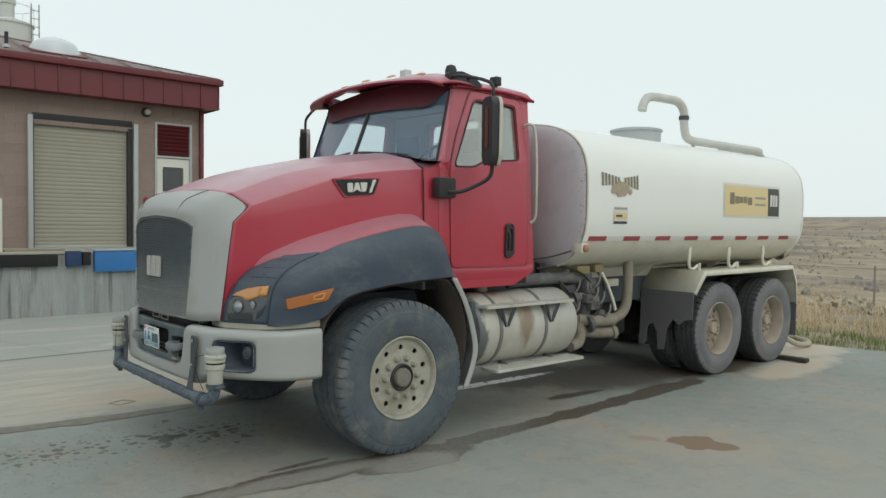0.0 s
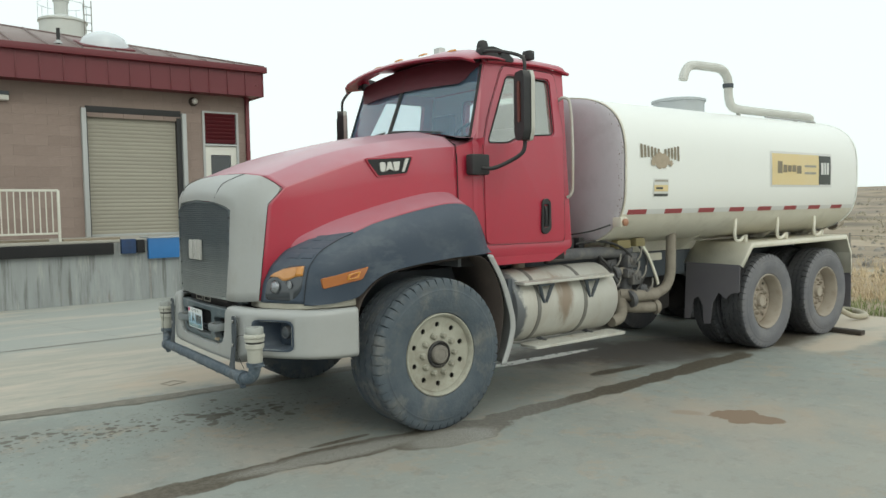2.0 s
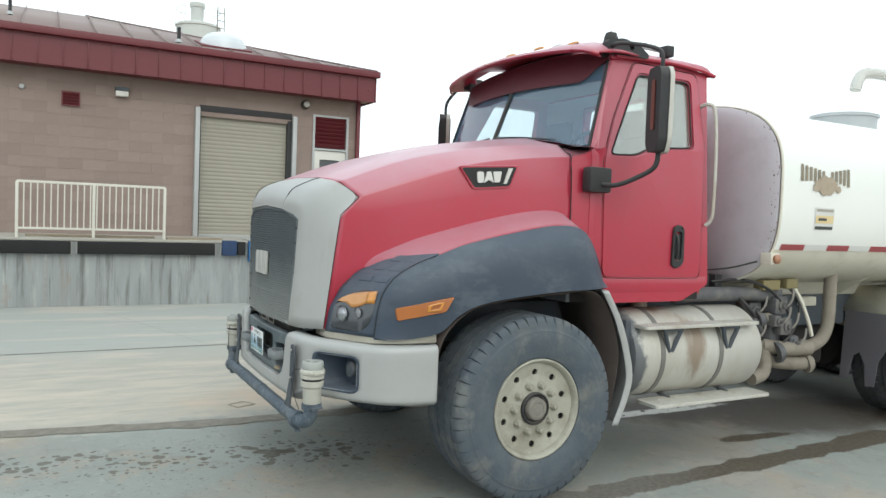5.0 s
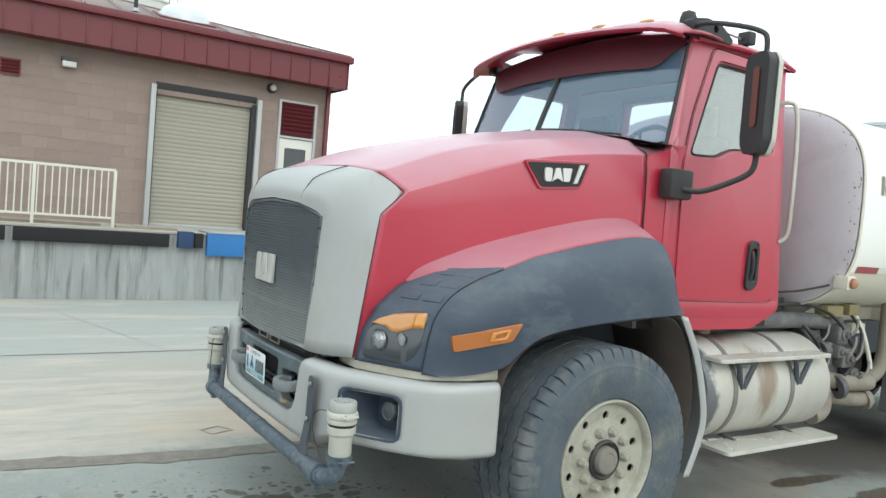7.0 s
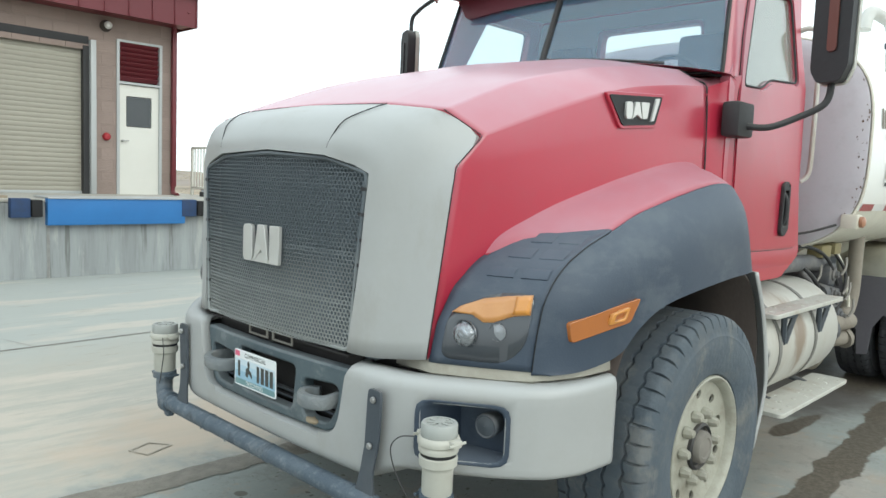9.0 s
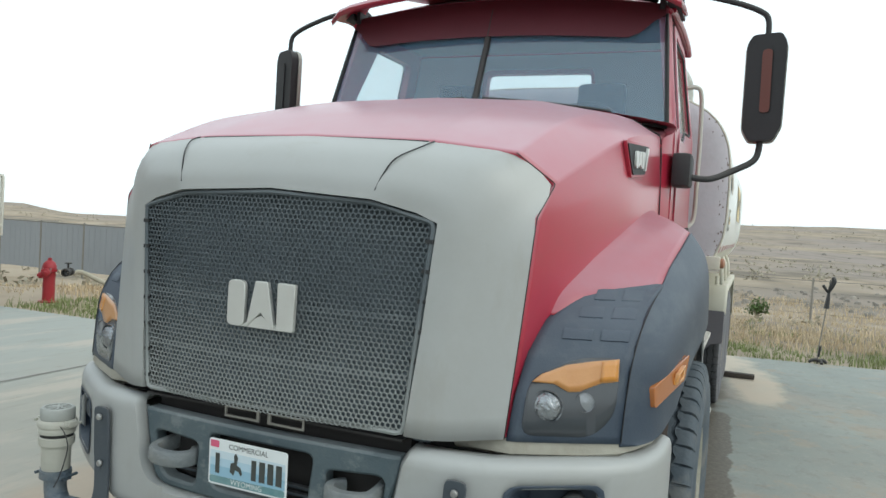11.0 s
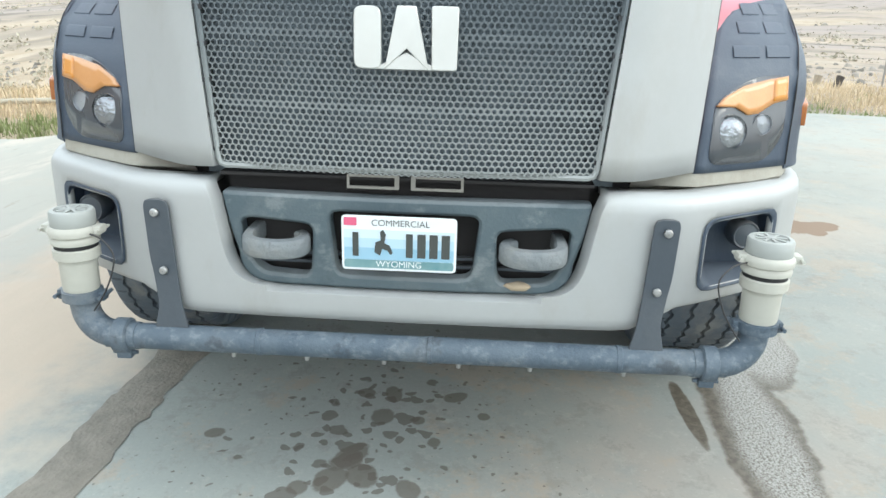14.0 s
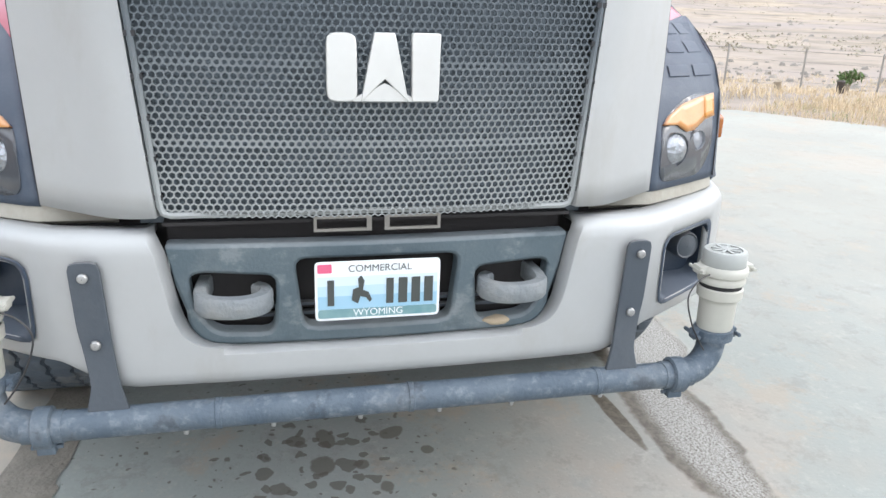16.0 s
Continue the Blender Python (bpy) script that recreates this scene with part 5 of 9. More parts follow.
# crease of the fender (x, y, z) and the point of the lower edge (x, z) that belongs to it
CREASE = [(0.390, -1.098, 1.005, 0.44, 1.006), (0.400, -1.10, 1.10, 0.545, 1.012), (0.411, -1.104, 1.18, 0.64, 1.022), (0.436, -1.110, 1.27, 0.72, 1.036), (0.51, -1.122, 1.365, 0.775, 1.065),
          (0.64, -1.136, 1.440, 0.84, 1.13), (0.77, -1.148, 1.488, 0.93, 1.183), (0.93, -1.155, 1.548, 1.04, 1.215), (1.2, -1.165, 1.612, 1.22, 1.243), (1.42, -1.167, 1.655, 1.42, 1.263), (1.57, -1.165, 1.675, 1.57, 1.275),
          (1.72, -1.160, 1.672, 1.72, 1.280), (1.825, -1.150, 1.625, 1.84, 1.283), (1.90, -1.142, 1.525, 1.92, 1.285), (1.96, -1.135, 1.39, 1.975, 1.286), (1.985, -1.13, 1.33, 1.995, 1.286)]
# inner seam of the fender top with the bonnet flank, from the lamp housing back
SEAM = [(0.415, 1.385, 0.745), (0.475, 1.452, 0.77), (0.60, 1.515, 0.87), (0.75, 1.572, 0.98), (0.95, 1.632, 1.12), (1.2, 1.697, 1.28), (1.42, 1.742, 1.42), (1.60, 1.765, 1.59), (1.72, 1.757, 1.72), (1.785, 1.718, 1.79), (1.86, 1.59, 1.865), (1.95, 1.42, 1.96)]


def crease_at(x):
    return table(x, [(p[0], p[1]) for p in CREASE]), table(x, [(p[0], p[2]) for p in CREASE])


CREASE_LINE = catmull([(p[0], p[1], p[2]) for p in CREASE], 5)


def shell_y(x, z, u=0.7):
    """How far out the fender's dark shell lies."""
    q = min(CREASE_LINE, key=lambda p: math.hypot(x - p.x, z - p.z))
    return q.y - 0.088 * (1 - math.exp(-(math.hypot(x - q.x, z - q.z) / 0.085) ** 1.25)) - 0.012 * u


def build_fenders():
    top = CREASE_LINE
    low = catmull([(p[3], 0, p[4]) for p in CREASE], 5)

    def outer():
        bm = bmesh.new()
        rows = []
        for k in range(15):
            u = (k / 14) ** 1.5
            row = []
            for a, c in zip(top, low):
                x, z = lerp(a.x, c.x, u), lerp(a.z, c.z, u)
                d = min(math.hypot(x - q.x, z - q.z) for q in top)
                row.append((x, a.y - 0.088 * (1 - math.exp(-(d / 0.085) ** 1.25)) - 0.012 * u, z))
            rows.append(row)
        rows.append([(x + 0.004, y + 0.05 + 0.17 * ease((x - 1.6) / 0.25), z - 0.006) for x, y, z in rows[-1]])
        skin(bm, rows)
        return bm

    def shelf():
        bm = bmesh.new()
        rows = []
        p = catmull([(x, xo, z) for x, z, xo in SEAM], 5)
        for q in p:
            yo, zo = crease_at(q.y)
            fy = flank_y(q.x, q.z) + 0.004
            a, c = Vector((q.x, fy, q.z)), Vector((q.y, yo + 0.004, zo + 0.002))
            e = ease((q.x - 0.475) / 0.3)
            row = [(a.x, a.y + 0.016, a.z + 0.045 * e + 0.004), (a.x, a.y + 0.002, a.z + 0.022 * e + 0.002), (a.x, a.y - 0.010, a.z + 0.008 * e)]
            for s in range(1, 9):
                t = 0.08 + 0.92 * s / 8
                v = a.lerp(c, t)
                crown = ease((q.x - 0.475) / 0.45) * (0.014 - 0.006 * (1 - t)) * math.sin(math.pi * t)
                row.append((v.x - crown * 0.2, v.y, v.z + crown))
            rows.append(row)
        skin(bm, rows)
        return bm

    def lamp_panel():
        bm = bmesh.new()
        rows = []
        for t in range(21):
            z = lerp(1.015, 1.492, t / 20)
            in_y = -table(z, [(1.0, 0.785), (1.27, 0.812), (1.36, 0.832), (1.41, 0.862), (1.44, 0.905), (1.47, 1.0), (1.492, 1.13)])
            out_y = table(z, [(p[2], p[1]) for p in CREASE[:7]]) - 0.001
            rows.append([(panel_x(lerp(in_y, out_y, s / 10), z), lerp(in_y, out_y, s / 10), z) for s in range(11)])
        skin(bm, rows)
        return bm

    def rib(k):
        bm = bmesh.new()
        for z, y0, y1 in [(1.335, -0.90, -0.985), (1.335, -1.01, -1.09), (1.40, -0.93, -1.0), (1.40, -1.025, -1.095), (1.452, -0.96, -1.02), (1.452, -1.04, -1.10)][k:k + 1]:
            rows = []
            for dz, o in ((-0.018, 0.002), (-0.013, -0.005), (0.013, -0.005), (0.018, 0.002)):
                rows.append([(panel_x(lerp(y0, y1, s / 4), z + dz) + o, lerp(y0, y1, s / 4), z + dz) for s in range(5)])
            skin(bm, rows)
        return bm

    both("fender", outer, DARKPL, TRUCK, "dark blue-grey plastic fender", 50, solid=0.008)
    def gap_line():
        b = bmesh.new()
        tube(b, [(p.x - 0.001, p.y - 0.001, p.z) for p in top[1:30:2]], 0.002, 5, 1)
        return b
    both("fender_gap", gap_line, GASKET, TRUCK)
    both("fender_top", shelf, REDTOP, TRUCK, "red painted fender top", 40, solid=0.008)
    lp = both("lamp_housing", lamp_panel, DARKPL, TRUCK, "dark plastic headlamp housing", 40, solid=0.008)
    for o, s in zip(lp, (0, 1)):
        for k in range(6):
            part("rib", flip(rib(k)) if s else rib(k), DARKPL, o)

    def face(poly, off, n=3):
        """A lens patch that follows the panel."""
        bm = bmesh.new()
        bm.faces.new([bm.verts.new((0, y, z)) for y, z in poly])
        bmesh.ops.triangulate(bm, faces=bm.faces)
        bmesh.ops.subdivide_edges(bm, edges=bm.edges, cuts=n, use_grid_fill=True)
        for v in bm.verts:
            v.co.x = panel_x(v.co.y, v.co.z) - off
        return bm

    amber = [(-0.842, 1.196), (-0.865, 1.218), (-0.93, 1.248), (-1.0, 1.262), (-1.075, 1.272), (-1.078, 1.205), (-1.03, 1.198), (-0.975, 1.172), (-0.945, 1.170), (-0.905, 1.192)]
    amber_end = [(-1.028, 1.262), (-1.073, 1.269), (-1.075, 1.208), (-1.028, 1.203)]
    cover = rounded([(-0.825, 1.035), (-1.02, 1.035), (-1.075, 1.10), (-1.08, 1.275), (-0.96, 1.27), (-0.835, 1.205)], 0.04, 4)
    for i, o in enumerate(lp):
        f = (lambda b: flip(b)) if i else (lambda b: b)
        part("lamp_cover", f(face(cover, 0.003)), SMOKE, o, "smoked lamp lens", solid=0.004)
        part("turn_signal", f(face(amber, 0.012)), AMBERDIM, o, "tan amber lens", solid=0.012)
        part("signal_end", f(face(amber_end, 0.0145)), AMBER, o, "bright amber lens end", solid=0.006)
        bm = bmesh.new()
        m = look((panel_x(0.888, 1.125) - 0.004, -0.888, 1.122), (-3, -1.6, 1.10))
        lathe(bm, [(0.050, 0.002), (0.051, -0.006), (0.047, -0.007), (0.044, 0.0), (0.034, 0.012), (0.014, 0.018), (0.001, 0.019)], m @ pose(0, 0, 0, 180), 24)
        part("headlamp", f(bm), LAMPGLASS, o, "clear round headlamp")
        bm = bmesh.new()
        m = look((panel_x(0.993, 1.140) - 0.012, -0.993, 1.140), (-3, -1.9, 1.10))
        lathe(bm, [(0.030, 0.0), (0.030, -0.008), (0.02, -0.006), (0.001, -0.002)], m @ pose(0, 0, 0, 180), 18)
        part("small_lamp", f(bm), material("grey lamp bowl", (0.42, 0.43, 0.45), (0.30, 0.31, 0.33), 0.25, metal=0.4, bump=0.3) if i == 0 else MATS["grey lamp bowl"], o)

    def marker():
        out = rounded([(0.485, 1.185), (0.815, 1.252), (0.765, 1.166), (0.495, 1.115)], 0.012, 2)
        return plate(out, [], lambda u, v, w: (u, shell_y(u, v) + 0.008 - w, v), 0.020)

    def marker_eye():
        out = rounded([(0.66, 1.205), (0.755, 1.225), (0.735, 1.178), (0.655, 1.163)], 0.01, 2)
        hole = rounded([(0.676, 1.199), (0.736, 1.212), (0.724, 1.187), (0.671, 1.177)], 0.006, 2)
        return plate(out, [hole], lambda u, v, w: (u, shell_y(u, v) - 0.002 - w, v), 0.014)

    mk = both("side_marker", marker, material("brown-amber lens", (0.40, 0.13, 0.025), (0.30, 0.09, 0.02), 0.2, bump=0.06, fine=140, coat=0.6), TRUCK, "orange side marker lamp", bevel=0.004)
    for i, o in enumerate(mk):
        part("marker_lens", flip(marker_eye()) if i else marker_eye(), AMBER, o, bevel=0.002)

    # liner and the pale flare behind the wheel
    def liner():
        bm = bmesh.new()
        arc = [(0.74, 0.92), (0.80, 1.05), (0.95, 1.17), (1.2, 1.225), (1.6, 1.26), (1.86, 1.265), (2.02, 1.1), (2.09, 0.8), (2.02, 0.45)]
        pts = catmull([(x, 0, z) for x, z in arc], 4)
        skin(bm, [[(p.x, -1.20, p.z) for p in pts], [(p.x, -0.62, p.z + 0.05) for p in pts]])
        return bm

    def flare():
        bm = bmesh.new()
        pts = catmull([(1.90, 0, 1.275), (2.02, 0, 1.08), (2.10, 0, 0.87), (2.135, 0, 0.70), (2.10, 0, 0.55), (2.03, 0, 0.39)], 5)
        skin(bm, [[(p.x + 0.0, -1.235, p.z) for p in pts], [(p.x + 0.06, -1.225, p.z - 0.005) for p in pts], [(p.x + 0.075, -1.15, p.z) for p in pts], [(p.x + 0.075, -0.85, p.z) for p in pts]])
        return bm

    both("wheel_liner", liner, material("dusty arch liner", (0.075, 0.058, 0.05), (0.045, 0.037, 0.034), 0.95, bump=0.2, grime=0.3, grime_col=(0.12, 0.09, 0.07)), TRUCK, "dark wheel arch liner", solid=0.01)
    both("rear_flare", flare, SILVER, TRUCK, "pale grey flare behind the front wheel", 30, solid=0.01)


BUMPER_PLAN = [(0.0, 0.050), (0.30, 0.054), (0.52, 0.060), (0.64, 0.070), (0.74, 0.095), (0.82, 0.142), (0.92, 0.208), (1.02, 0.276), (1.10, 0.343), (1.16, 0.41), (1.20, 0.50), (1.215, 0.60), (1.22, 0.74)]


def bump_at(s):
    """A point of the bumper's plan, by its run: y up to 1.2, then back along the side."""
    if s <= 1.16:
        return table(s, BUMPER_PLAN), s
    t = (s - 1.16) / 0.44
    return lerp(0.41, 0.74, t), table(lerp(0.41, 0.74, t), [(0.41, 1.16), (0.50, 1.20), (0.60, 1.215), (0.74, 1.22)])


def build_bumper():
    ROWS = [(0.575, 0.10), (0.577, 0.05), (0.592, 0.015), (0.61, 0.003), (0.63, 0.0), (0.672, 0.0), (0.69, 0.0), (0.693, 0.0), (0.697, 0.0), (0.705, 0.0), (0.718, 0.0), (0.735, 0.0), (0.765, 0.0), (0.80, 0.0), (0.87, 0.0), (0.895, 0.0), (0.93, 0.0), (0.95, 0.003), (0.970, 0.014), (0.980, 0.045), (0.980, 0.09)]
    RUN = [0.0, 0.01, 0.585, 0.63, 0.70, 0.76, 0.80, 0.825, 0.85, 0.94, 1.03, 1.06, 1.09, 1.12, 1.16, 1.22, 1.30, 1.40, 1.50, 1.58, 1.60]

    def edge_in(z):
        return table(z, [(0.69, 0.36), (0.693, 0.388), (0.697, 0.404), (0.705, 0.424), (0.718, 0.442), (0.735, 0.455), (0.765, 0.468), (0.80, 0.477), (0.93, 0.50), (0.965, 0.515), (1.0, 0.54)])

    def wing():
        bm = bmesh.new()
        rows = []
        for z, back in ROWS:
            row = []
            for i, s in enumerate(RUN):
                ss = edge_in(max(z, 0.69)) if i == 0 else edge_in(max(z, 0.69)) + 0.02 if i == 1 else s
                x, y = bump_at(ss)
                lift = table(ss, [(0.62, 0.0), (0.76, 1.0), (1.6, 0.85)])
                zz = z + (0.062 * lift * table(z, [(0.592, 1.0), (0.69, 0.15), (0.70, 0.0)]) if z < 0.70 else -0.006 * lift * table(z, [(0.93, 0), (0.975, 1)]) if z > 0.93 else 0)
                inw = back * (0 if ss > 1.3 else 1)
                rnd = 0.0 if 0 < i < len(RUN) - 1 else (0.035 if i == 0 and z > 0.689 else 0.0)
                yy = y - back * (1 if ss > 1.1 else table(ss, [(0.9, 0), (1.1, 1)]) if ss > 0.9 else 0) * 0.6
                row.append(bm.verts.new((x + inw + rnd, -yy, zz)))
            rows.append(row)
        for j, (a, b) in enumerate(zip(rows, rows[1:])):
            for k in range(len(a) - 1):
                s0, z0 = RUN[k], ROWS[j][0]
                if 0.824 <= s0 < 1.055 and 0.70 <= z0 < 0.89:
                    continue
                bm.faces.new((a[k], a[k + 1], b[k + 1], b[k]))
        return bm

    bm = wing()
    m2 = flip(wing())
    tmp = bpy.data.meshes.new("tmp")
    m2.to_mesh(tmp)
    m2.free()
    bm.from_mesh(tmp)
    bpy.data.meshes.remove(tmp)
    lip = []
    for z, back in ROWS[:6]:
        lip.append([(table(abs(y), BUMPER_PLAN) + back, y, z) for y in [-0.36, -0.25, -0.12, 0, 0.12, 0.25, 0.36]])
    lip.append([(table(abs(y), BUMPER_PLAN) + 0.035, y, 0.69) for y in [-0.36, -0.25, -0.12, 0, 0.12, 0.25, 0.36]])
    skin(bm, lip)
    bmesh.ops.remove_doubles(bm, verts=bm.verts, dist=0.002)
    bump = part("bumper", bm, SILVER, TRUCK, "pale grey moulded bumper", 50, solid=0.02)

    # fog lamp pockets
    def pocket():
        b = bmesh.new()
        loop = rounded([(-0.825, 0.705), (-1.06, 0.705), (-1.06, 0.895), (-0.825, 0.895)], 0.04, 3)
        rows = []
        for d, sc, fl in ((-0.003, 1.13, 0), (-0.005, 1.10, 0), (0.002, 0.99, 0), (0.05, 0.92, 0.3), (0.11, 0.86, 0.7)):
            rows.append([(lerp(table(0.94 + (abs(y) - 0.94) * sc, BUMPER_PLAN), 0.25, fl) + d, -(0.94 + (abs(y) - 0.94) * sc), 0.80 + (z - 0.80) * sc) for y, z in loop])
        vs = skin(b, rows, loop=True)
        b.faces.new(vs[-1])
        return b
    both("fog_lamp_pocket", pocket, DARKPL, bump, "dark fog lamp pocket", 50)

    def fog():
        b = bmesh.new()
        m = look((0.305, -0.985, 0.82), (-2.0, -1.35, 0.80)) @ pose(0, 0, 0, 180)
        lathe(b, [(0.036, -0.06), (0.043, -0.012), (0.043, 0.004), (0.039, 0.010), (0.034, 0.007), (0.02, 0.011), (0.001, 0.013)], m, 24)
        return b
    both("fog_lamp", fog, BRACKET, bump, "dusty round fog lamp")

    # dark centre panel with three openings
    half = [(0.502, 0.946), (0.482, 0.84), (0.462, 0.775)] + [(0.382 + 0.08 * math.cos(a * math.pi / 16), 0.768 - 0.08 * math.sin(a * math.pi / 16)) for a in range(1, 8)] + [(0.37, 0.687)]
    low = [(u, 0.687) for u in (0.25, 0.125, 0.0, -0.125, -0.25)]
    out = half + low + [(-u, v) for u, v in reversed(half)] + [(u, 0.946) for u in (-0.45, -0.40, -0.34, -0.28, -0.22, -0.15, -0.07, 0.0, 0.07, 0.15, 0.22, 0.28, 0.34, 0.40, 0.45)]
    pocL = rounded([(-0.248, 0.865), (-0.31, 0.868), (-0.37, 0.872), (-0.425, 0.875), (-0.452, 0.865), (-0.445, 0.79), (-0.41, 0.735), (-0.385, 0.72), (-0.258, 0.715)], 0.03, 3)
    pocR = [(-p[0], p[1]) for p in reversed(pocL)]
    mid = rounded([(-0.205, 0.905), (-0.10, 0.905), (0, 0.905), (0.10, 0.905), (0.205, 0.905), (0.185, 0.725), (0.09, 0.725), (0, 0.725), (-0.09, 0.725), (-0.185, 0.725)], 0.03, 3)
    b = plate(out, [pocL, pocR, mid], lambda u, v, w: (0.066 + 0.10 * u * u + w, u, v), 0.06)
    part("bumper_insert", b, INSERT, TRUCK, "dark slate-blue bumper insert", 40, bevel=0.009)
    b = bmesh.new()
    box(b, 0.16, 0.19, -0.5, 0.5, 0.66, 0.99)
    part("inner_bulkhead", b, VOID, TRUCK)
    b = bmesh.new()
    box(b, 0.09, 0.158, -0.5, 0.5, 0.992, 1.0)
    part("slot_shelf", b, VOID, TRUCK)
    b = bmesh.new()
    box(b, 0.24, 0.27, -0.76, 0.76, 0.90, 1.06)
    part("rear_bulkhead", b, VOID, TRUCK)
    b = bmesh.new()
    for k, z in enumerate((0.74, 0.765)):
        box(b, 0.13, 0.15, -0.45, 0.45, z - 0.004, z + 0.004)
    part("cross_bar", b, BRACKET, TRUCK)

    def hook():
        q = bmesh.new()
        line = catmull([(0.198, -0.415, 0.823), (0.108, -0.425, 0.816), (0.056, -0.422, 0.811), (0.032, -0.398, 0.809), (0.022, -0.350, 0.808), (0.032, -0.302, 0.808), (0.064, -0.276, 0.808), (0.102, -0.280, 0.810), (0.122, -0.300, 0.812)], 4)
        rows = []
        for i, c in enumerate(line):
            d = line[min(i + 1, len(line) - 1)] - line[max(i - 1, 0)]
            out = Vector((d.y, -d.x, 0)).normalized() * 0.017
            h = 0.025 - 0.005 * max(0.0, i / (len(line) - 1) - 0.8) / 0.2
            rows.append([c + out * 0.7 + Vector((0, 0, h)), c + out + Vector((0, 0, h * 0.7)), c + out + Vector((0, 0, -h * 0.7)), c + out * 0.7 - Vector((0, 0, h)),
                         c - out * 0.7 - Vector((0, 0, h)), c - out + Vector((0, 0, -h * 0.7)), c - out + Vector((0, 0, h * 0.7)), c - out * 0.7 + Vector((0, 0, h))])
        vs = skin(q, rows, loop=True)
        q.faces.new(vs[0])
        q.faces.new(vs[-1])
        return q
    both("tow_hook", hook, material("slate cast iron", (0.15, 0.17, 0.185), (0.27, 0.275, 0.265), 0.7, bump=0.5, fine=70, big=9, grime=0.3, grime_col=(0.34, 0.32, 0.27)), TRUCK, "thick grey cast tow hook with worn edges", 50)
    # brackets that show in the slot under the grille
    for s in (-1, 1):
        b = plate([(s * 0.016, 0.968), (s * 0.156, 0.968), (s * 0.156, 1.006), (s * 0.016, 1.006)], [[(s * 0.028, 0.975), (s * 0.149, 0.975), (s * 0.149, 1.000), (s * 0.028, 1.000)]], lambda u, v, w: (0.085 + w, u, v), 0.006)
        part("slot_bracket", b, FENCEPOST, TRUCK, "grey steel bracket")

    # dusty apron strip between lamps and bumper
    def strip():
        b = bmesh.new()
        rows = []
        for z, o in ((1.035, 0.03), (1.020, 0.006), (0.978, 0.002), (0.965, 0.02)):
            rows.append([(panel_x(y, 1.02) + o, -y, z + 0.006 * (y > 1)) for y in (0.62, 0.72, 0.80, 0.9, 1.0, 1.095)] + [(0.46 + o, -1.135 + o, z + 0.006), (0.58, -1.175 + o, z + 0.008), (0.74, -1.19 + o, z + 0.01)])
        skin(b, rows)
        return b
    both("apron_strip", strip, material("dust-caked strip metal", (0.42, 0.40, 0.345), (0.31, 0.285, 0.235), 0.8, bump=0.2, grime=0.45, grime_col=(0.25, 0.21, 0.155), big=5), TRUCK, "metal strip caked in tan dust", solid=0.006)
    # mud crumb on the insert
    b = bmesh.new()
    bmesh.ops.create_icosphere(b, subdivisions=2, radius=1)
    for v in b.verts:
        n = 1 + 0.35 * noise.noise(v.co * 1.7)
        v.co = Vector((0.075 + v.co.x * 0.018 * n, -0.315 + v.co.y * 0.036 * n, 0.713 + v.co.z * 0.012 * n))
    part("mud_lump", b, MUD, TRUCK, "tan lump of dried mud", 60)


def build_plate():
    o = rounded([(-0.1525, 0.760), (0.1525, 0.760), (0.1525, 0.912), (-0.1525, 0.912)], 0.012, 3)
    at = lambda off: (lambda u, v, w: (0.026 - off - w + (0.836 - v) * 0.02, u + 0.008, v))
    num = part("number_plate", plate(o, [], at(0), 0.003), PLATEWHT, TRUCK, "white and pale blue number plate", bevel=0.001)

    def bar(name, poly, mat, off=0.0035):
        return part(name, plate(poly, [], at(off), 0.0008), mat, num)
    # sky blue field
    for z0, z1, tint in ((0.850, 0.874, (0.60, 0.70, 0.76)), (0.824, 0.850, (0.44, 0.61, 0.72)), (0.790, 0.824, (0.27, 0.48, 0.62))):
        bar("plate_field", [(-0.146, z0), (0.146, z0), (0.146, z1), (-0.146, z1)], material("blue number plate print", tint, tuple(0.8 * c + 0.13 for c in tint), 0.4, bump=0, big=12))
    bar("plate_band", rounded([(-0.146, 0.767), (0.146, 0.767), (0.146, 0.7895), (-0.146, 0.7895)], 0.006, 2), PLATEGRN)
    bar("plate_sticker", rounded([(0.146, 0.906), (0.112, 0.906), (0.112, 0.884), (0.146, 0.884)], 0.002, 1), PINK)
    # the number, as plain dark bars
    for x, w in ((0.115, 0.016), (-0.028, 0.018), (-0.060, 0.022), (-0.092, 0.022), (-0.124, 0.022)):
        bar("number_bar", [(x - w / 2, 0.800), (x + w / 2, 0.800), (x + w / 2, 0.866), (x - w / 2, 0.866)], INK, 0.0052)
    bar("plate_figure", [(0.065, 0.812), (0.050, 0.803), (0.044, 0.822), (0.030, 0.818), (0.022, 0.806), (0.016, 0.812), (0.024, 0.832), (0.038, 0.838), (0.034, 0.862), (0.042, 0.876), (0.050, 0.868), (0.048, 0.846), (0.062, 0.840)], INK, 0.0052)
    face = Matrix(((0, 0, -1, 0), (-1, 0, 0, 0), (0, 1, 0, 0), (0, 0, 0, 1)))
    lettering("plate_word", "COMMERCIAL", 0.0245, pose(0.0208, 0.004, 0.8925) @ face, INK, num)
    lettering("plate_state", "WYOMING", 0.0245, pose(0.0222, 0.008, 0.7785) @ face, PLATEWHT, num)


build_hood()
build_grille()
build_fenders()
build_bumper()
build_plate()


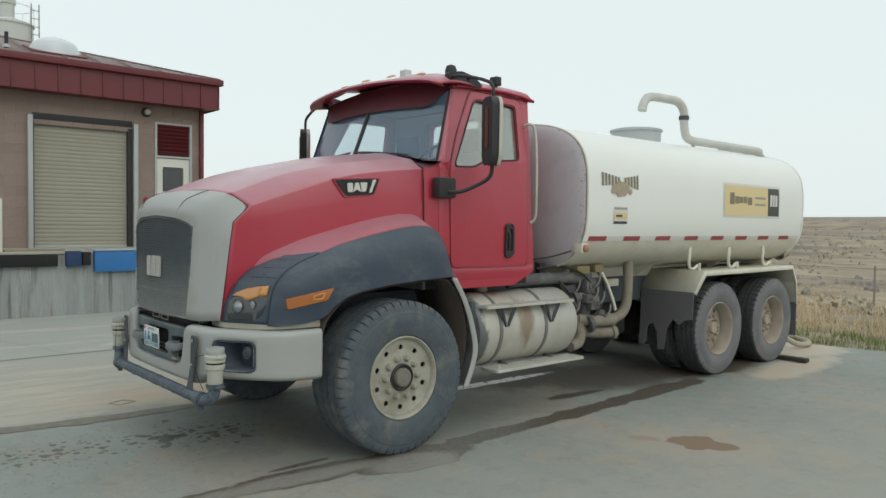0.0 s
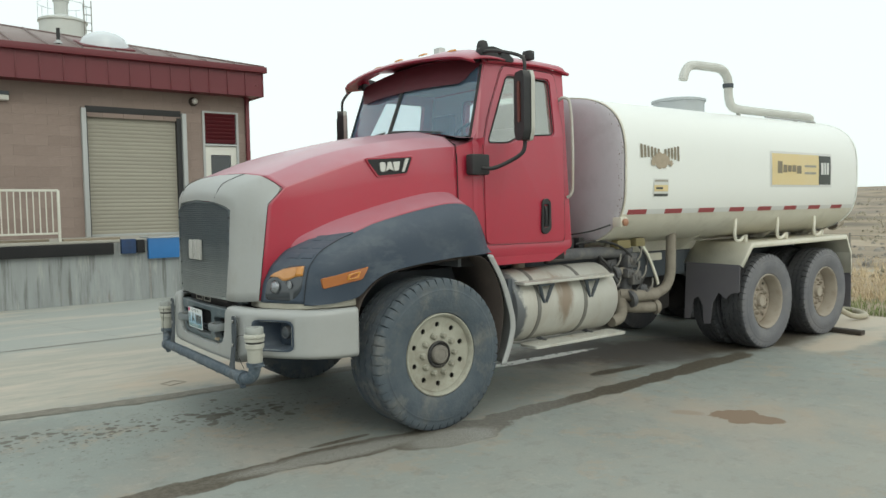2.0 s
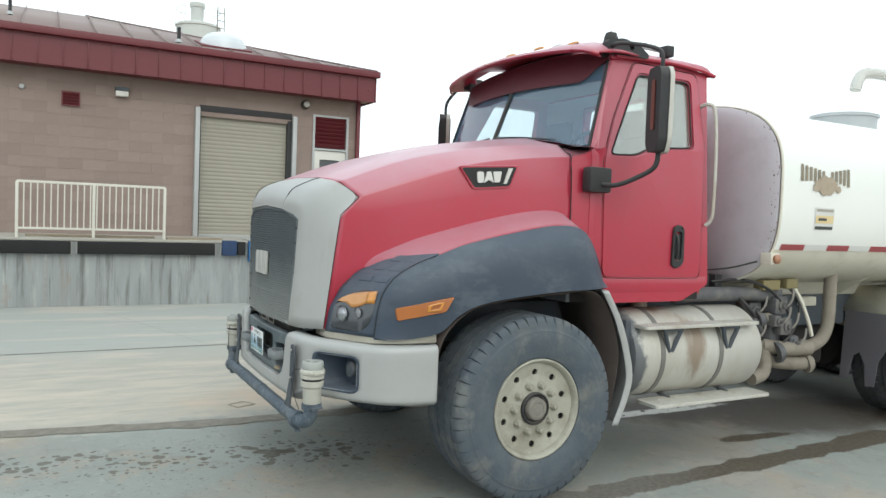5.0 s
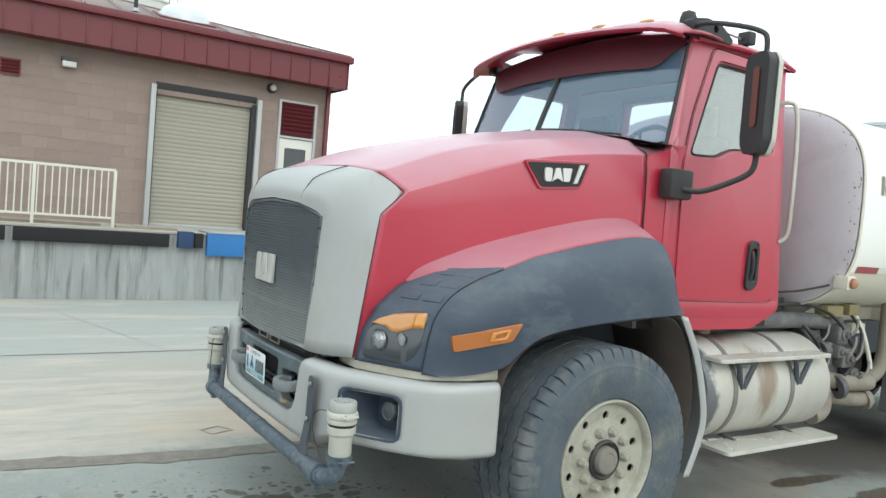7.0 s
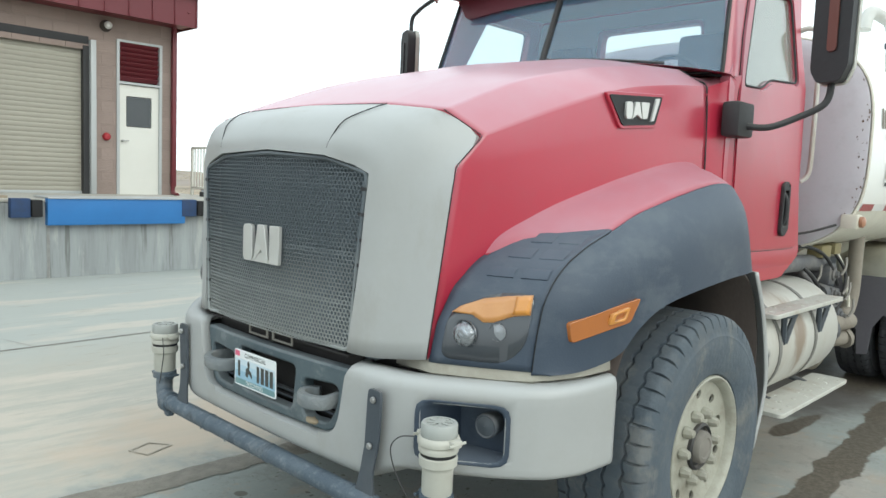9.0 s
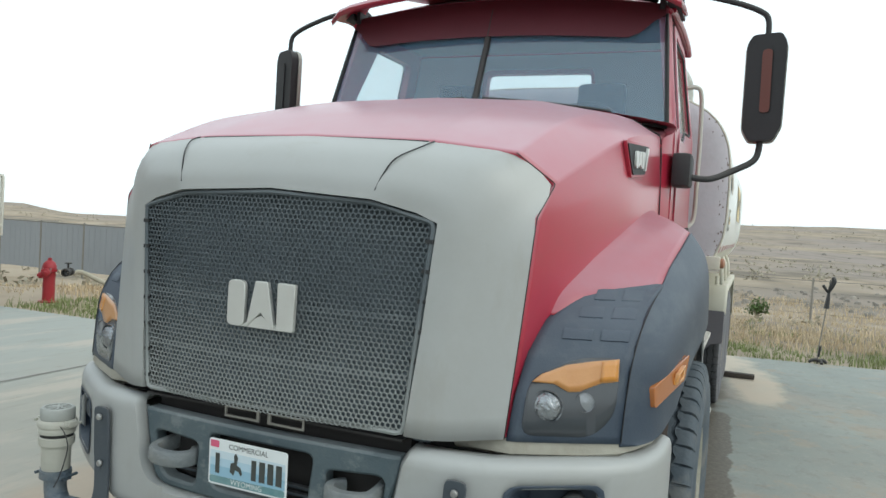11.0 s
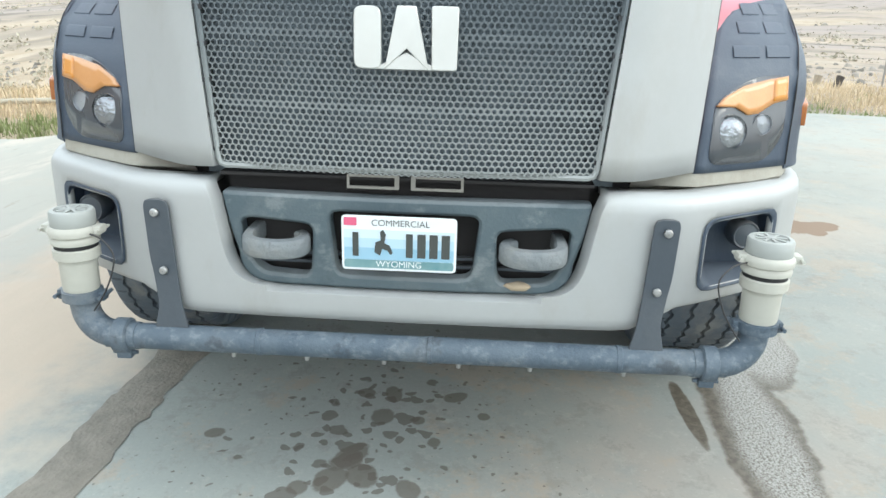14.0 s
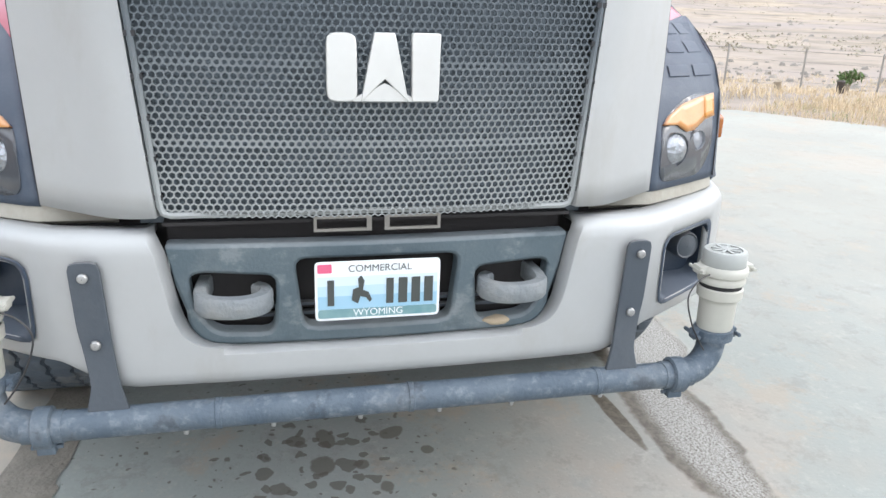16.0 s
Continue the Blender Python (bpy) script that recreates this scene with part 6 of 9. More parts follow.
def build_spray_bar():
    b = bmesh.new()
    tube(b, [(0.045, -0.89, 0.523), (0.045, 0.84, 0.523)], 0.037, 20, 1)
    bar = part("spray_bar", b, GREYPIPE, TRUCK, "dirty blue-grey spray bar pipe")
    for y in (-0.62, -0.36, -0.16, 0.05, 0.27, 0.48):
        b = bmesh.new()
        lathe(b, [(0.001, -0.012), (0.006, -0.012), (0.008, 0.0), (0.004, 0.01)], pose(0.045, y, 0.484), 8)
        part("jet", b, STEEL, bar)
    for y in (-0.60, -0.08, 0.40):
        b = bmesh.new()
        lathe(b, [(0.0375, -0.008), (0.0395, -0.006), (0.0395, 0.006), (0.0375, 0.008)], pose(0.045, y, 0.523, 90), 20)
        part("weld_ring", b, GREYPIPE, bar)

    def hanger():
        o = [(-0.660, 0.925), (-0.728, 0.925), (-0.722, 0.76), (-0.713, 0.70), (-0.703, 0.62), (-0.715, 0.575), (-0.720, 0.535), (-0.618, 0.532), (-0.640, 0.62), (-0.650, 0.72)]
        return plate(rounded(o, 0.02, 2), [], lambda u, v, w: (0.062 - w - max(0, 0.72 - v) * 0.10, u, v), 0.011)

    hs = both("bar_hanger", hanger, BRACKET, TRUCK, "slate steel hanger plate", bevel=0.002)
    hs[1].location.y = -0.022
    for i, h in enumerate(hs):
        for y, z in ((-0.695, 0.889), (-0.684, 0.724)):
            b = bmesh.new()
            lathe(b, [(0.012, 0.0), (0.012, 0.006), (0.009, 0.010), (0.001, 0.011)], pose(0.048, y, z, 0, -90, 0), 10)
            part("bolt", flip(b) if i else b, STEEL, h)

    def elbow():
        b = bmesh.new()
        tube(b, [(0.045, -0.80, 0.523), (0.05, -0.87, 0.523), (0.065, -0.925, 0.532), (0.078, -0.962, 0.568), (0.085, -0.972, 0.625)], 0.0395, 18, 6)
        return b

    def clamp():
        b = bmesh.new()
        lathe(b, [(0.040, -0.022), (0.050, -0.018), (0.050, 0.018), (0.040, 0.022)], pose(0.045, -0.845, 0.523, 90), 20)
        box(b, 0.030, 0.060, -0.866, -0.824, 0.455, 0.482, 0.004)
        cyl(b, (0.045, -0.88, 0.470), (0.045, -0.81, 0.470), 0.006, 8)
        return b

    def collar():
        b = bmesh.new()
        m = pose(0.085, -0.973, 0.63)
        lathe(b, [(0.042, -0.02), (0.056, -0.016), (0.056, 0.012), (0.042, 0.016)], m, 20)
        for s in (-1, 1):
            box(b, 0.070, 0.100, -0.973 + s * 0.056 - 0.012, -0.973 + s * 0.056 + 0.012, 0.612, 0.642, 0.004)
            cyl(b, (0.05, -0.973 + s * 0.064, 0.627), (0.125, -0.973 + s * 0.064, 0.627), 0.006, 8)
        return b

    def body():
        b = bmesh.new()
        lathe(b, [(0.046, 0.64), (0.050, 0.65), (0.051, 0.725), (0.054, 0.735), (0.062, 0.742), (0.063, 0.768), (0.058, 0.772)], pose(0.085, -0.974, 0), 28)
        return b

    def slot():
        b = bmesh.new()
        lathe(b, [(0.056, 0.768), (0.0575, 0.770), (0.0575, 0.783), (0.056, 0.785)], pose(0.085, -0.974, 0), 28)
        return b

    def rings():
        b = bmesh.new()
        lathe(b, [(0.056, 0.783), (0.064, 0.785), (0.066, 0.795), (0.063, 0.803), (0.060, 0.806), (0.068, 0.810), (0.070, 0.822), (0.066, 0.832), (0.060, 0.836)], pose(0.085, -0.974, 0), 28)
        for s in (-1, 1):
            box(b, 0.065, 0.105, -0.974 + s * 0.070 - 0.014, -0.974 + s * 0.070 + 0.014, 0.812, 0.836, 0.005)
            cyl(b, (0.05, -0.974 + s * 0.080, 0.824), (0.122, -0.974 + s * 0.080, 0.824), 0.005, 8)
        return b

    def cap():
        b = bmesh.new()
        lathe(b, [(0.058, 0.834), (0.060, 0.838), (0.060, 0.872), (0.056, 0.878), (0.046, 0.879), (0.044, 0.874), (0.012, 0.874), (0.011, 0.880), (0.001, 0.880)], pose(0.085, -0.974, 0), 28)
        for a in range(4):
            box(b, -0.040, 0.040, -0.004, 0.004, 0.872, 0.879, 0, pose(0.085, -0.974, 0, 0, 0, a * 45))
        return b

    def lead():
        b = bmesh.new()
        tube(b, [(0.04, -0.905, 0.822), (0.02, -0.86, 0.812), (0.01, -0.83, 0.77), (0.012, -0.85, 0.70), (0.022, -0.885, 0.64), (0.03, -0.915, 0.60)], 0.0022, 6, 6)
        return b
    nz = both("nozzle", body, BEIGEPL, TRUCK, "beige plastic spray nozzle")
    for i, o in enumerate(nz):
        f = flip if i else (lambda q: q)
        if i:
            o.location.y = -0.05
        part("elbow", f(elbow()), GREYPIPE, o, "blue-grey pipe elbow")
        part("pipe_clamp", f(clamp()), GREYPIPE, o, "grey pipe clamp")
        part("collar", f(collar()), GREYPIPE, o, "blue-grey clamp collar")
        part("slot_ring", f(slot()), GASKET, o)
        part("ring", f(rings()), BEIGEPL, o)
        part("cap", f(cap()), GREYCAP, o, "grey ribbed cap")
        part("lead", f(lead()), BLACK, o, "thin black lead")


def tread_mesh(R, W, lugs, name):
    """A tyre turned about its y axis, outer face at y = 0 and W wide: ribs parted by zigzag grooves, with notched shoulders."""
    rim, step, low = 0.305, 2 * math.pi / lugs, R - 0.015
    turns = (0.0, 0.05, 0.13, 0.18, 0.45, 0.72)
    zig = (0.0, 0.2, 0.5, 0.7, 0.6, -0.5)
    # rows: y, radius, radius in the notch, sway
    side = [(0.035, rim, 0), (0.012, rim + 0.012, 0), (0.006, rim + 0.03, 0), (0.0, rim + 0.05, 0), (-0.006, R - 0.15, 0), (-0.008, R - 0.105, 0), (-0.0055, R - 0.098, 0), (-0.006, R - 0.085, 0), (-0.001, R - 0.078, 0), (0.002, R - 0.062, 0)]
    shoulder = [(0.003, R - 0.048, 0.006), (0.008, R - 0.030, 0.014), (0.016, R - 0.013, 0.019), (0.028, R - 0.004, 0.019), (0.040, R - 0.001, 0.017), (0.058, R, 0.012)]
    rows = [(y, r, r, 0.0) for y, r, d in side] + [(y, r, r - d, 0.0) for y, r, d in shoulder]
    for f in (0.20, 0.40, 0.60, 0.80):
        y = W * f
        rows += [(y - 0.008, R, R - 0.001, 0.011), (y - 0.005, low, low, 0.011), (y + 0.005, low, low, 0.011), (y + 0.008, R, R - 0.001, 0.011)]
    rows += [(W - y, r, r - d, 0.0) for y, r, d in reversed(shoulder)] + [(W, R - 0.062, R - 0.062, 0.0), (W, R - 0.13, R - 0.13, 0.0), (W, rim + 0.03, rim + 0.03, 0.0), (W - 0.03, rim, rim, 0.0)]
    rings = []
    for y, r, cut, sway in rows:
        ring = []
        for k in range(lugs):
            for i, c in enumerate(turns):
                a, q = (k + c) * step, cut if i in (1, 2) else r
                ring.append((q * math.cos(a), y + sway * zig[i], q * math.sin(a)))
        rings.append(ring)
    bm = bmesh.new()
    skin(bm, rings, loop=True)
    return bm


def disc_mesh(r0, r1, holes, hole_r, at, bow):
    """A wheel disc with hand holes; bow(r) gives its depth from the outer face."""
    o = circle(0, 0, r1, 60)
    hs = [circle(at * math.cos(2 * math.pi * (k + 0.5) / holes), at * math.sin(2 * math.pi * (k + 0.5) / holes), hole_r, 10) for k in range(holes)]
    hs.append(circle(0, 0, r0, 24))
    return plate(o, hs, lambda u, v, w: (u, bow(math.hypot(u, v)) + w, v), 0.012)


HUBGREY = material("dusty grey hub", (0.245, 0.225, 0.195), (0.165, 0.15, 0.13), 0.75, metal=0.1, bump=0.1, big=9)


def build_wheel(name, label, R, W, lugs, front):
    """A wheel whose outer face looks to -y, with its centre at the object's place."""
    w = new(name)
    w.parent = TRUCK
    w["label"] = label
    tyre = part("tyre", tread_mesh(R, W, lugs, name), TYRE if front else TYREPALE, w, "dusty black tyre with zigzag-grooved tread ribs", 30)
    # rear tread takes a darker rubber: the mudguard's shade put into the colour
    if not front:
        tyre.data.materials.append(TREADSHADE)
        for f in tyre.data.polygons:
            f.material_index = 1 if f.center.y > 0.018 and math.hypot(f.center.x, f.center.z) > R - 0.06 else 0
    deep = 0.06 if front else 0.150
    rm = RIM if front else RIMRUST
    bm = bmesh.new()
    lathe(bm, [(0.285, W - 0.03), (0.272, W * 0.5), (0.275, deep + 0.03), (0.283, 0.03), (0.292, 0.018), (0.300, 0.010), (0.307, 0.012), (0.310, 0.02), (0.306, 0.035)], pose(0, 0, 0, -90), 60)
    rim = part("rim", bm, rm, w)
    if front:
        bow = lambda r: table(r, [(0.09, 0.048), (0.15, 0.050), (0.20, 0.064), (0.26, 0.056), (0.278, 0.05)])
        bm = disc_mesh(0.095, 0.279, 10, 0.0205, 0.222, bow)
    else:
        bow = lambda r: deep - table(r, [(0.08, 0.03), (0.16, 0.02), (0.20, 0.0), (0.275, -0.01)])
        bm = disc_mesh(0.085, 0.276, 10, 0.022, 0.222, bow)
    part("disc", bm, rm, w, "", 30)
    hub = bmesh.new()
    h0 = 0.012 if front else 0.075
    hb = bow(0.1)
    lathe(hub, [(0.098, hb + 0.01), (0.098, hb - 0.012), (0.092, hb - 0.017), (0.085, hb - 0.010), (0.083, hb + 0.002), (0.071, hb + 0.002), (0.069, h0 + 0.010), (0.062, h0 + 0.001), (0.045, h0 - 0.001), (0.040, h0 + 0.003), (0.001, h0 + 0.002)], pose(0, 0, 0, -90), 32)
    part("hub", hub, HUBGREY if front else RIMRUST, w, "dusty grey-brown hub cap" if front else "muddy hub")
    # flat dark ring added so that the hand holes look deep and shaded
    back = bmesh.new()
    lathe(back, [(0.27, bow(0.25) + 0.035), (0.09, bow(0.25) + 0.03)], pose(0, 0, 0, -90), 32)
    part("brake_drum", back, VOID, w, "added dark backing ring behind the disc holes")
    ring = bmesh.new()
    lathe(ring, [(0.070, bow(0.1) + 0.0), (0.0845, bow(0.1) + 0.0), (0.0855, bow(0.1) - 0.011), (0.092, bow(0.1) - 0.019), (0.101, bow(0.1) - 0.012), (0.102, bow(0.1) + 0.004)], pose(0, 0, 0, -90), 28)
    part("hub_ring", ring, BLACK if front else RIMRUST, w)
    first = None
    for k in range(10):
        a = 2 * math.pi * k / 10
        if first is None:
            b = bmesh.new()
            lathe(b, [(0.025, 0.006), (0.026, -0.006), (0.022, -0.020), (0.016, -0.033), (0.001, -0.036)], pose(0, 0, 0, -90), 8)
            first = part("wheel_nut", b, rm, w)
            first.location = (0.143 * math.cos(a), bow(0.143), 0.143 * math.sin(a))
        else:
            share("wheel_nut", first, w, pose(0.143 * math.cos(a), bow(0.143), 0.143 * math.sin(a)))
    return w


def wheel_copy(w, m):
    c = new(w.name.split(".")[0])
    c.parent = TRUCK
    c.matrix_basis = m
    c["label"] = w["label"]
    for ch in w.children:
        share(ch.name.split(".")[0], ch, c, ch.matrix_basis)
    return c


FRONT_X, REAR_X = 1.405, (6.07, 7.385)


def build_wheels():
    f = build_wheel("front_wheel", "wide front wheel with a pale ten-hole alloy disc", 0.567, 0.40, 50, True)
    f.matrix_basis = pose(FRONT_X, -1.288, 0.562)
    wheel_copy(f, pose(FRONT_X, 1.288, 0.562, 0, 0, 180))
    r = build_wheel("rear_wheel", "muddy deep-dished rear wheel with a dusty tyre", 0.535, 0.29, 48, False)
    r.matrix_basis = pose(REAR_X[0], -1.205, 0.53)
    wheel_copy(r, pose(REAR_X[1], -1.205, 0.53, 0, 25, 0))
    for x in REAR_X:
        wheel_copy(r, pose(x, 1.205, 0.53, 0, 0, 180))
        for s in (-1, 1):
            wheel_copy(r, pose(x, s * 0.56, 0.53, 0, 0, 0 if s > 0 else 180))
    bm = bmesh.new()
    cyl(bm, (FRONT_X, -0.95, 0.55), (FRONT_X, 0.95, 0.55), 0.06, 14)
    part("front_axle", bm, VOID, TRUCK)
    for x in REAR_X:
        bm = bmesh.new()
        cyl(bm, (x, -1.0, 0.53), (x, 1.0, 0.53), 0.09, 14)
        lathe(bm, [(0.05, -0.22), (0.2, -0.14), (0.23, 0), (0.2, 0.14), (0.05, 0.2)], pose(x, 0, 0.53, 0, 90, 0), 18)
        part("rear_axle", bm, VOID, TRUCK)
    for s in (-1, 1):
        bm = bmesh.new()
        box(bm, 0.45, 8.0, s * 0.46 - 0.04, s * 0.46 + 0.04, 0.86, 1.12, 0.01)
        part("frame_rail", bm, BRACKET, TRUCK, "slate grey chassis rail")
    for x in (1.0, 2.2, 3.4, 4.9, 5.6, 6.7, 7.8):
        bm = bmesh.new()
        box(bm, x - 0.05, x + 0.05, -0.42, 0.42, 0.90, 1.08)
        part("cross_member", bm, VOID, TRUCK)
    bm = bmesh.new()
    cyl(bm, (2.0, 0, 0.75), (6.0, 0, 0.58), 0.06, 12)
    box(bm, 0.7, 2.4, -0.4, 0.4, 0.62, 1.6, 0.06)
    part("driveline", bm, VOID, TRUCK)


build_spray_bar()
build_wheels()


# ---- cab ----
def side_y(z):
    return -1.03 + max(0.0, z - 2.15) * 0.15


def glass_x(y, t):
    """The windscreen's bow; t runs from its foot (0) to its head (1)."""
    return lerp(1.80 + 0.145 * y * y, 2.03 + 0.11 * y * y, t)


def glass_z(y, t):
    return lerp(2.265 - 0.070 * y * y, 2.845 - 0.050 * y * y, t)


def build_cab():
    cab = new("cab")
    cab.parent = TRUCK
    cab["label"] = "faded red truck cab"
    win = rounded([(2.088, 2.165), (2.37, 2.735), (2.855, 2.735), (2.845, 2.262), (2.45, 2.235), (2.31, 2.175)], 0.045, 5)

    def side():
        o = rounded([(2.08, 1.165), (2.80, 1.165), (3.06, 1.28), (3.05, 2.83), (2.20, 2.885), (2.135, 2.86), (1.99, 2.26), (1.93, 2.17), (1.93, 1.46), (2.08, 1.33)], 0.03, 3)
        return plate(o, [win], lambda u, v, w: (u, side_y(v) + w, v), 0.05)

    def door():
        o = rounded([(2.055, 1.345), (2.96, 1.335), (2.965, 2.30), (2.935, 2.80), (2.335, 2.815), (2.13, 2.40), (2.035, 2.13)], 0.06, 5)
        h = rounded([(2.068, 2.152), (2.357, 2.752), (2.872, 2.752), (2.862, 2.245), (2.455, 2.218), (2.315, 2.158)], 0.05, 5)
        return plate(o, [h], lambda u, v, w: (u, side_y(v) - 0.012 + w, v), 0.018)

    def door_gap():
        o = rounded([(2.046, 1.335), (2.97, 1.325), (2.975, 2.30), (2.944, 2.81), (2.33, 2.825), (2.12, 2.40), (2.025, 2.13)], 0.06, 5)
        b = bmesh.new()
        pts = [(p[0], side_y(p[1]) - 0.001, p[1]) for p in o]
        tube(b, pts + [pts[0]], 0.0032, 5, 1, False)
        return b

    def pane():
        return plate(win, [], lambda u, v, w: (u, side_y(v) + 0.012 + w, v), 0.005)

    def rubber():
        b = bmesh.new()
        pts = [(p[0], side_y(p[1]) - 0.004, p[1]) for p in win]
        tube(b, pts + [pts[0]], 0.006, 6, 1, False)
        return b

    def handle():
        o = rounded([(2.665, 1.42), (2.72, 1.40), (2.78, 1.44), (2.775, 1.68), (2.735, 1.715), (2.675, 1.695)], 0.03, 4)
        h = rounded([(2.686, 1.46), (2.752, 1.46), (2.752, 1.66), (2.69, 1.66)], 0.02, 3)
        return plate(o, [h], lambda u, v, w: (u, side_y(v) - 0.032 + w, v), 0.022)

    def grip():
        b = bmesh.new()
        box(b, 2.684, 2.754, side_y(1.5) - 0.016, side_y(1.5) - 0.011, 1.465, 1.645)
        tube(b, [(2.708, side_y(1.5) - 0.020, 1.475), (2.708, side_y(1.5) - 0.036, 1.52), (2.708, side_y(1.5) - 0.036, 1.60), (2.708, side_y(1.5) - 0.020, 1.64)], 0.012, 8, 4)
        return b

    both("side_panel", side, RED, cab, "red cab side", 30, bevel=0.006)
    drs = both("cab_door", door, RED, TRUCK, "red cab door", 30, bevel=0.005)
    for i, d in enumerate(drs):
        f = flip if i else (lambda q: q)
        part("door_seal", f(door_gap()), GASKET, d)
        g = part("door_window", f(pane()), CLEARGLASS if i else SIDEGLASS, d, "clear side window" if i else "hazy side window")
        g.visible_shadow = False
        part("window_rubber", f(rubber()), GASKET, d)
        part("door_handle", f(handle()), BLACK, d, "black door handle", bevel=0.004)
        part("handle_grip", f(grip()), BLACK, d)

    # step below the door
    def sill():
        b = bmesh.new()
        skin(b, [[(2.06, -1.032, 1.34), (3.04, -1.032, 1.34)], [(2.07, -1.035, 1.31), (3.03, -1.035, 1.31)], [(2.08, -1.034, 1.24), (2.96, -1.034, 1.24)], [(2.09, -0.99, 1.165), (2.80, -0.99, 1.165)], [(2.09, -0.6, 1.16), (2.80, -0.6, 1.16)]])
        return b
    both("sill", sill, RED, cab, "", 30)
    # floor, fire wall and back wall
    b = bmesh.new()
    box(b, 1.84, 3.02, -0.975, 0.975, 1.17, 1.24)
    part("cab_floor", b, VOID, cab)
    b = bmesh.new()
    box(b, 1.81, 1.84, -0.975, 0.975, 1.17, 2.13)
    part("fire_wall", b, TRIMIN, cab)
    rear = rounded([(-0.38, 2.38), (0.38, 2.38), (0.36, 2.69), (-0.36, 2.69)], 0.04, 4)
    bw = plate(rounded([(-0.975, 1.2), (0.975, 1.2), (0.975, 2.2), (0.88, 2.83), (-0.88, 2.83), (-0.975, 2.2)], 0.03, 3), [rear], lambda u, v, w: (2.975 + w, u, v), 0.07)
    part("back_panel", bw, RED, cab, "red cab back panel with a wide window", bevel=0.006)
    part("back_lining", plate(rounded([(-0.95, 1.3), (0.95, 1.3), (0.95, 2.2), (0.87, 2.81), (-0.87, 2.81), (-0.95, 2.2)], 0.03, 3), [rounded([(-0.41, 2.35), (0.41, 2.35), (0.39, 2.72), (-0.39, 2.72)], 0.05, 4)], lambda u, v, w: (2.955 + w, u, v), 0.018), material("pale cab lining", (0.46, 0.45, 0.41), (0.40, 0.39, 0.36), 0.9, bump=0.1), cab, "pale grey cab lining")
    g = part("back_window", plate(rear, [], lambda u, v, w: (3.0 + w, u, v), 0.005), CLEARGLASS, cab, "rear window pane")
    g.visible_shadow = False

    # roof
    secs = []
    for x, zs, zc in ((2.13, 2.855, 2.935), (2.25, 2.88, 2.99), (2.55, 2.885, 3.025), (2.9, 2.890, 3.02), (3.04, 2.878, 3.0), (3.085, 2.855, 2.965)):
        secs.append([Vector((x, y, zc - (zc - zs) * abs(y / 0.925) ** 2.6)) for y in [-0.925 + 0.925 * k / 8 for k in range(17)]])
    cols = [catmull([s[k] for s in secs], 4) for k in range(17)]
    rows = [[Vector((c[i].x, c[i].y, c[i].z)) for c in cols] for i in range(len(cols[0]))]
    rows = [[Vector((r[0].x, -0.955, r[0].z - 0.035))] + r + [Vector((r[-1].x, 0.955, r[-1].z - 0.035))] for r in rows]
    b = bmesh.new()
    skin(b, rows)
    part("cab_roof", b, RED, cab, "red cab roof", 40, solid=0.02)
    b = bmesh.new()
    for s in (-1, 1):
        tube(b, [(2.16, s * 0.952, 2.838), (2.6, s * 0.958, 2.855), (2.95, s * 0.960, 2.840), (3.10, s * 0.958, 2.812)], 0.014, 8, 5)
    tube(b, [(3.10, -0.958, 2.812), (3.105, -0.5, 2.89), (3.105, 0.5, 2.89), (3.10, 0.958, 2.812)], 0.014, 8, 5)
    part("drip_rail", b, RED, cab)
    # headlining keeps the cab closed
    b = bmesh.new()
    box(b, 2.15, 2.97, -0.90, 0.90, 2.825, 2.835)
    part("headlining", b, TRIMIN, cab)

    # sun visor
    b = bmesh.new()
    rows = []
    for t, dx, dz in ((0, 0.02, -0.032), (0, 0.0, -0.012), (0, 0.012, 0.006), (0.25, 0, 0.0), (0.5, 0, 0.0), (0.75, 0, 0.0), (1, 0, 0)):
        row = []
        for k in range(25):
            y = -1.01 + 2.02 * k / 24
            tip = max(0.0, abs(y) - 0.86) / 0.15
            gap = ease((abs(y) - 0.45) / 0.12) * ease((0.98 - abs(y)) / 0.1)
            x = lerp(1.785 + 0.12 * y * y, lerp(2.24, 2.10, gap) + 0.02 * y * y, t) + dx + tip * tip * 0.05
            z = lerp(2.912 - 0.055 * y * y, lerp(2.99 - 0.105 * y * y, 3.0 - 0.085 * y * y, gap), t) + dz + 0.018 * math.sin(math.pi * t) - tip * tip * 0.03
            row.append((x, y, z))
        rows.append(row)
    skin(b, rows)
    vis = part("sun_visor", b, RED, TRUCK, "long red sun visor over the windscreen", 45, solid=0.014)
    for y in (-0.72, -0.36, 0.0, 0.36, 0.72):
        b = bmesh.new()
        m = pose(1.93 + 0.08 * y * y, y, 2.969 - 0.066 * y * y, 0, -16, 0)
        prof = [(0.001, 0.013), (0.022, 0.011), (0.036, 0.006), (0.040, -0.004)]
        lathe(b, prof, m @ Matrix.Diagonal((0.75, 1.5, 1, 1)), 14)
        part("marker_lamp", b, AMBER, vis, "amber roof marker lamp")
    for y in (-0.90, 0.0, 0.90):
        b = bmesh.new()
        box(b, 2.09, 2.16, y - 0.012, y + 0.012, 2.83, 2.90)
        part("visor_bracket", b, BLACK, vis)

    # red cowl that closes the corner between bonnet and glass
    b = bmesh.new()
    rows = [[], [], []]
    for k in range(25):
        y = -0.985 + 1.97 * k / 24
        zh = table(abs(y), [(0, 2.305), (0.45, 2.29), (0.835, 2.215), (0.975, 2.13), (0.985, 2.10)])
        rows[0].append((1.79, y, zh - 0.016))
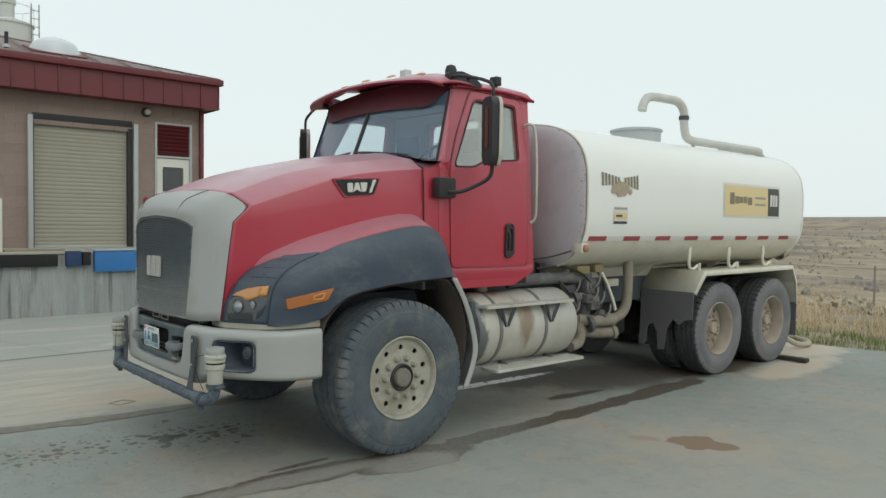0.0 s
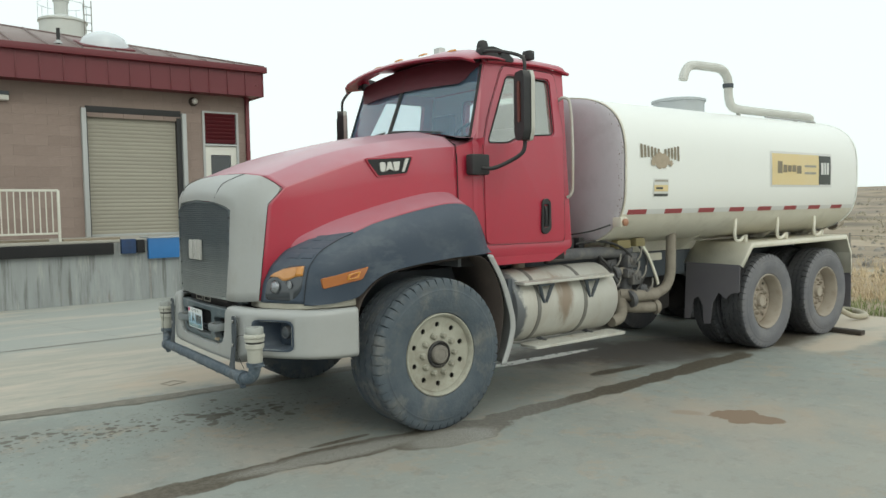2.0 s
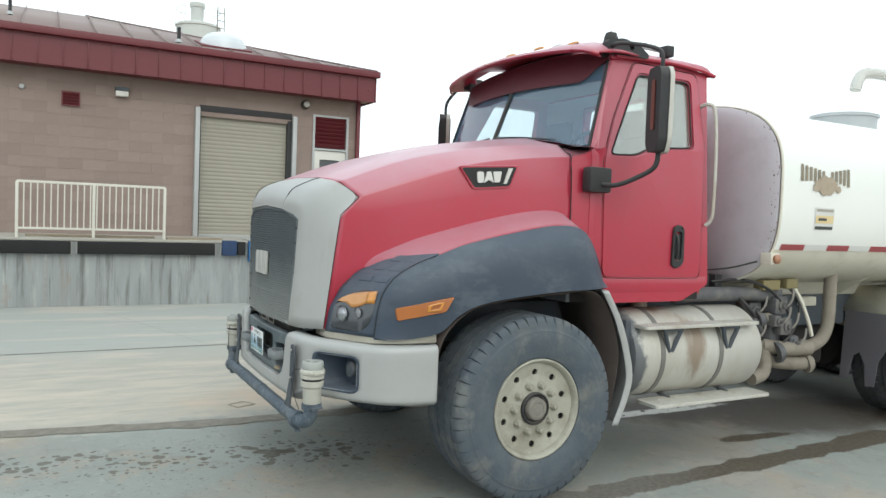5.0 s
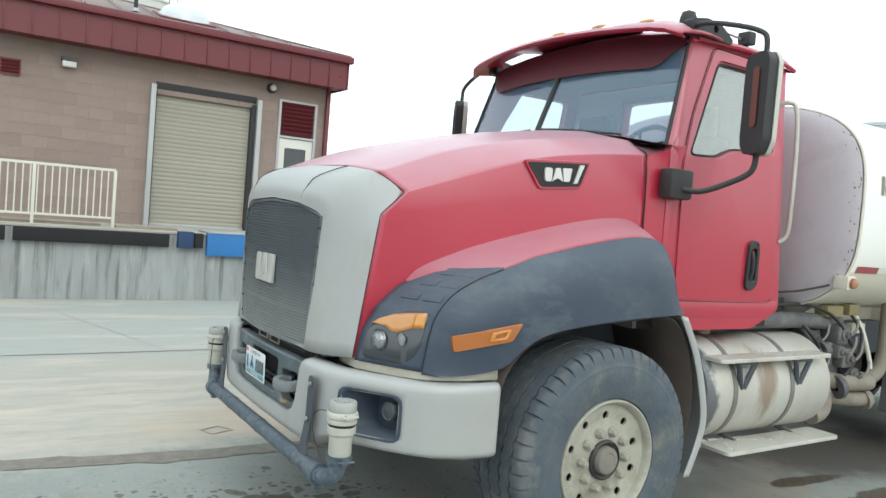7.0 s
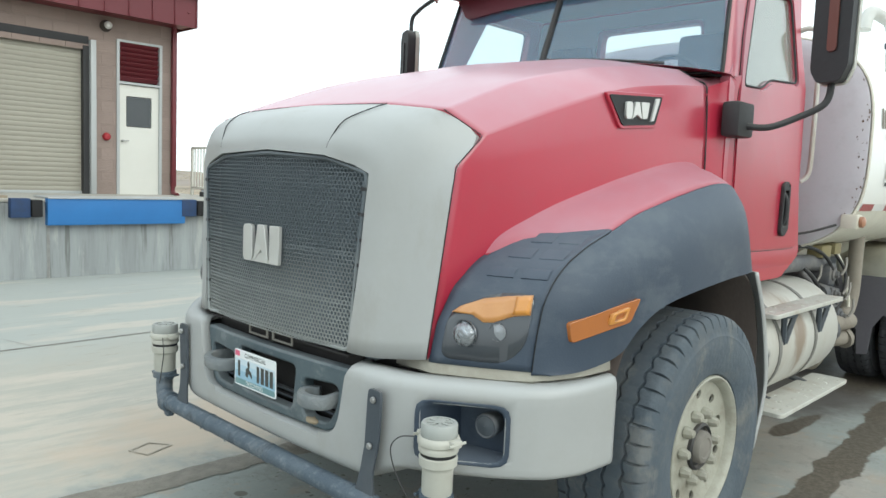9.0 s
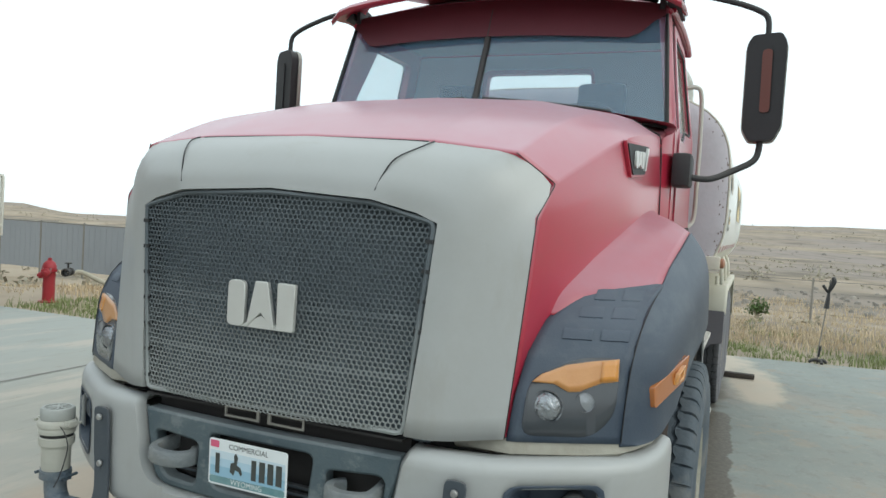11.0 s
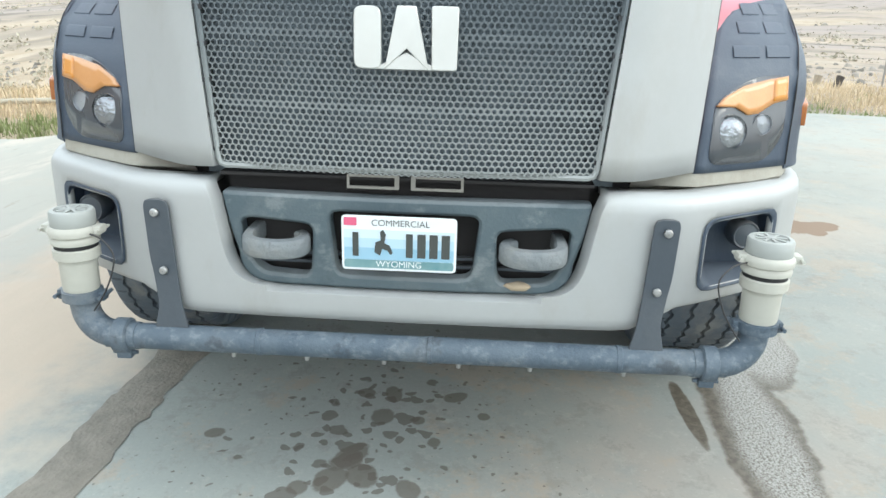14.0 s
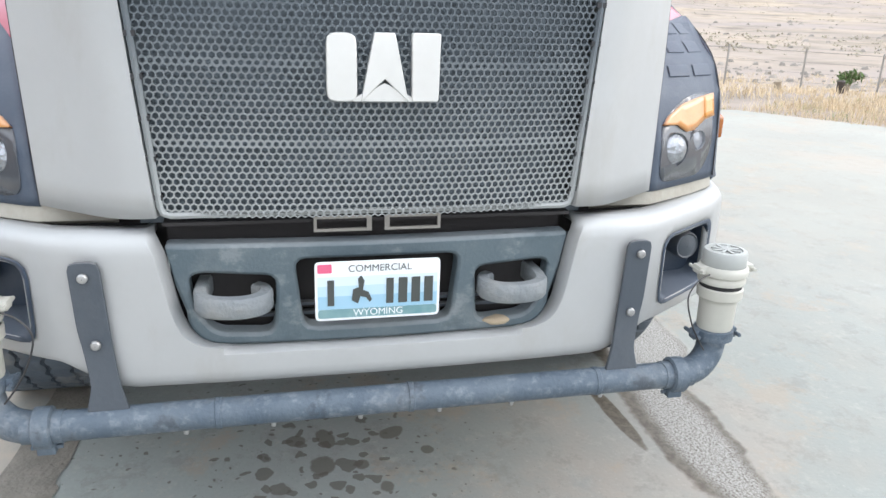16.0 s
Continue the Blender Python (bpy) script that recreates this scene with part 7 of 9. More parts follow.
        rows[1].append((lerp(1.79, glass_x(y, 0), 0.5), y, lerp(zh, glass_z(y, 0), 0.5) - 0.016))
        rows[2].append((glass_x(y, 0) + 0.02, y, glass_z(y, 0) - 0.012))
    skin(b, rows)
    part("cowl", b, RED, cab, "", 40, solid=0.008)
    # windscreen in two panes
    for s in (-1, 1):
        b = bmesh.new()
        rows = []
        for j in range(9):
            t = j / 8
            rows.append([(glass_x(y, t), y, glass_z(y, t)) for y in [s * lerp(0.018, lerp(0.985, 0.925, t), k / 12) for k in range(13)]])
        skin(b, rows)
        g = part("windscreen_pane", b, WINDSHIELD, cab, "tinted windscreen pane with painted blue sky haze", 60)
        g.visible_shadow = False
    b = bmesh.new()
    loop = [(glass_x(y, 0) - 0.004, y, glass_z(y, 0)) for y in [-0.985 + 1.97 * k / 16 for k in range(17)]]
    loop += [(glass_x(lerp(0.985, 0.925, t), t) - 0.004, lerp(0.985, 0.925, t), glass_z(0.93, t)) for t in (0.2, 0.4, 0.6, 0.8)]
    loop += [(glass_x(y, 1) - 0.004, y, glass_z(y, 1)) for y in [0.925 - 1.85 * k / 16 for k in range(17)]]
    loop += [(glass_x(lerp(0.985, 0.925, t), t) - 0.004, -lerp(0.985, 0.925, t), glass_z(0.93, t)) for t in (0.8, 0.6, 0.4, 0.2)]
    tube(b, loop + [loop[0]], 0.012, 6, 1, False)
    part("windscreen_rubber", b, GASKET, cab)
    b = bmesh.new()
    tube(b, [(glass_x(0, t) - 0.004, 0, glass_z(0, t)) for t in (0, 0.5, 1)], 0.018, 8, 1)
    part("centre_post", b, BLACK, cab)
    # dark maroon band in front of the head of the glass
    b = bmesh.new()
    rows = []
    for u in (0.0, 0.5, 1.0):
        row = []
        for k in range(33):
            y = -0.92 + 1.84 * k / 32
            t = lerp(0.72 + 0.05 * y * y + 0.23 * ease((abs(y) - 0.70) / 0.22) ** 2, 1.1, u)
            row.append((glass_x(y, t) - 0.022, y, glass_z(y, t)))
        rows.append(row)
    skin(b, rows)
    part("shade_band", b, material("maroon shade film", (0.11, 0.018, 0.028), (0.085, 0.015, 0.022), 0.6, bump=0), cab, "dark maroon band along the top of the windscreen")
    # A-pillars
    def pillar():
        b = bmesh.new()
        rows = []
        for j in range(9):
            t = j / 8
            yi = lerp(0.988, 0.928, t)
            xi, zi = glass_x(yi, t), glass_z(yi, t)
            xo = lerp(2.02, 2.16, t)
            rows.append([(xi - 0.004, -yi, zi), (xi + 0.012, -yi - 0.018, zi), (lerp(xi, xo, 0.5), side_y(zi) - 0.006, zi), (xo, side_y(zi) - 0.004, zi)])
        skin(b, rows)
        return b
    both("pillar", pillar, RED, cab, "red windscreen pillar", 40)
    # cowl
    b = bmesh.new()
    rows = [[(1.795 + 0.0 * y, y, 2.30 - 0.10 * y * y) for y in [-1.03 + 2.06 * k / 16 for k in range(17)]],
            [(max(1.80, glass_x(y, 0) - 0.02), y, 2.262 - 0.06 * y * y) for y in [-1.03 + 2.06 * k / 16 for k in range(17)]],
            [(glass_x(y, 0) + 0.05, y, 2.24 - 0.06 * y * y) for y in [-1.03 + 2.06 * k / 16 for k in range(17)]]]
    skin(b, rows)
    part("cowl", b, RED, cab, "", 40)
    def cowl_side():
        b = bmesh.new()
        skin(b, [[(1.80, -0.99, 1.42), (1.80, -0.985, 2.125)], [(1.90, -1.025, 1.38), (1.90, -1.02, 2.16)], [(2.05, -1.034, 1.33), (2.05, -1.034, 2.21)]])
        return b
    both("cowl_side", cowl_side, RED, cab, "", 40)
    b = bmesh.new()
    tube(b, [(1.803, -0.993, 1.42), (1.803, -0.996, 1.65), (1.803, -0.989, 1.92), (1.803, -0.975, 2.12), (1.80, -0.925, 2.158), (1.80, -0.84, 2.212)], 0.0045, 6, 4)
    part("hood_joint", b, GASKET, cab)
    for s in (-1, 1):
        b = bmesh.new()
        y0 = s * 0.55
        tube(b, [(glass_x(y0, 0.0) - 0.03, y0, glass_z(y0, 0.0)), (glass_x(y0 - s * 0.2, 0.04) - 0.03, y0 - s * 0.25, glass_z(0.2, 0.05)), (glass_x(0.05, 0.07) - 0.025, s * 0.06, glass_z(0, 0.085))], 0.008, 6, 4)
        tube(b, [(glass_x(0.7, 0.05) - 0.022, s * 0.72, glass_z(0.7, 0.055)), (glass_x(0.4, 0.06) - 0.022, s * 0.4, glass_z(0.4, 0.075)), (glass_x(0.06, 0.08) - 0.022, s * 0.05, glass_z(0, 0.10))], 0.007, 6, 4)
        part("wiper", b, BLACK, cab, "black wiper arm")

    # inside
    for y in (-0.48, 0.48):
        b = bmesh.new()
        box(b, 2.35, 2.82, y - 0.24, y + 0.24, 1.62, 1.78, 0.05)
        box(b, 2.72, 2.86, y - 0.24, y + 0.24, 1.70, 2.36, 0.05)
        box(b, 2.74, 2.84, y - 0.15, y + 0.15, 2.36, 2.58, 0.04)
        box(b, 2.42, 2.78, y - 0.18, y + 0.18, 1.24, 1.64, 0.02)
        part("seat", b, SEAT, cab, "dark cloth seat with headrest")
    b = bmesh.new()
    skin(b, [[(1.86, -0.96, 2.20), (1.86, 0.96, 2.20)], [(2.0, -0.96, 2.24), (2.0, 0.96, 2.24)], [(2.16, -0.96, 2.20), (2.16, 0.96, 2.20)], [(2.22, -0.96, 2.0), (2.22, 0.96, 2.0)], [(2.12, -0.96, 1.6), (2.12, 0.96, 1.6)]])
    part("dashboard", b, TRIMIN, cab)
    b = bmesh.new()
    m = pose(2.28, -0.48, 2.19, 0, -62, 0)
    ring = [m @ Vector((0.225 * math.cos(a), 0.225 * math.sin(a), 0)) for a in [2 * math.pi * k / 32 for k in range(33)]]
    tube(b, ring, 0.016, 8, 1, False)
    for a in (0.5, 2.6, 4.7):
        cyl(b, m @ Vector((0, 0, -0.02)), m @ Vector((0.22 * math.cos(a), 0.22 * math.sin(a), 0)), 0.014, 6)
    part("steering_wheel", b, BLACK, cab, "black steering wheel")

    # mirrors
    def turn(b, far):
        for v in b.verts:
            v.co.x += (v.co.y + 1.415) * (-0.55 if far else 0.35)
        return b

    def mirror_body(far):
        o = rounded([(-1.505, 2.225), (-1.472, 2.155), (-1.362, 2.155), (-1.327, 2.215), (-1.325, 2.635), (-1.35, 2.678), (-1.48, 2.678), (-1.507, 2.63)], 0.02, 3)
        return turn(plate(o, [], lambda u, v, w: (2.075 + w, u, v), 0.115), far)

    def mirror_front(far):
        o = rounded([(-1.448, 2.29), (-1.402, 2.29), (-1.398, 2.60), (-1.444, 2.60)], 0.02, 3)
        return turn(plate(o, [], lambda u, v, w: (2.066 + w, u, v), 0.012), far)

    def mirror_back(far):
        o = rounded([(-1.512, 2.225), (-1.476, 2.150), (-1.358, 2.150), (-1.321, 2.215), (-1.319, 2.635), (-1.346, 2.684), (-1.484, 2.684), (-1.514, 2.63)], 0.02, 3)
        return turn(plate(o, [], lambda u, v, w: (2.150 + w, u, v), 0.036), far)

    def mirror_glass(far):
        o = rounded([(-1.485, 2.20), (-1.345, 2.20), (-1.345, 2.64), (-1.485, 2.64)], 0.03, 3)
        return turn(plate(o, [], lambda u, v, w: (2.188 + w, u, v), 0.008), far)

    def arm():
        b = bmesh.new()
        tube(b, [(1.95, -1.10, 1.955), (2.0, -1.20, 1.95), (2.08, -1.30, 2.0), (2.12, -1.385, 2.05), (2.135, -1.412, 2.10), (2.138, -1.415, 2.18)], 0.016, 10, 6)
        return b

    def arm_top():
        b = bmesh.new()
        tube(b, [(2.10, -0.94, 2.88), (2.10, -1.05, 2.895), (2.12, -1.25, 2.85), (2.135, -1.38, 2.80), (2.138, -1.415, 2.75), (2.138, -1.415, 2.64)], 0.014, 10, 6)
        return b

    def mount():
        b = bmesh.new()
        box(b, 1.855, 2.035, -1.12, -1.03, 1.90, 2.065, 0.02)
        return b

    def top_mount():
        b = bmesh.new()
        b.free()
        return plate(rounded([(2.06, 2.93), (2.20, 2.955), (2.34, 2.93), (2.43, 2.87), (2.42, 2.845), (2.07, 2.85)], 0.02, 3), [circle(2.27, 2.905, 0.022, 12)], lambda u, v, w: (u, -0.985 + w, v), 0.06)
    for i in (0, 1):
        f = flip if i else (lambda q: q)
        o = part("mirror", f(mirror_body(i)), BLACK, TRUCK, "tall black door mirror with rounded ends", 50, bevel=0.016)
        part("mirror_lamp", f(mirror_front(i)), BLACK if i else AMBERDK, o, "dark front panel" if i else "dull red-brown lamp panel")
        part("mirror_rim", f(mirror_back(i)), ALU, o, "pale metal mirror rim", 50, bevel=0.008)
        part("mirror_glass", f(mirror_glass(i)), CHROME, o)
        part("lower_arm", f(arm()), BLACK, o, "black tubular arm")
        part("upper_arm", f(arm_top()), BLACK, o, "black tubular arm")
        part("arm_mount", f(mount()), BLACK, o, "black moulded mount")
        part("top_mount", f(top_mount()), BLACK, o)
    # grab rails
    def grab():
        b = bmesh.new()
        tube(b, [(2.965, -0.965, 2.575), (2.985, -1.02, 2.59), (3.015, -1.055, 2.545), (3.035, -1.065, 2.30), (3.04, -1.065, 1.95), (3.035, -1.06, 1.77), (3.01, -1.025, 1.715)], 0.014, 10, 6)
        return b
    both("grab_rail", grab, ALU, TRUCK, "pale metal grab rail")
    # roof things
    b = bmesh.new()
    lathe(b, [(0.060, 0), (0.060, 0.03), (0.05, 0.035), (0.05, 0.08), (0.038, 0.115), (0.001, 0.13)], pose(2.24, -0.80, 2.915), 20)
    part("beacon", b, BLACK, TRUCK, "dark roof beacon")
    b = bmesh.new()
    box(b, 2.72, 2.80, 0.44, 0.54, 2.98, 3.26, 0.012)
    part("roof_box", b, SILOWHT, TRUCK, "small white roof unit")
    b = bmesh.new()
    cyl(b, (2.68, -0.88, 2.86), (2.68, -0.88, 2.92), 0.012, 8)
    box(b, 2.645, 2.715, -0.935, -0.85, 2.905, 2.985, 0.012)
    part("work_lamp", b, BLACK, TRUCK, "small black work lamp on the cab roof")
    b = bmesh.new()
    tube(b, [(2.18, -0.90, 2.90), (2.40, -0.89, 2.94), (2.66, -0.88, 2.94)], 0.007, 6, 4)
    part("lamp_rod", b, STEEL, TRUCK)

    # badge in the hood's side
    def scoop():
        o = rounded([(0.975, 2.018), (1.39, 2.045), (1.335, 1.90), (1.075, 1.878)], 0.02, 3)
        return plate(o, [], lambda u, v, w: (u, flank_y(u, v) - 0.018 + w, v), 0.015)

    def scoop_in():
        o = rounded([(0.992, 2.006), (1.372, 2.032), (1.325, 1.912), (1.085, 1.890)], 0.015, 3)
        return plate(o, [], lambda u, v, w: (u, flank_y(u, v) - 0.022 + w, v), 0.004)

    def mark():
        b = bmesh.new()
        for poly in (rounded([(1.090, 1.987), (1.138, 1.990), (1.138, 1.921), (1.096, 1.919)], 0.016, 3), [(1.160, 1.991), (1.186, 1.993), (1.210, 1.926), (1.174, 1.942), (1.140, 1.921)], rounded([(1.202, 1.994), (1.262, 1.998), (1.250, 1.930), (1.214, 1.927)], 0.006, 2), [(1.312, 2.02), (1.340, 2.022), (1.300, 1.925), (1.278, 1.922)]):
            q = plate([Vector(p) for p in poly], [], lambda u, v, w: (u, flank_y(u, v) - 0.030 + w, v), 0.009)
            tmp = bpy.data.meshes.new("tmp")
            q.to_mesh(tmp)
            q.free()
            b.from_mesh(tmp)
            bpy.data.meshes.remove(tmp)
        return b
    sc = both("hood_scoop", scoop, RED, TRUCK, "small black inset badge panel in the red hood side", bevel=0.004)
    for i, o in enumerate(sc):
        f = flip if i else (lambda q: q)
        part("inset", f(scoop_in()), GASKET, o)
        part("badge", f(mark()), CHROME, o, "bright badge of plain shapes")


# ---- tank ----
TX0, TX1, TZ, TA, TB, TN = 3.55, 8.06, 1.962, 1.24, 0.735, 3.4


def hoop(a, sx=1.0):
    """A point of the tank's section at the angle a."""
    c, s = math.cos(a), math.sin(a)
    k = (abs(c) ** TN + abs(s) ** TN) ** (-1 / TN)
    return Vector((0, TA * sx * k * c, TB * sx * k * s))


def tank_y(z):
    return TA * (1 - min(1, abs((z - TZ) / TB)) ** TN) ** (1 / TN)


def build_tank():
    t = new("tank")
    t.parent = TRUCK
    t["label"] = "long white water tank of rounded section"
    n = 96
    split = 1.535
    angs = [2 * math.pi * k / n for k in range(n)]

    def shell(keep):
        b = bmesh.new()
        xs = [TX0, TX0 + 0.02] + [lerp(TX0 + 0.1, TX1 - 0.1, i / 10) for i in range(11)] + [TX1 - 0.02, TX1]
        rows = []
        for x in xs:
            s = 0.994 if x in (TX0, TX1) else 1.0
            rows.append([Vector((x, 0, TZ)) + hoop(a, s) for a in angs])
        vs = [[b.verts.new(p) for p in r] for r in rows]
        for r0, r1 in zip(vs, vs[1:]):
            for k in range(n):
                f = (r0[k], r0[(k + 1) % n], r1[(k + 1) % n], r1[k])
                mid = sum(v.co.z for v in f) / 4
                if keep(mid):
                    b.faces.new(f)
        bmesh.ops.delete(b, geom=[v for v in b.verts if not v.link_faces], context="VERTS")
        return b
    part("shell", shell(lambda z: z >= split), WHITE, t, "glossy white tank paint", 30)
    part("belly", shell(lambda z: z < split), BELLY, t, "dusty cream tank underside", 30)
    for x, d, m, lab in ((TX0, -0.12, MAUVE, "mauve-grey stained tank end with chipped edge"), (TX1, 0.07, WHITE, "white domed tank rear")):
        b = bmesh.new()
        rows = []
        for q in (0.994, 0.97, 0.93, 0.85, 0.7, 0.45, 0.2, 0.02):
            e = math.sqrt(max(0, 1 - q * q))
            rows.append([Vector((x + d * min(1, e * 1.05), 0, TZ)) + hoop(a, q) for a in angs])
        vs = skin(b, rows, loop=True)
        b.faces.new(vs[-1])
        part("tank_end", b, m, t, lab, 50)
        b = bmesh.new()
        pts = [Vector((x, 0, TZ)) + hoop(a, 1.0) for a in angs]
        tube(b, pts + [pts[0]], 0.010, 6, 1, False)
        part("end_seam", b, BELLY if x < 5 else WHITE, t)
    rnd = random.Random(9)
    chips = bmesh.new()
    for k in range(34):
        a = rnd.uniform(-0.9, 0.75) + math.pi
        if rnd.random() < 0.6:
            a = rnd.gauss(math.pi + 0.15, 0.3)
        q = 0.992 - abs(rnd.gauss(0, 0.03))
        c = hoop(a, q)
        e = math.sqrt(max(0, 1 - q * q))
        r = rnd.uniform(0.002, 0.0065)
        vs = []
        for j in range(7):
            w = 2 * math.pi * j / 7
            p = Vector((0, c.y + r * rnd.uniform(0.5, 1.3) * math.cos(w), c.z + 1.6 * r * rnd.uniform(0.5, 1.3) * math.sin(w)))
            vs.append(chips.verts.new((TX0 - 0.12 * min(1, e * 1.05) - 0.005, p.y, TZ + p.z)))
        chips.faces.new(vs)
    o = part("paint_chips", chips, material("rusty chipped steel", (0.19, 0.12, 0.085), (0.12, 0.09, 0.075), 0.9, bump=0.3), t, "rust chips round the edge")
    o["kind"] = "stuff"

    def decal(name, x0, x1, z0, z1, mat, off, label=""):
        b = bmesh.new()
        rows = []
        for j in range(7):
            z = lerp(z0, z1, j / 6)
            rows.append([(x, -tank_y(z) - off, z) for x in (x0, x1)])
        skin(b, rows)
        return part(name, b, mat, t, label, 60)

    decal("company_border", 6.00, 7.39, 1.81, 2.21, TAPEWHT, 0.003, "white sign border")
    decal("company_panel", 6.03, 7.07, 1.835, 2.185, YELLOW, 0.006, "faded yellow sign panel")
    decal("company_square", 7.07, 7.36, 1.84, 2.18, INK, 0.006, "dark square sign panel")
    for x0, x1, z0, z1, m in ((6.14, 6.24, 1.965, 2.10, FADEINK), (6.26, 6.34, 1.975, 2.06, FADEINK), (6.355, 6.44, 1.985, 2.055, FADEINK), (6.455, 6.54, 1.985, 2.06, FADEINK), (6.555, 6.66, 1.965, 2.055, FADEINK), (6.73, 7.0, 2.04, 2.065, GREYINK), (6.73, 7.0, 1.96, 1.985, GREYINK), (7.12, 7.18, 1.96, 2.10, TAPEWHT), (7.195, 7.24, 1.96, 2.10, TAPEWHT), (7.255, 7.31, 1.96, 2.10, TAPEWHT)):
        decal("sign_bar", x0, x1, z0, z1, m, 0.009)
    # maker's mark: two rows of slanting bars over a rubble heap
    for k in range(6):
        x = 3.755 + k * 0.05
        decal("mark_bar", x, x + 0.032, 2.085 - 0.004 * abs(k - 2), 2.205 - 0.008 * k, FADEINK, 0.005)
    for k in range(5):
        x = 4.11 + k * 0.05
        decal("mark_bar", x, x + 0.032, 2.085 - 0.01 * k + 0.012, 2.165 + 0.008 * k, FADEINK, 0.005)
    brown = material("brown decal ink", (0.44, 0.36, 0.27), (0.34, 0.28, 0.21), 0.6, bump=0, big=20)
    for k, (x, z, r) in enumerate(((3.98, 2.06, 0.06), (4.06, 2.09, 0.07), (4.14, 2.06, 0.06), (4.05, 2.03, 0.08), (3.93, 2.03, 0.04), (4.20, 2.03, 0.04))):
        bm = bmesh.new()
        o = blob(x, z, r * 0.95, r * 0.62, k * 3.1, 14, 0.5)
        bm.faces.new([bm.verts.new((p[0], -tank_y(p[1]) - 0.007 - 0.0006 * k, p[1])) for p in o])
        part("mark_rubble", bm, brown, t)
    decal("notice", 3.945, 4.175, 1.715, 1.885, TAPEWHT, 0.003, "small white and yellow notice")
    decal("notice_band", 3.955, 4.165, 1.765, 1.825, YELLOW, 0.006)
    decal("notice_bar", 3.96, 4.16, 1.855, 1.875, GREYINK, 0.006)
    decal("notice_bar", 3.955, 4.165, 1.718, 1.742, INK, 0.006)
    decal("notice_bar", 3.98, 4.08, 1.785, 1.805, INK, 0.009)
    # reflective tape
    x = 3.62
    k = 0
    while x < 7.95:
        decal("tape", x, x + 0.272, 1.552, 1.597, TAPERED if k % 2 == 0 else TAPEWHT, 0.004, "red reflective tape" if k % 2 == 0 else "white reflective tape")
        x += 0.275
        k += 1
    # manway and overflow pipe
    PIPEWHT = material("greyed white pipe paint", (0.62, 0.62, 0.585), (0.54, 0.535, 0.50), 0.5, bump=0.05, grime=0.3, grime_col=(0.42, 0.39, 0.33), big=5)
    b = bmesh.new()
    lathe(b, [(0.30, 2.56), (0.30, 2.855), (0.32, 2.86), (0.32, 2.885), (0.27, 2.90), (0.05, 2.91), (0.001, 2.91)], pose(5.93, -0.1, 0), 36)
    part("manway", b, material("grey-white hatch paint", (0.52, 0.55, 0.57), (0.46, 0.485, 0.50), 0.5, bump=0.03), t, "round white manway hatch")
    y = -0.70
    b = bmesh.new()
    tube(b, [(7.93, y, 2.60), (7.915, y, 2.70), (7.84, y, 2.735), (7.2, y, 2.735), (6.5, y, 2.735), (6.20, y, 2.74), (6.09, y, 2.775), (6.045, y, 2.86), (6.03, y, 2.98), (6.025, y, 3.05), (5.97, y, 3.125), (5.86, y, 3.17), (5.6, y, 3.17), (5.36, y, 3.16), (5.25, y, 3.125), (5.19, y, 3.05), (5.17, y, 2.985)], 0.050, 16, 5)
    op = part("overflow_pipe", b, PIPEWHT, t, "white curved overflow pipe on the tank top", 40)
    b = bmesh.new()
    lathe(b, [(0.053, -0.025), (0.06, -0.022), (0.06, 0.022), (0.053, 0.025)], pose(6.028, y, 2.99), 18)
    part("pipe_clamp", b, BRACKET, op)
    for x in (6.25, 7.55):
        b = bmesh.new()
        box(b, x - 0.015, x + 0.015, y - 0.02, y + 0.02, 2.50, 2.71)
        part("pipe_foot", b, PIPEWHT, op)
    b = bmesh.new()
    tube(b, [(6.6, y - 0.13, 2.655), (7.8, y - 0.13, 2.655)], 0.010, 6, 1)
    part("rod", b, STEEL, op)
    # saddle and subframe
    b = bmesh.new()
    box(b, 3.55, 8.0, -0.52, 0.52, 1.12, 1.30, 0.01)
    part("saddle", b, BELLY, t, "cream tank saddle")
    for x in (3.75, 5.2, 6.7, 7.8):
        for s in (-1, 1):
            b = plate([(0.45, 1.13), (0.62, 1.13), (1.08, 1.42), (1.02, 1.44), (0.55, 1.30), (0.45, 1.30)], [], lambda u, v, w: (x + w, s * u, v), 0.02)
            part("gusset", b, BELLY, t)
    # hose hooks along the side
    for x in (5.42, 6.28, 7.12):
        b = bmesh.new()
        tube(b, [(x + 0.10, -1.12, 1.47), (x + 0.03, -1.16, 1.40), (x, -1.17, 1.32), (x + 0.02, -1.17, 1.25), (x + 0.10, -1.17, 1.235), (x + 0.17, -1.17, 1.27)], 0.017, 8, 5)
        part("hose_hook", b, BELLY, t, "cream steel hose hook")
        b = bmesh.new()
        cyl(b, (x + 0.30, -1.12, 1.21), (x + 0.30, -1.12, 1.29), 0.02, 8)
        part("hook_stud", b, BELLY, t)
    # marker lamps on the front edge and the rear light cluster
    b = bmesh.new()
    box(b, 3.50, 3.60, -1.22, -1.12, 1.44, 1.53, 0.012)
    part("lamp_bracket", b, BELLY, t)
    b = bmesh.new()
    lathe(b, [(0.035, 0), (0.035, 0.02), (0.02, 0.03), (0.001, 0.032)], pose(3.55, -1.222, 1.485, 90), 14)
    part("corner_lamp", b, material("brown lamp lens", (0.40, 0.20, 0.12), None, 0.3, bump=0), t)
    b = bmesh.new()
    tube(b, [(3.50, -1.10, 1.46), (3.38, -0.95, 1.40), (3.25, -0.75, 1.36), (3.16, -0.55, 1.30)], 0.008, 6, 5)
    part("lamp_cable", b, BLACK, t, "thin black cable")
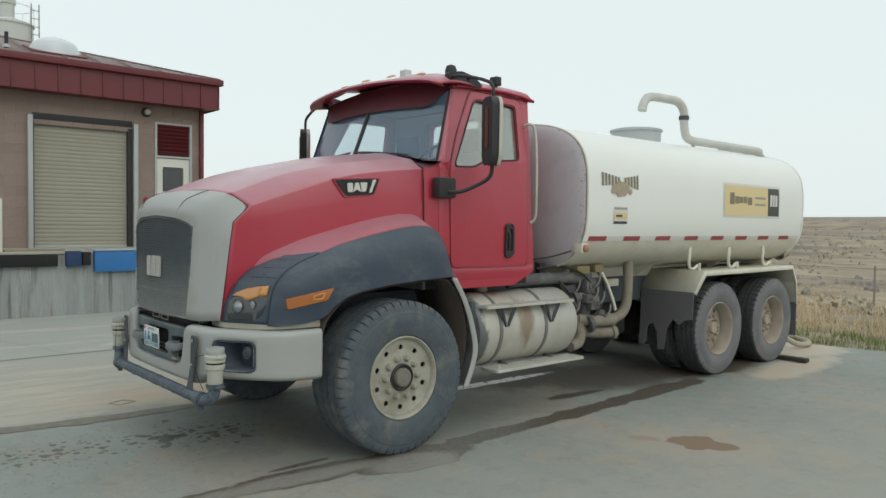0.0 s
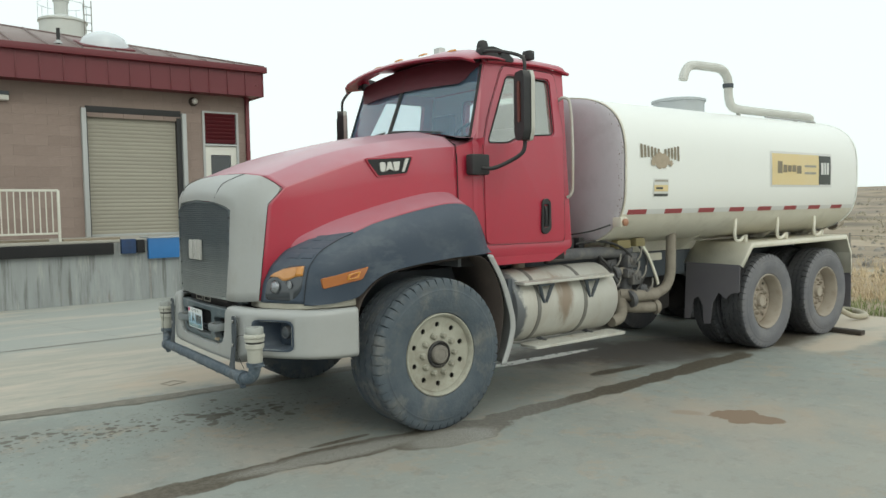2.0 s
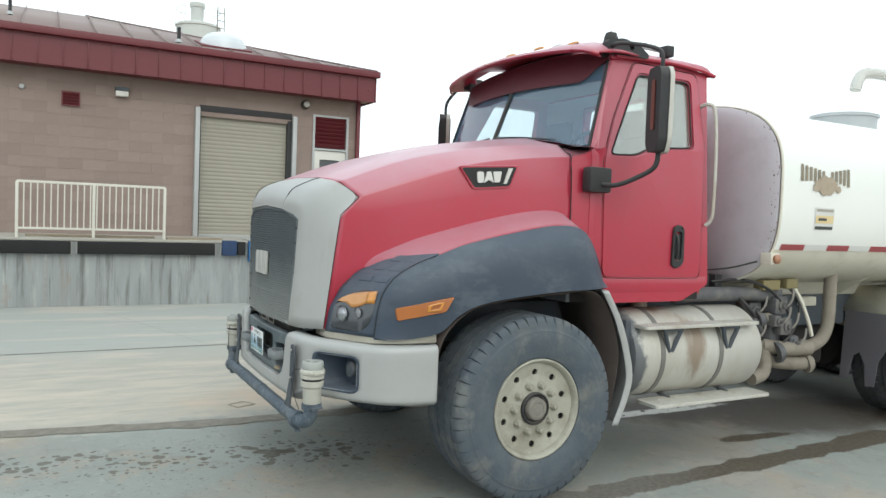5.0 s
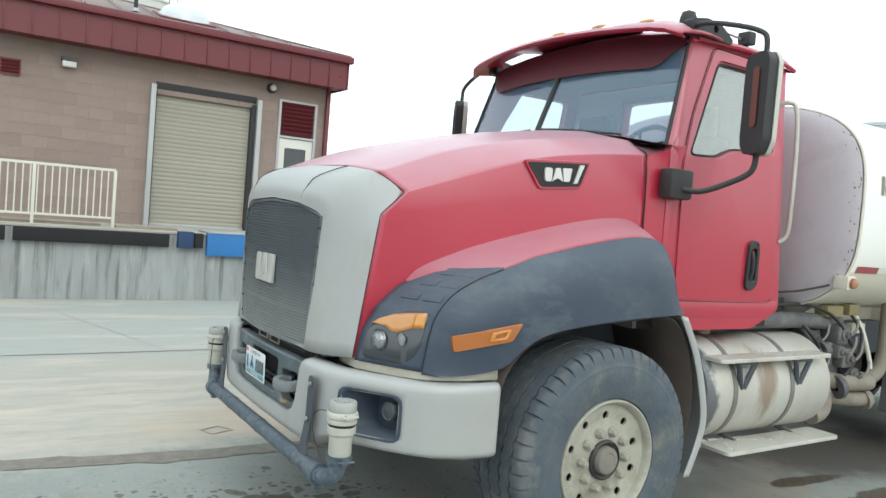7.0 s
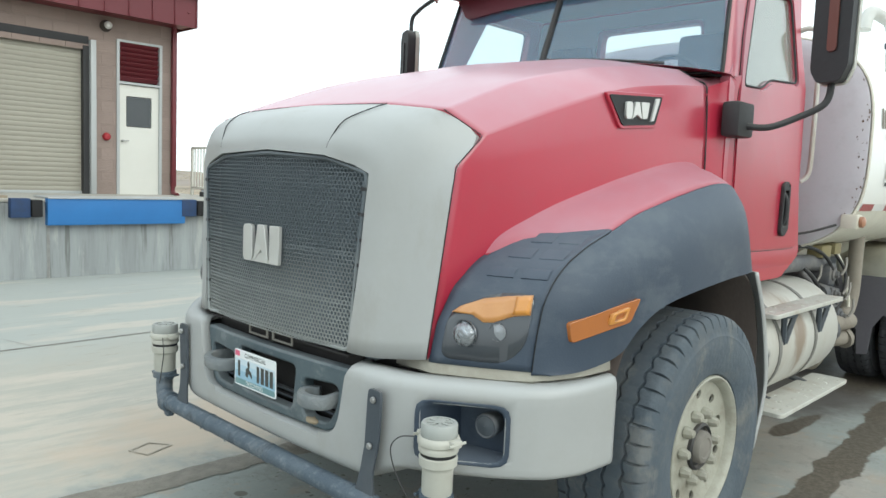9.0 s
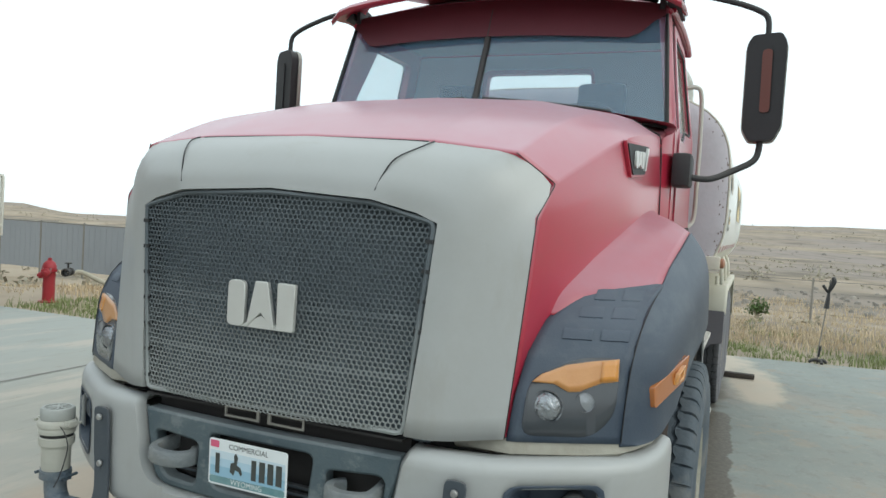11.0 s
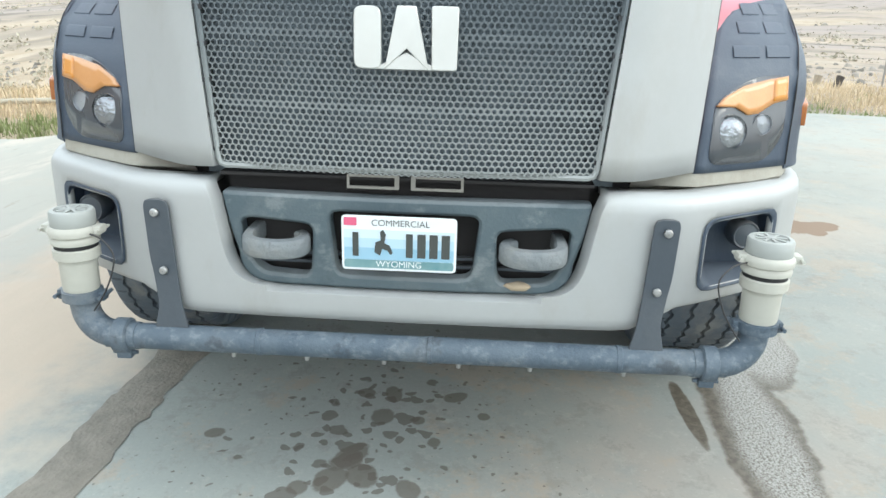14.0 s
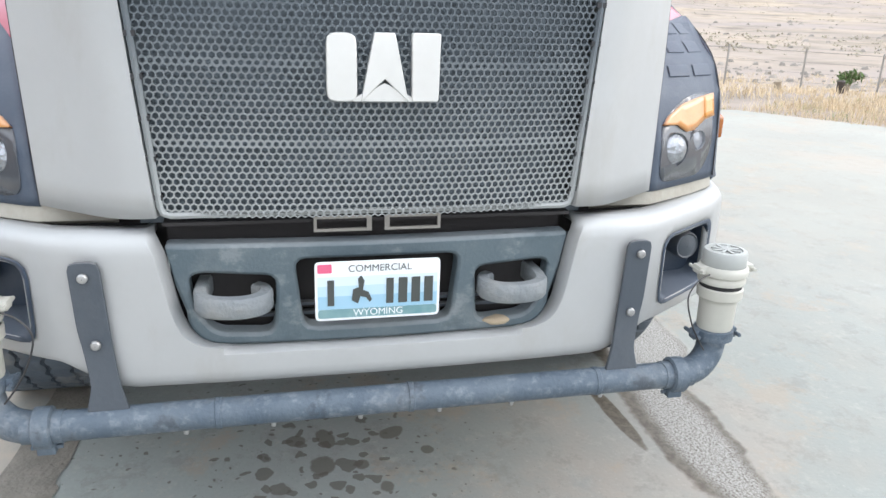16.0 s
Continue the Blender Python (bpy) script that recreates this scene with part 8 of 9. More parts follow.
    for k, (yy, zz) in enumerate(((-0.95, 1.36), (-0.78, 1.34))):
        b = bmesh.new()
        lathe(b, [(0.09, 0), (0.10, 0.03), (0.07, 0.06), (0.04, 0.16), (0.06, 0.22), (0.05, 0.25)], pose(8.02, yy, zz, 0, 90, 0), 16)
        part("rear_spray_head", b, RIMRUST, t, "rusty rear spray head")


def build_rear():
    # mudguards over the tandem
    def guard():
        b = bmesh.new()
        prof = [(5.47, 0.965), (5.69, 1.205), (7.85, 1.215), (7.99, 0.985), (8.0, 0.72)]
        rows = []
        for yy in (-1.225, -1.20, -0.50):
            rows.append([(x, yy, z) for x, z in prof])
        skin(b, rows)
        lipz = [[(x, -1.225, z) for x, z in prof], [(x + (0.03 if i == 0 else -0.03 if i > 2 else 0), -1.228, z - (0.055 if 0 < i < 3 else 0.02)) for i, (x, z) in enumerate(prof)]]
        skin(b, lipz)
        return b
    both("mudguard", guard, BELLY, TRUCK, "dusty cream mudguard over the rear wheels", 25, solid=0.008)

    def flap():
        o = [(-1.215, 0.975), (-0.55, 0.975), (-0.55, 0.33), (-0.62, 0.34), (-0.66, 0.56), (-0.72, 0.60), (-0.78, 0.50), (-0.80, 0.30), (-0.88, 0.31), (-0.90, 0.54), (-0.97, 0.66), (-1.06, 0.60), (-1.12, 0.66), (-1.215, 0.68)]
        return plate([Vector(q) for q in o], [], lambda u, v, w: (5.455 + w - (0.975 - v) * 0.05, u, v), 0.012)

    def flap_back():
        o = [(-1.215, 0.76), (-0.55, 0.76), (-0.55, 0.28), (-1.215, 0.28)]
        return plate([Vector(q) for q in o], [], lambda u, v, w: (8.0 + w, u, v), 0.012)
    slate = material("slate rubber flap", (0.13, 0.122, 0.138), (0.17, 0.16, 0.168), 0.85, bump=0.2)
    both("mud_flap", flap, slate, TRUCK, "torn dark rubber mud flap")
    both("rear_flap", flap_back, slate, TRUCK, "dark rubber rear mud flap")

    # fuel tank with straps and steps
    b = bmesh.new()
    lathe(b, [(0.001, -0.012), (0.26, -0.01), (0.30, 0.004), (0.315, 0.03), (0.315, 1.235), (0.30, 1.26), (0.26, 1.275), (0.001, 1.278)], pose(2.29, -0.845, 0.79, 0, 90, 0), 40)
    TANKALU = material("stained fuel tank metal", (0.54, 0.53, 0.485), (0.45, 0.43, 0.385), 0.5, metal=0.2, bump=0.08, grime=0.4, grime_col=(0.34, 0.26, 0.18), big=3, stretch=(1, 1, 0.4))
    # blue-grey shading of the tank's front end, painted into the metal
    add_stain(TANKALU, [((2.28, -0.95, 0.8), (0.24, 0.6, 0.5))], (0.105, 0.115, 0.13), 0.9, (5, 5, 3))
    add_stain(TANKALU, [((2.83, -1.1, 0.86), (0.17, 0.4, 0.34)), ((2.62, -0.82, 1.1), (0.2, 0.25, 0.14))], (0.20, 0.12, 0.065), 0.72, (9, 4, 3), 0.34, 0.74)
    STRAPGREY = material("dusty strap steel", (0.21, 0.20, 0.18), (0.15, 0.145, 0.135), 0.6, metal=0.2, bump=0.1, big=8)
    ft = part("fuel_tank", b, TANKALU, TRUCK, "dusty aluminium fuel tank", 40)
    for x in (2.53, 3.10):
        b = bmesh.new()
        lathe(b, [(0.317, -0.021), (0.321, -0.018), (0.321, 0.018), (0.317, 0.021)], pose(x, -0.845, 0.79, 0, 90, 0), 40)
        part("tank_strap", b, STRAPGREY, ft, "dusty grey steel strap")
    b = bmesh.new()
    lathe(b, [(0.06, 0), (0.06, 0.05), (0.05, 0.06), (0.001, 0.06)], pose(2.62, -0.80, 1.10), 16)
    part("filler_cap", b, RIMRUST, ft)
    for z, x0, x1, y0, y1, nm in ((1.02, 2.33, 3.45, -1.20, -0.98, "upper_step"), (0.485, 2.42, 3.56, -1.235, -1.02, "lower_step")):
        holes = [circle(lerp(x0 + 0.10, x1 - 0.10, i / 7), lerp(y0 + 0.05, y1 - 0.05, (i % 3) / 2), 0.011, 8) for i in range(8)]
        st = plate(rounded([(x0, y0), (x1, y0), (x1, y1), (x0, y1)], 0.035, 4), holes, lambda u, v, w: (u, v, z - w), 0.024)
        so = part(nm, st, ALU, TRUCK, "dusty aluminium step plate with drain holes", bevel=0.003)
        for i in range(18):
            b = bmesh.new()
            lathe(b, [(0.012, -0.001), (0.010, 0.0035), (0.006, 0.004), (0.001, 0.002)], pose(lerp(x0 + 0.06, x1 - 0.06, (i + 0.5) / 18), lerp(y0 + 0.04, y1 - 0.04, ((i * 2 + 1) % 5) / 4), z), 8)
            part("tread_stud", b, ALU, so)
        for x in (x0 + 0.27, x1 - 0.28):
            b = bmesh.new()
            if z > 0.9:
                box(b, x - 0.09, x + 0.09, y0 + 0.02, y0 + 0.05, z - 0.045, z - 0.02, 0.003)
                for sx in (-1, 1):
                    tube(b, [(x + sx * 0.08, y0 + 0.03, z - 0.03), (x + sx * 0.012, y0 + 0.05, z - 0.19)], 0.016, 6, 1)
            else:
                tube(b, [(x, y1 - 0.05, z - 0.01), (x + 0.02, y1 + 0.1, z + 0.02), (x + 0.03, y1 + 0.2, z + 0.06)], 0.018, 6, 1)
            part("step_stay", b, BRACKET, so)
    b = bmesh.new()
    box(b, 2.23, 2.29, -1.10, -0.60, 0.52, 1.06, 0.03)
    part("tank_shield", b, BRACKET, TRUCK, "slate steel shield")

    # pump and pipework between cab and wheels
    def pipe(name, pts, r, mat, label="", smooth=6):
        q = bmesh.new()
        tube(q, pts, r, 14, smooth)
        return part(name, q, mat, TRUCK, label)
    DUSTY = material("dusty pipe paint", (0.30, 0.265, 0.215), (0.20, 0.175, 0.145), 0.75, bump=0.2, grime=0.6, grime_col=(0.14, 0.115, 0.09))
    DKPIPE = material("dark pump casting", (0.085, 0.088, 0.098), (0.16, 0.155, 0.15), 0.7, bump=0.4, grime=0.4, grime_col=(0.27, 0.24, 0.20), big=9)
    pipe("drain_pipe", [(4.64, -0.93, 1.40), (4.64, -0.93, 1.10), (4.63, -0.93, 0.92), (4.56, -0.93, 0.80), (4.42, -0.93, 0.745), (4.2, -0.93, 0.73), (4.02, -0.92, 0.73)], 0.052, DUSTY, "dusty cream drain pipe")
    pipe("suction_hose", [(2.95, -0.80, 1.17), (3.2, -0.86, 1.19), (3.6, -0.88, 1.19), (3.95, -0.88, 1.17)], 0.055, DKPIPE, "dark suction hose")
    pipe("pump_column", [(4.0, -0.86, 1.22), (4.0, -0.86, 1.0), (3.98, -0.86, 0.80)], 0.075, DKPIPE, "dark pump column")
    pipe("cross_pipe", [(4.35, -0.98, 0.62), (4.1, -0.95, 0.63), (3.9, -0.85, 0.66), (3.8, -0.6, 0.7)], 0.06, DUSTY, "dusty outlet pipe")
    pipe("outlet_pipe", [(4.28, -1.02, 0.75), (4.05, -0.98, 0.75), (3.85, -0.9, 0.77)], 0.058, DUSTY, "dusty outlet pipe")
    pipe("low_elbow", [(3.86, -0.88, 0.80), (3.86, -0.93, 0.66), (3.80, -0.96, 0.56), (3.66, -0.97, 0.53)], 0.055, DUSTY, "dusty pipe elbow")
    pipe("thin_line", [(4.18, -0.92, 1.24), (4.24, -0.96, 1.12), (4.33, -0.98, 0.92), (4.36, -0.98, 0.84)], 0.016, BELLY, "thin cream line")
    pipe("air_hose", [(3.62, -0.85, 1.15), (3.66, -0.98, 1.0), (3.74, -0.98, 0.9), (3.82, -0.92, 0.86)], 0.02, DKPIPE)
    pipe("short_pipe", [(3.55, -0.90, 0.98), (3.78, -0.92, 0.99), (3.98, -0.9, 1.0)], 0.04, DUSTY)
    for x, z, r, m in ((4.32, 0.62, 0.078, DUSTY), (4.27, 0.75, 0.074, DUSTY), (3.72, 1.0, 0.06, DKPIPE), (3.95, 0.73, 0.085, DKPIPE)):
        b = bmesh.new()
        lathe(b, [(0.03, -0.03), (r, -0.028), (r, 0.0), (r * 0.8, 0.01), (r * 0.8, 0.025), (r * 0.55, 0.03), (r * 0.5, 0.0), (0.001, -0.01)], pose(x, -0.99, z, 20, 75, 0), 18)
        part("pipe_flange", b, m, TRUCK, "dusty pipe flange")
    for x, yy, z, s in ((3.98, -0.90, 1.10, 0.075), (4.02, -0.93, 0.93, 0.07), (3.80, -0.80, 1.05, 0.07), (3.70, -0.90, 0.86, 0.05), (4.12, -0.95, 0.80, 0.055), (3.90, -0.97, 0.98, 0.045)):
        b = bmesh.new()
        box(b, x - s, x + s, yy - s, yy + s, z - s, z + s, 0.025)
        vb = part("valve_body", b, DKPIPE, TRUCK, "dark cast valve body")
        b = bmesh.new()
        lathe(b, [(s * 0.6, 0.0), (s * 0.6, 0.015), (s * 0.35, 0.02), (s * 0.3, 0.04), (0.001, 0.042)], pose(x, yy - s + 0.004, z, 90), 14)
        part("bonnet", b, DKPIPE, vb)
        b = bmesh.new()
        tube(b, [(x, yy - s - 0.05, z), (x + 0.03, yy - s - 0.065, z + 0.05), (x + 0.05, yy - s - 0.06, z + 0.12)], 0.009, 6, 4)
        part("lever", b, FENCEPOST, vb)
    for pts, r in (([(3.52, -0.86, 1.22), (3.58, -0.97, 1.10), (3.68, -0.98, 0.98), (3.72, -0.94, 0.80), (3.66, -0.92, 0.66)], 0.014), ([(3.36, -0.80, 1.28), (3.60, -0.90, 1.30), (3.85, -0.96, 1.22), (4.08, -0.98, 1.02)], 0.012), ([(4.10, -0.92, 1.26), (4.16, -1.0, 1.10), (4.10, -1.0, 0.90), (3.98, -0.98, 0.78)], 0.011)):
        pipe("control_hose", pts, r, BLACK, "thin black control hose")
    b = bmesh.new()
    box(b, 3.78, 3.98, -0.95, -0.85, 1.22, 1.30, 0.01)
    box(b, 4.06, 4.20, -0.95, -0.85, 1.23, 1.31, 0.01)
    part("valve_actuator", b, material("dull ochre casting", (0.27, 0.225, 0.105), (0.17, 0.15, 0.09), 0.7, bump=0.2), TRUCK, "dull ochre valve actuators")
    for x in (3.28, 3.42):
        b = bmesh.new()
        box(b, x - 0.04, x + 0.04, -0.82, -0.72, 1.18, 1.34, 0.015)
        part("solenoid", b, BLACK, TRUCK)
    b = bmesh.new()
    box(b, 4.05, 5.35, -0.60, -0.51, 0.86, 1.13, 0.01)
    part("subframe_plate", b, BRACKET, TRUCK, "slate side plate")
    b = bmesh.new()
    box(b, 4.66, 4.86, -0.66, -0.61, 1.04, 1.12, 0.01)
    part("label_box", b, BELLY, TRUCK)
    b = bmesh.new()
    box(b, 4.4, 5.3, -0.45, 0.45, 0.45, 0.85, 0.05)
    part("air_tank", b, VOID, TRUCK)
    # hose on the ground from the rear outlet
    h = thing("fill_hose", "tan canvas fill hose lying from the hydrant to the tank", "hose")
    b = bmesh.new()
    tube(b, [(6.69, 8.465, 0.46), (6.75, 8.36, 0.455), (6.88, 7.98, 0.30), (7.10, 7.3, 0.09), (7.8, 6.0, 0.07), (8.9, 4.0, 0.06), (9.5, 1.8, 0.05), (9.55, 0.4, 0.05), (9.45, -0.45, 0.05), (9.2, -0.85, 0.045), (8.92, -0.98, 0.045), (8.62, -0.92, 0.09), (8.4, -0.78, 0.30), (8.27, -0.68, 0.75), (8.24, -0.6, 1.25)], 0.038, 12, 8)
    part("hose_tube", b, HOSE, h)


build_cab()
build_tank()
build_rear()


# ---- open ground: hydrant, fences, plants and loose things ----
def build_hydrant():
    h = thing("fire_hydrant", "red fire hydrant in dry grass beside the yard", "hydrant", at=(6.48, 8.80, -0.05))
    b = bmesh.new()
    lathe(b, [(0.15, 0.0), (0.15, 0.04), (0.095, 0.05), (0.09, 0.10), (0.09, 0.50), (0.12, 0.51), (0.12, 0.545), (0.10, 0.55)], pose(0, 0, 0), 24)
    part("barrel", b, HYDRED, h)
    b = bmesh.new()
    lathe(b, [(0.11, 0.55), (0.105, 0.59), (0.085, 0.64), (0.05, 0.675), (0.03, 0.685), (0.03, 0.72), (0.001, 0.725)], pose(0, 0, 0), 24)
    part("bonnet", b, HYDRED, h)
    for rz, r, ln in ((-60, 0.065, 0.17), (120, 0.05, 0.15), (210, 0.05, 0.15)):
        b = bmesh.new()
        lathe(b, [(r * 0.8, 0.05), (r * 0.8, ln - 0.06), (r, ln - 0.055), (r, ln), (r * 0.5, ln + 0.01), (0.02, ln + 0.03), (0.001, ln + 0.03)], pose(0, 0, 0.50 if r > 0.06 else 0.44, 90, 0, rz), 16)
        part("outlet", b, HYDRED, h)
    for k in range(6):
        b = bmesh.new()
        a = k * math.pi / 3
        cyl(b, (0.11 * math.cos(a), 0.11 * math.sin(a), 0.50), (0.11 * math.cos(a), 0.11 * math.sin(a), 0.565), 0.012, 6)
        part("bolt", b, STEEL, h)
    v = thing("hydrant_valve", "dark gate valve and coupling on the hydrant outlet", "valve", at=(6.63, 8.57, 0.46))
    b = bmesh.new()
    lathe(b, [(0.05, -0.12), (0.065, -0.11), (0.065, -0.05), (0.045, -0.04), (0.045, 0.04), (0.065, 0.05), (0.065, 0.12), (0.05, 0.13)], pose(0, 0, 0, 90, 0, -60), 16)
    part("body", b, BLACK, v)
    b = bmesh.new()
    cyl(b, (0, 0, 0), (0, 0, 0.14), 0.015, 8)
    tube(b, ring_path((0, 0, 0.14), 0.05, 0.05, 16), 0.008, 6, 1, False)
    part("hand_wheel", b, BLACK, v)


def build_marker():
    p = thing("marker_stake", "thin leaning stake with a black cloth tied to its top", "stake", at=(9.60, -2.35, 0.0))
    b = bmesh.new()
    tube(b, [(0.0, 0.0, -0.02), (0.0, 0.0, 0.2), (0.0, -0.055, 0.78), (0.0, -0.075, 1.17)], 0.009, 8, 4)
    part("rod", b, FENCEPOST, p)
    b = bmesh.new()
    tube(b, [(0, -0.055, 0.77), (0, -0.065, 0.90), (0, -0.07, 0.99), (0, -0.09, 1.06), (0, -0.12, 1.15), (0, -0.11, 1.21)], lambda t: (0.052 - 0.07 * t) if t < 0.42 else 0.022 + 0.028 * math.sin((t - 0.42) * 5), 10, 5, True, 0.7)
    tube(b, [(0, -0.07, 0.99), (0, -0.03, 1.03), (0, 0.01, 1.09)], 0.02, 8, 4)
    part("cloth", b, BLACK, p, "black cloth")
    b = bmesh.new()
    tube(b, [(0, -0.005, 0.09), (0, -0.02, 0.24)], 0.016, 8, 2)
    part("sleeve", b, BLACK, p, "black sleeve")
    b = bmesh.new()
    for k in range(4):
        a = k * math.pi / 2 + 0.4
        tube(b, [(0, 0, 0.03), (0.07 * math.cos(a), 0.07 * math.sin(a), 0.045), (0.12 * math.cos(a), 0.12 * math.sin(a), 0.01)], 0.022, 8, 4)
    part("foot", b, BLACK, p, "black weighted foot")
    w = thing("timber_chock", "dark wet timber lying behind the rear wheel", "timber", at=(7.62, -1.50, 0.0))
    b = bmesh.new()
    box(b, -0.055, 0.055, -0.04, 0.40, 0.008, 0.058, 0.006)
    part("beam", b, DARKWOOD, w)


def post_line(name, label, pts, gap, height, wires, mat):
    f = thing(name, label, "fence")
    line = []
    for a, b in zip(pts, pts[1:]):
        a, b = Vector(a), Vector(b)
        n = max(1, round((b - a).length / gap))
        line += [a.lerp(b, k / n) for k in range(n)]
    line.append(Vector(pts[-1]))
    tops = [Vector((p.x, p.y, land(p.x, p.y) - 0.05)) for p in line]
    first = None
    for t in tops:
        if first is None:
            b = bmesh.new()
            cyl(b, (0, 0, -0.2), (0, 0, height + 0.08), 0.03, 8)
            first = part("post", b, mat, f)
            first.location = t
        else:
            share("post", first, f, Matrix.Translation(t))
    for w in wires:
        b = bmesh.new()
        tube(b, [t + Vector((0, 0, w * height)) for t in tops], 0.010 if w == 1 else 0.004, 5, 1)
        part("rail" if w == 1 else "wire", b, mat if w == 1 else WIRE, f)
    return f


def build_fences():
    post_line("wire_fence", "low wire fence with steel posts across the range land", [(22, 10), (21.5, 0), (20.5, -9), (18.0, -18), (14, -27)], 2.6, 1.15, (1, 0.72, 0.45, 0.2), FENCEPOST)
    e = thing("slat_fence", "grey slatted privacy fence on lower ground", "fence")
    runs = [((20.0, 38.0, 0.42), (20.0, 20.4, 0.55)), ((20.0, 20.4, 0.55), (17.0, 13.4, -0.05))]
    for a, b2 in runs:
        a, b2 = Vector(a), Vector(b2)
        d = b2 - a
        n = int(d.length / 0.30)
        flat = Vector((d.x, d.y, 0)).normalized()
        side = Vector((-flat.y, flat.x, 0))
        for k in range(n):
            p, q = a.lerp(b2, (k + 0.02) / n), a.lerp(b2, (k + 0.98) / n)
            b = bmesh.new()
            o = side * 0.01
            vs = [(p - o), (q - o), (q - o), (p - o), (p + o), (q + o), (q + o), (p + o)]
            for i, v in enumerate(vs):
                vs[i] = Vector((v.x, v.y, v.z - (1.9 if i % 4 < 2 else 0)))
            bv = [b.verts.new(v) for v in vs]
            for f in ((0, 1, 2, 3), (5, 4, 7, 6), (4, 0, 3, 7), (1, 5, 6, 2), (3, 2, 6, 7)):
                b.faces.new([bv[i] for i in f])
            part("slat", b, FENCEWALL, e)
        for k in range(0, n + 1, 8):
            p = a.lerp(b2, k / n)
            b = bmesh.new()
            cyl(b, (p.x, p.y, p.z - 2.2), (p.x, p.y, p.z + 0.08), 0.045, 8)
            part("post", b, FENCEPOST, e)
        b = bmesh.new()
        tube(b, [a + Vector((0, 0, 0.02)), b2 + Vector((0, 0, 0.02))], 0.03, 6, 1)
        part("top_rail", b, FENCEPOST, e)


def tuft(verts, faces, x, y, z, h, w, blades, rnd, spread):
    for _ in range(blades):
        a = rnd.random() * 6.283
        r = spread * math.sqrt(rnd.random())
        px, py = x + r * math.cos(a), y + r * math.sin(a)
        hh = h * rnd.uniform(0.5, 1.15)
        lean = hh * rnd.uniform(0.1, 0.7)
        d = rnd.random() * 6.283
        ux, uy = math.cos(d + 1.57) * w, math.sin(d + 1.57) * w
        mx, my = px + math.cos(d) * lean * 0.35, py + math.sin(d) * lean * 0.35
        tx, ty = px + math.cos(d) * lean, py + math.sin(d) * lean
        b = len(verts)
        verts += [(px - ux, py - uy, z), (px + ux, py + uy, z), (mx + ux * 0.7, my + uy * 0.7, z + hh * 0.6), (mx - ux * 0.7, my - uy * 0.7, z + hh * 0.6), (tx, ty, z + hh)]
        faces += [(b, b + 1, b + 2, b + 3), (b + 3, b + 2, b + 4)]


def stuff(name, verts, faces, mat, label, category):
    me = bpy.data.meshes.new(name)
    me.from_pydata(verts, [], faces)
    me.materials.append(mat)
    return tagged(new(name, me), label, category, kind="stuff")


def build_grass():
    rnd = random.Random(12)
    dv, df, gv, gf = [], [], [], []
    edge = [Vector(p) for p in APRON[:14]]
    for a, b in zip(edge, edge[1:]):
        n = int((b - a).length * 165)
        out = Vector(((b - a).y, -(b - a).x)).normalized() * -1
        if inside(*((a + b) / 2 + out * 0.3), APRON):
            out = -out
        for _ in range(n):
            g = abs(rnd.gauss(0, 1.0)) * 3.2
            p = a.lerp(b, rnd.random()) + out * (g + 0.02)
            if inside(p.x, p.y, APRON) or (p.x < 5.75 and p.y > 8.5):
                continue
            if math.hypot(p.x - 6.48, p.y - 8.80) < 0.2:
                continue
            z = land(p.x, p.y) - 0.02
            lush = noise.noise((p.x * 0.5, p.y * 0.5, 3)) * 0.8
            if g < (1.5 + lush) * (1 if p.y > -5.0 else max(0.0, 1 - (-5.0 - p.y) / 1.6)) or rnd.random() < 0.08:
                tuft(gv, gf, p.x, p.y, z, rnd.uniform(0.06, 0.16), 0.006, 12, rnd, 0.16)
            else:
                tuft(dv, df, p.x, p.y, z, rnd.uniform(0.08, 0.22), 0.0045, 11, rnd, 0.26)
    for _ in range(9000):
        az, r = radians(rnd.uniform(-62, 58)), rnd.uniform(9, 32)
        x, y = -1.5 + r * math.cos(az), -1.5 + r * math.sin(az)
        if inside(x, y, APRON) or apron_gap(x, y) < 1.5 or (x < 5.75 and y > 8.5):
            continue
        tuft(dv, df, x, y, land(x, y) - 0.02, rnd.uniform(0.07, 0.22) * (1.25 if noise.noise((x * 0.2, y * 0.2, 1)) > 0 else 0.6), 0.010, 6, rnd, 0.30)
    stuff("dry_grass", dv, df, DRYGRASS, "dry straw-coloured grass along the edge of the yard", "grass")
    stuff("green_grass", gv, gf, GREENGRASS, "short green grass along the edge of the slab", "grass")


def clump(verts, faces, x, y, z, size, leaves, rnd):
    for _ in range(leaves):
        a, e = rnd.random() * 6.283, rnd.random()
        r = size * (0.35 + 0.65 * rnd.random())
        c = Vector((x + r * math.cos(a) * math.sqrt(1 - e * e), y + r * math.sin(a) * math.sqrt(1 - e * e), z + r * e * 0.75))
        s = size * rnd.uniform(0.12, 0.3)
        u = Vector((rnd.gauss(0, 1), rnd.gauss(0, 1), rnd.gauss(0, 1))).normalized()
        v = u.cross(Vector((rnd.gauss(0, 1), rnd.gauss(0, 1), rnd.gauss(0, 1)))).normalized()
        b = len(verts)
        verts += [tuple(c - u * s), tuple(c + v * s * 0.5), tuple(c + u * s), tuple(c - v * s * 0.5)]
        faces.append((b, b + 1, b + 2, b + 3))


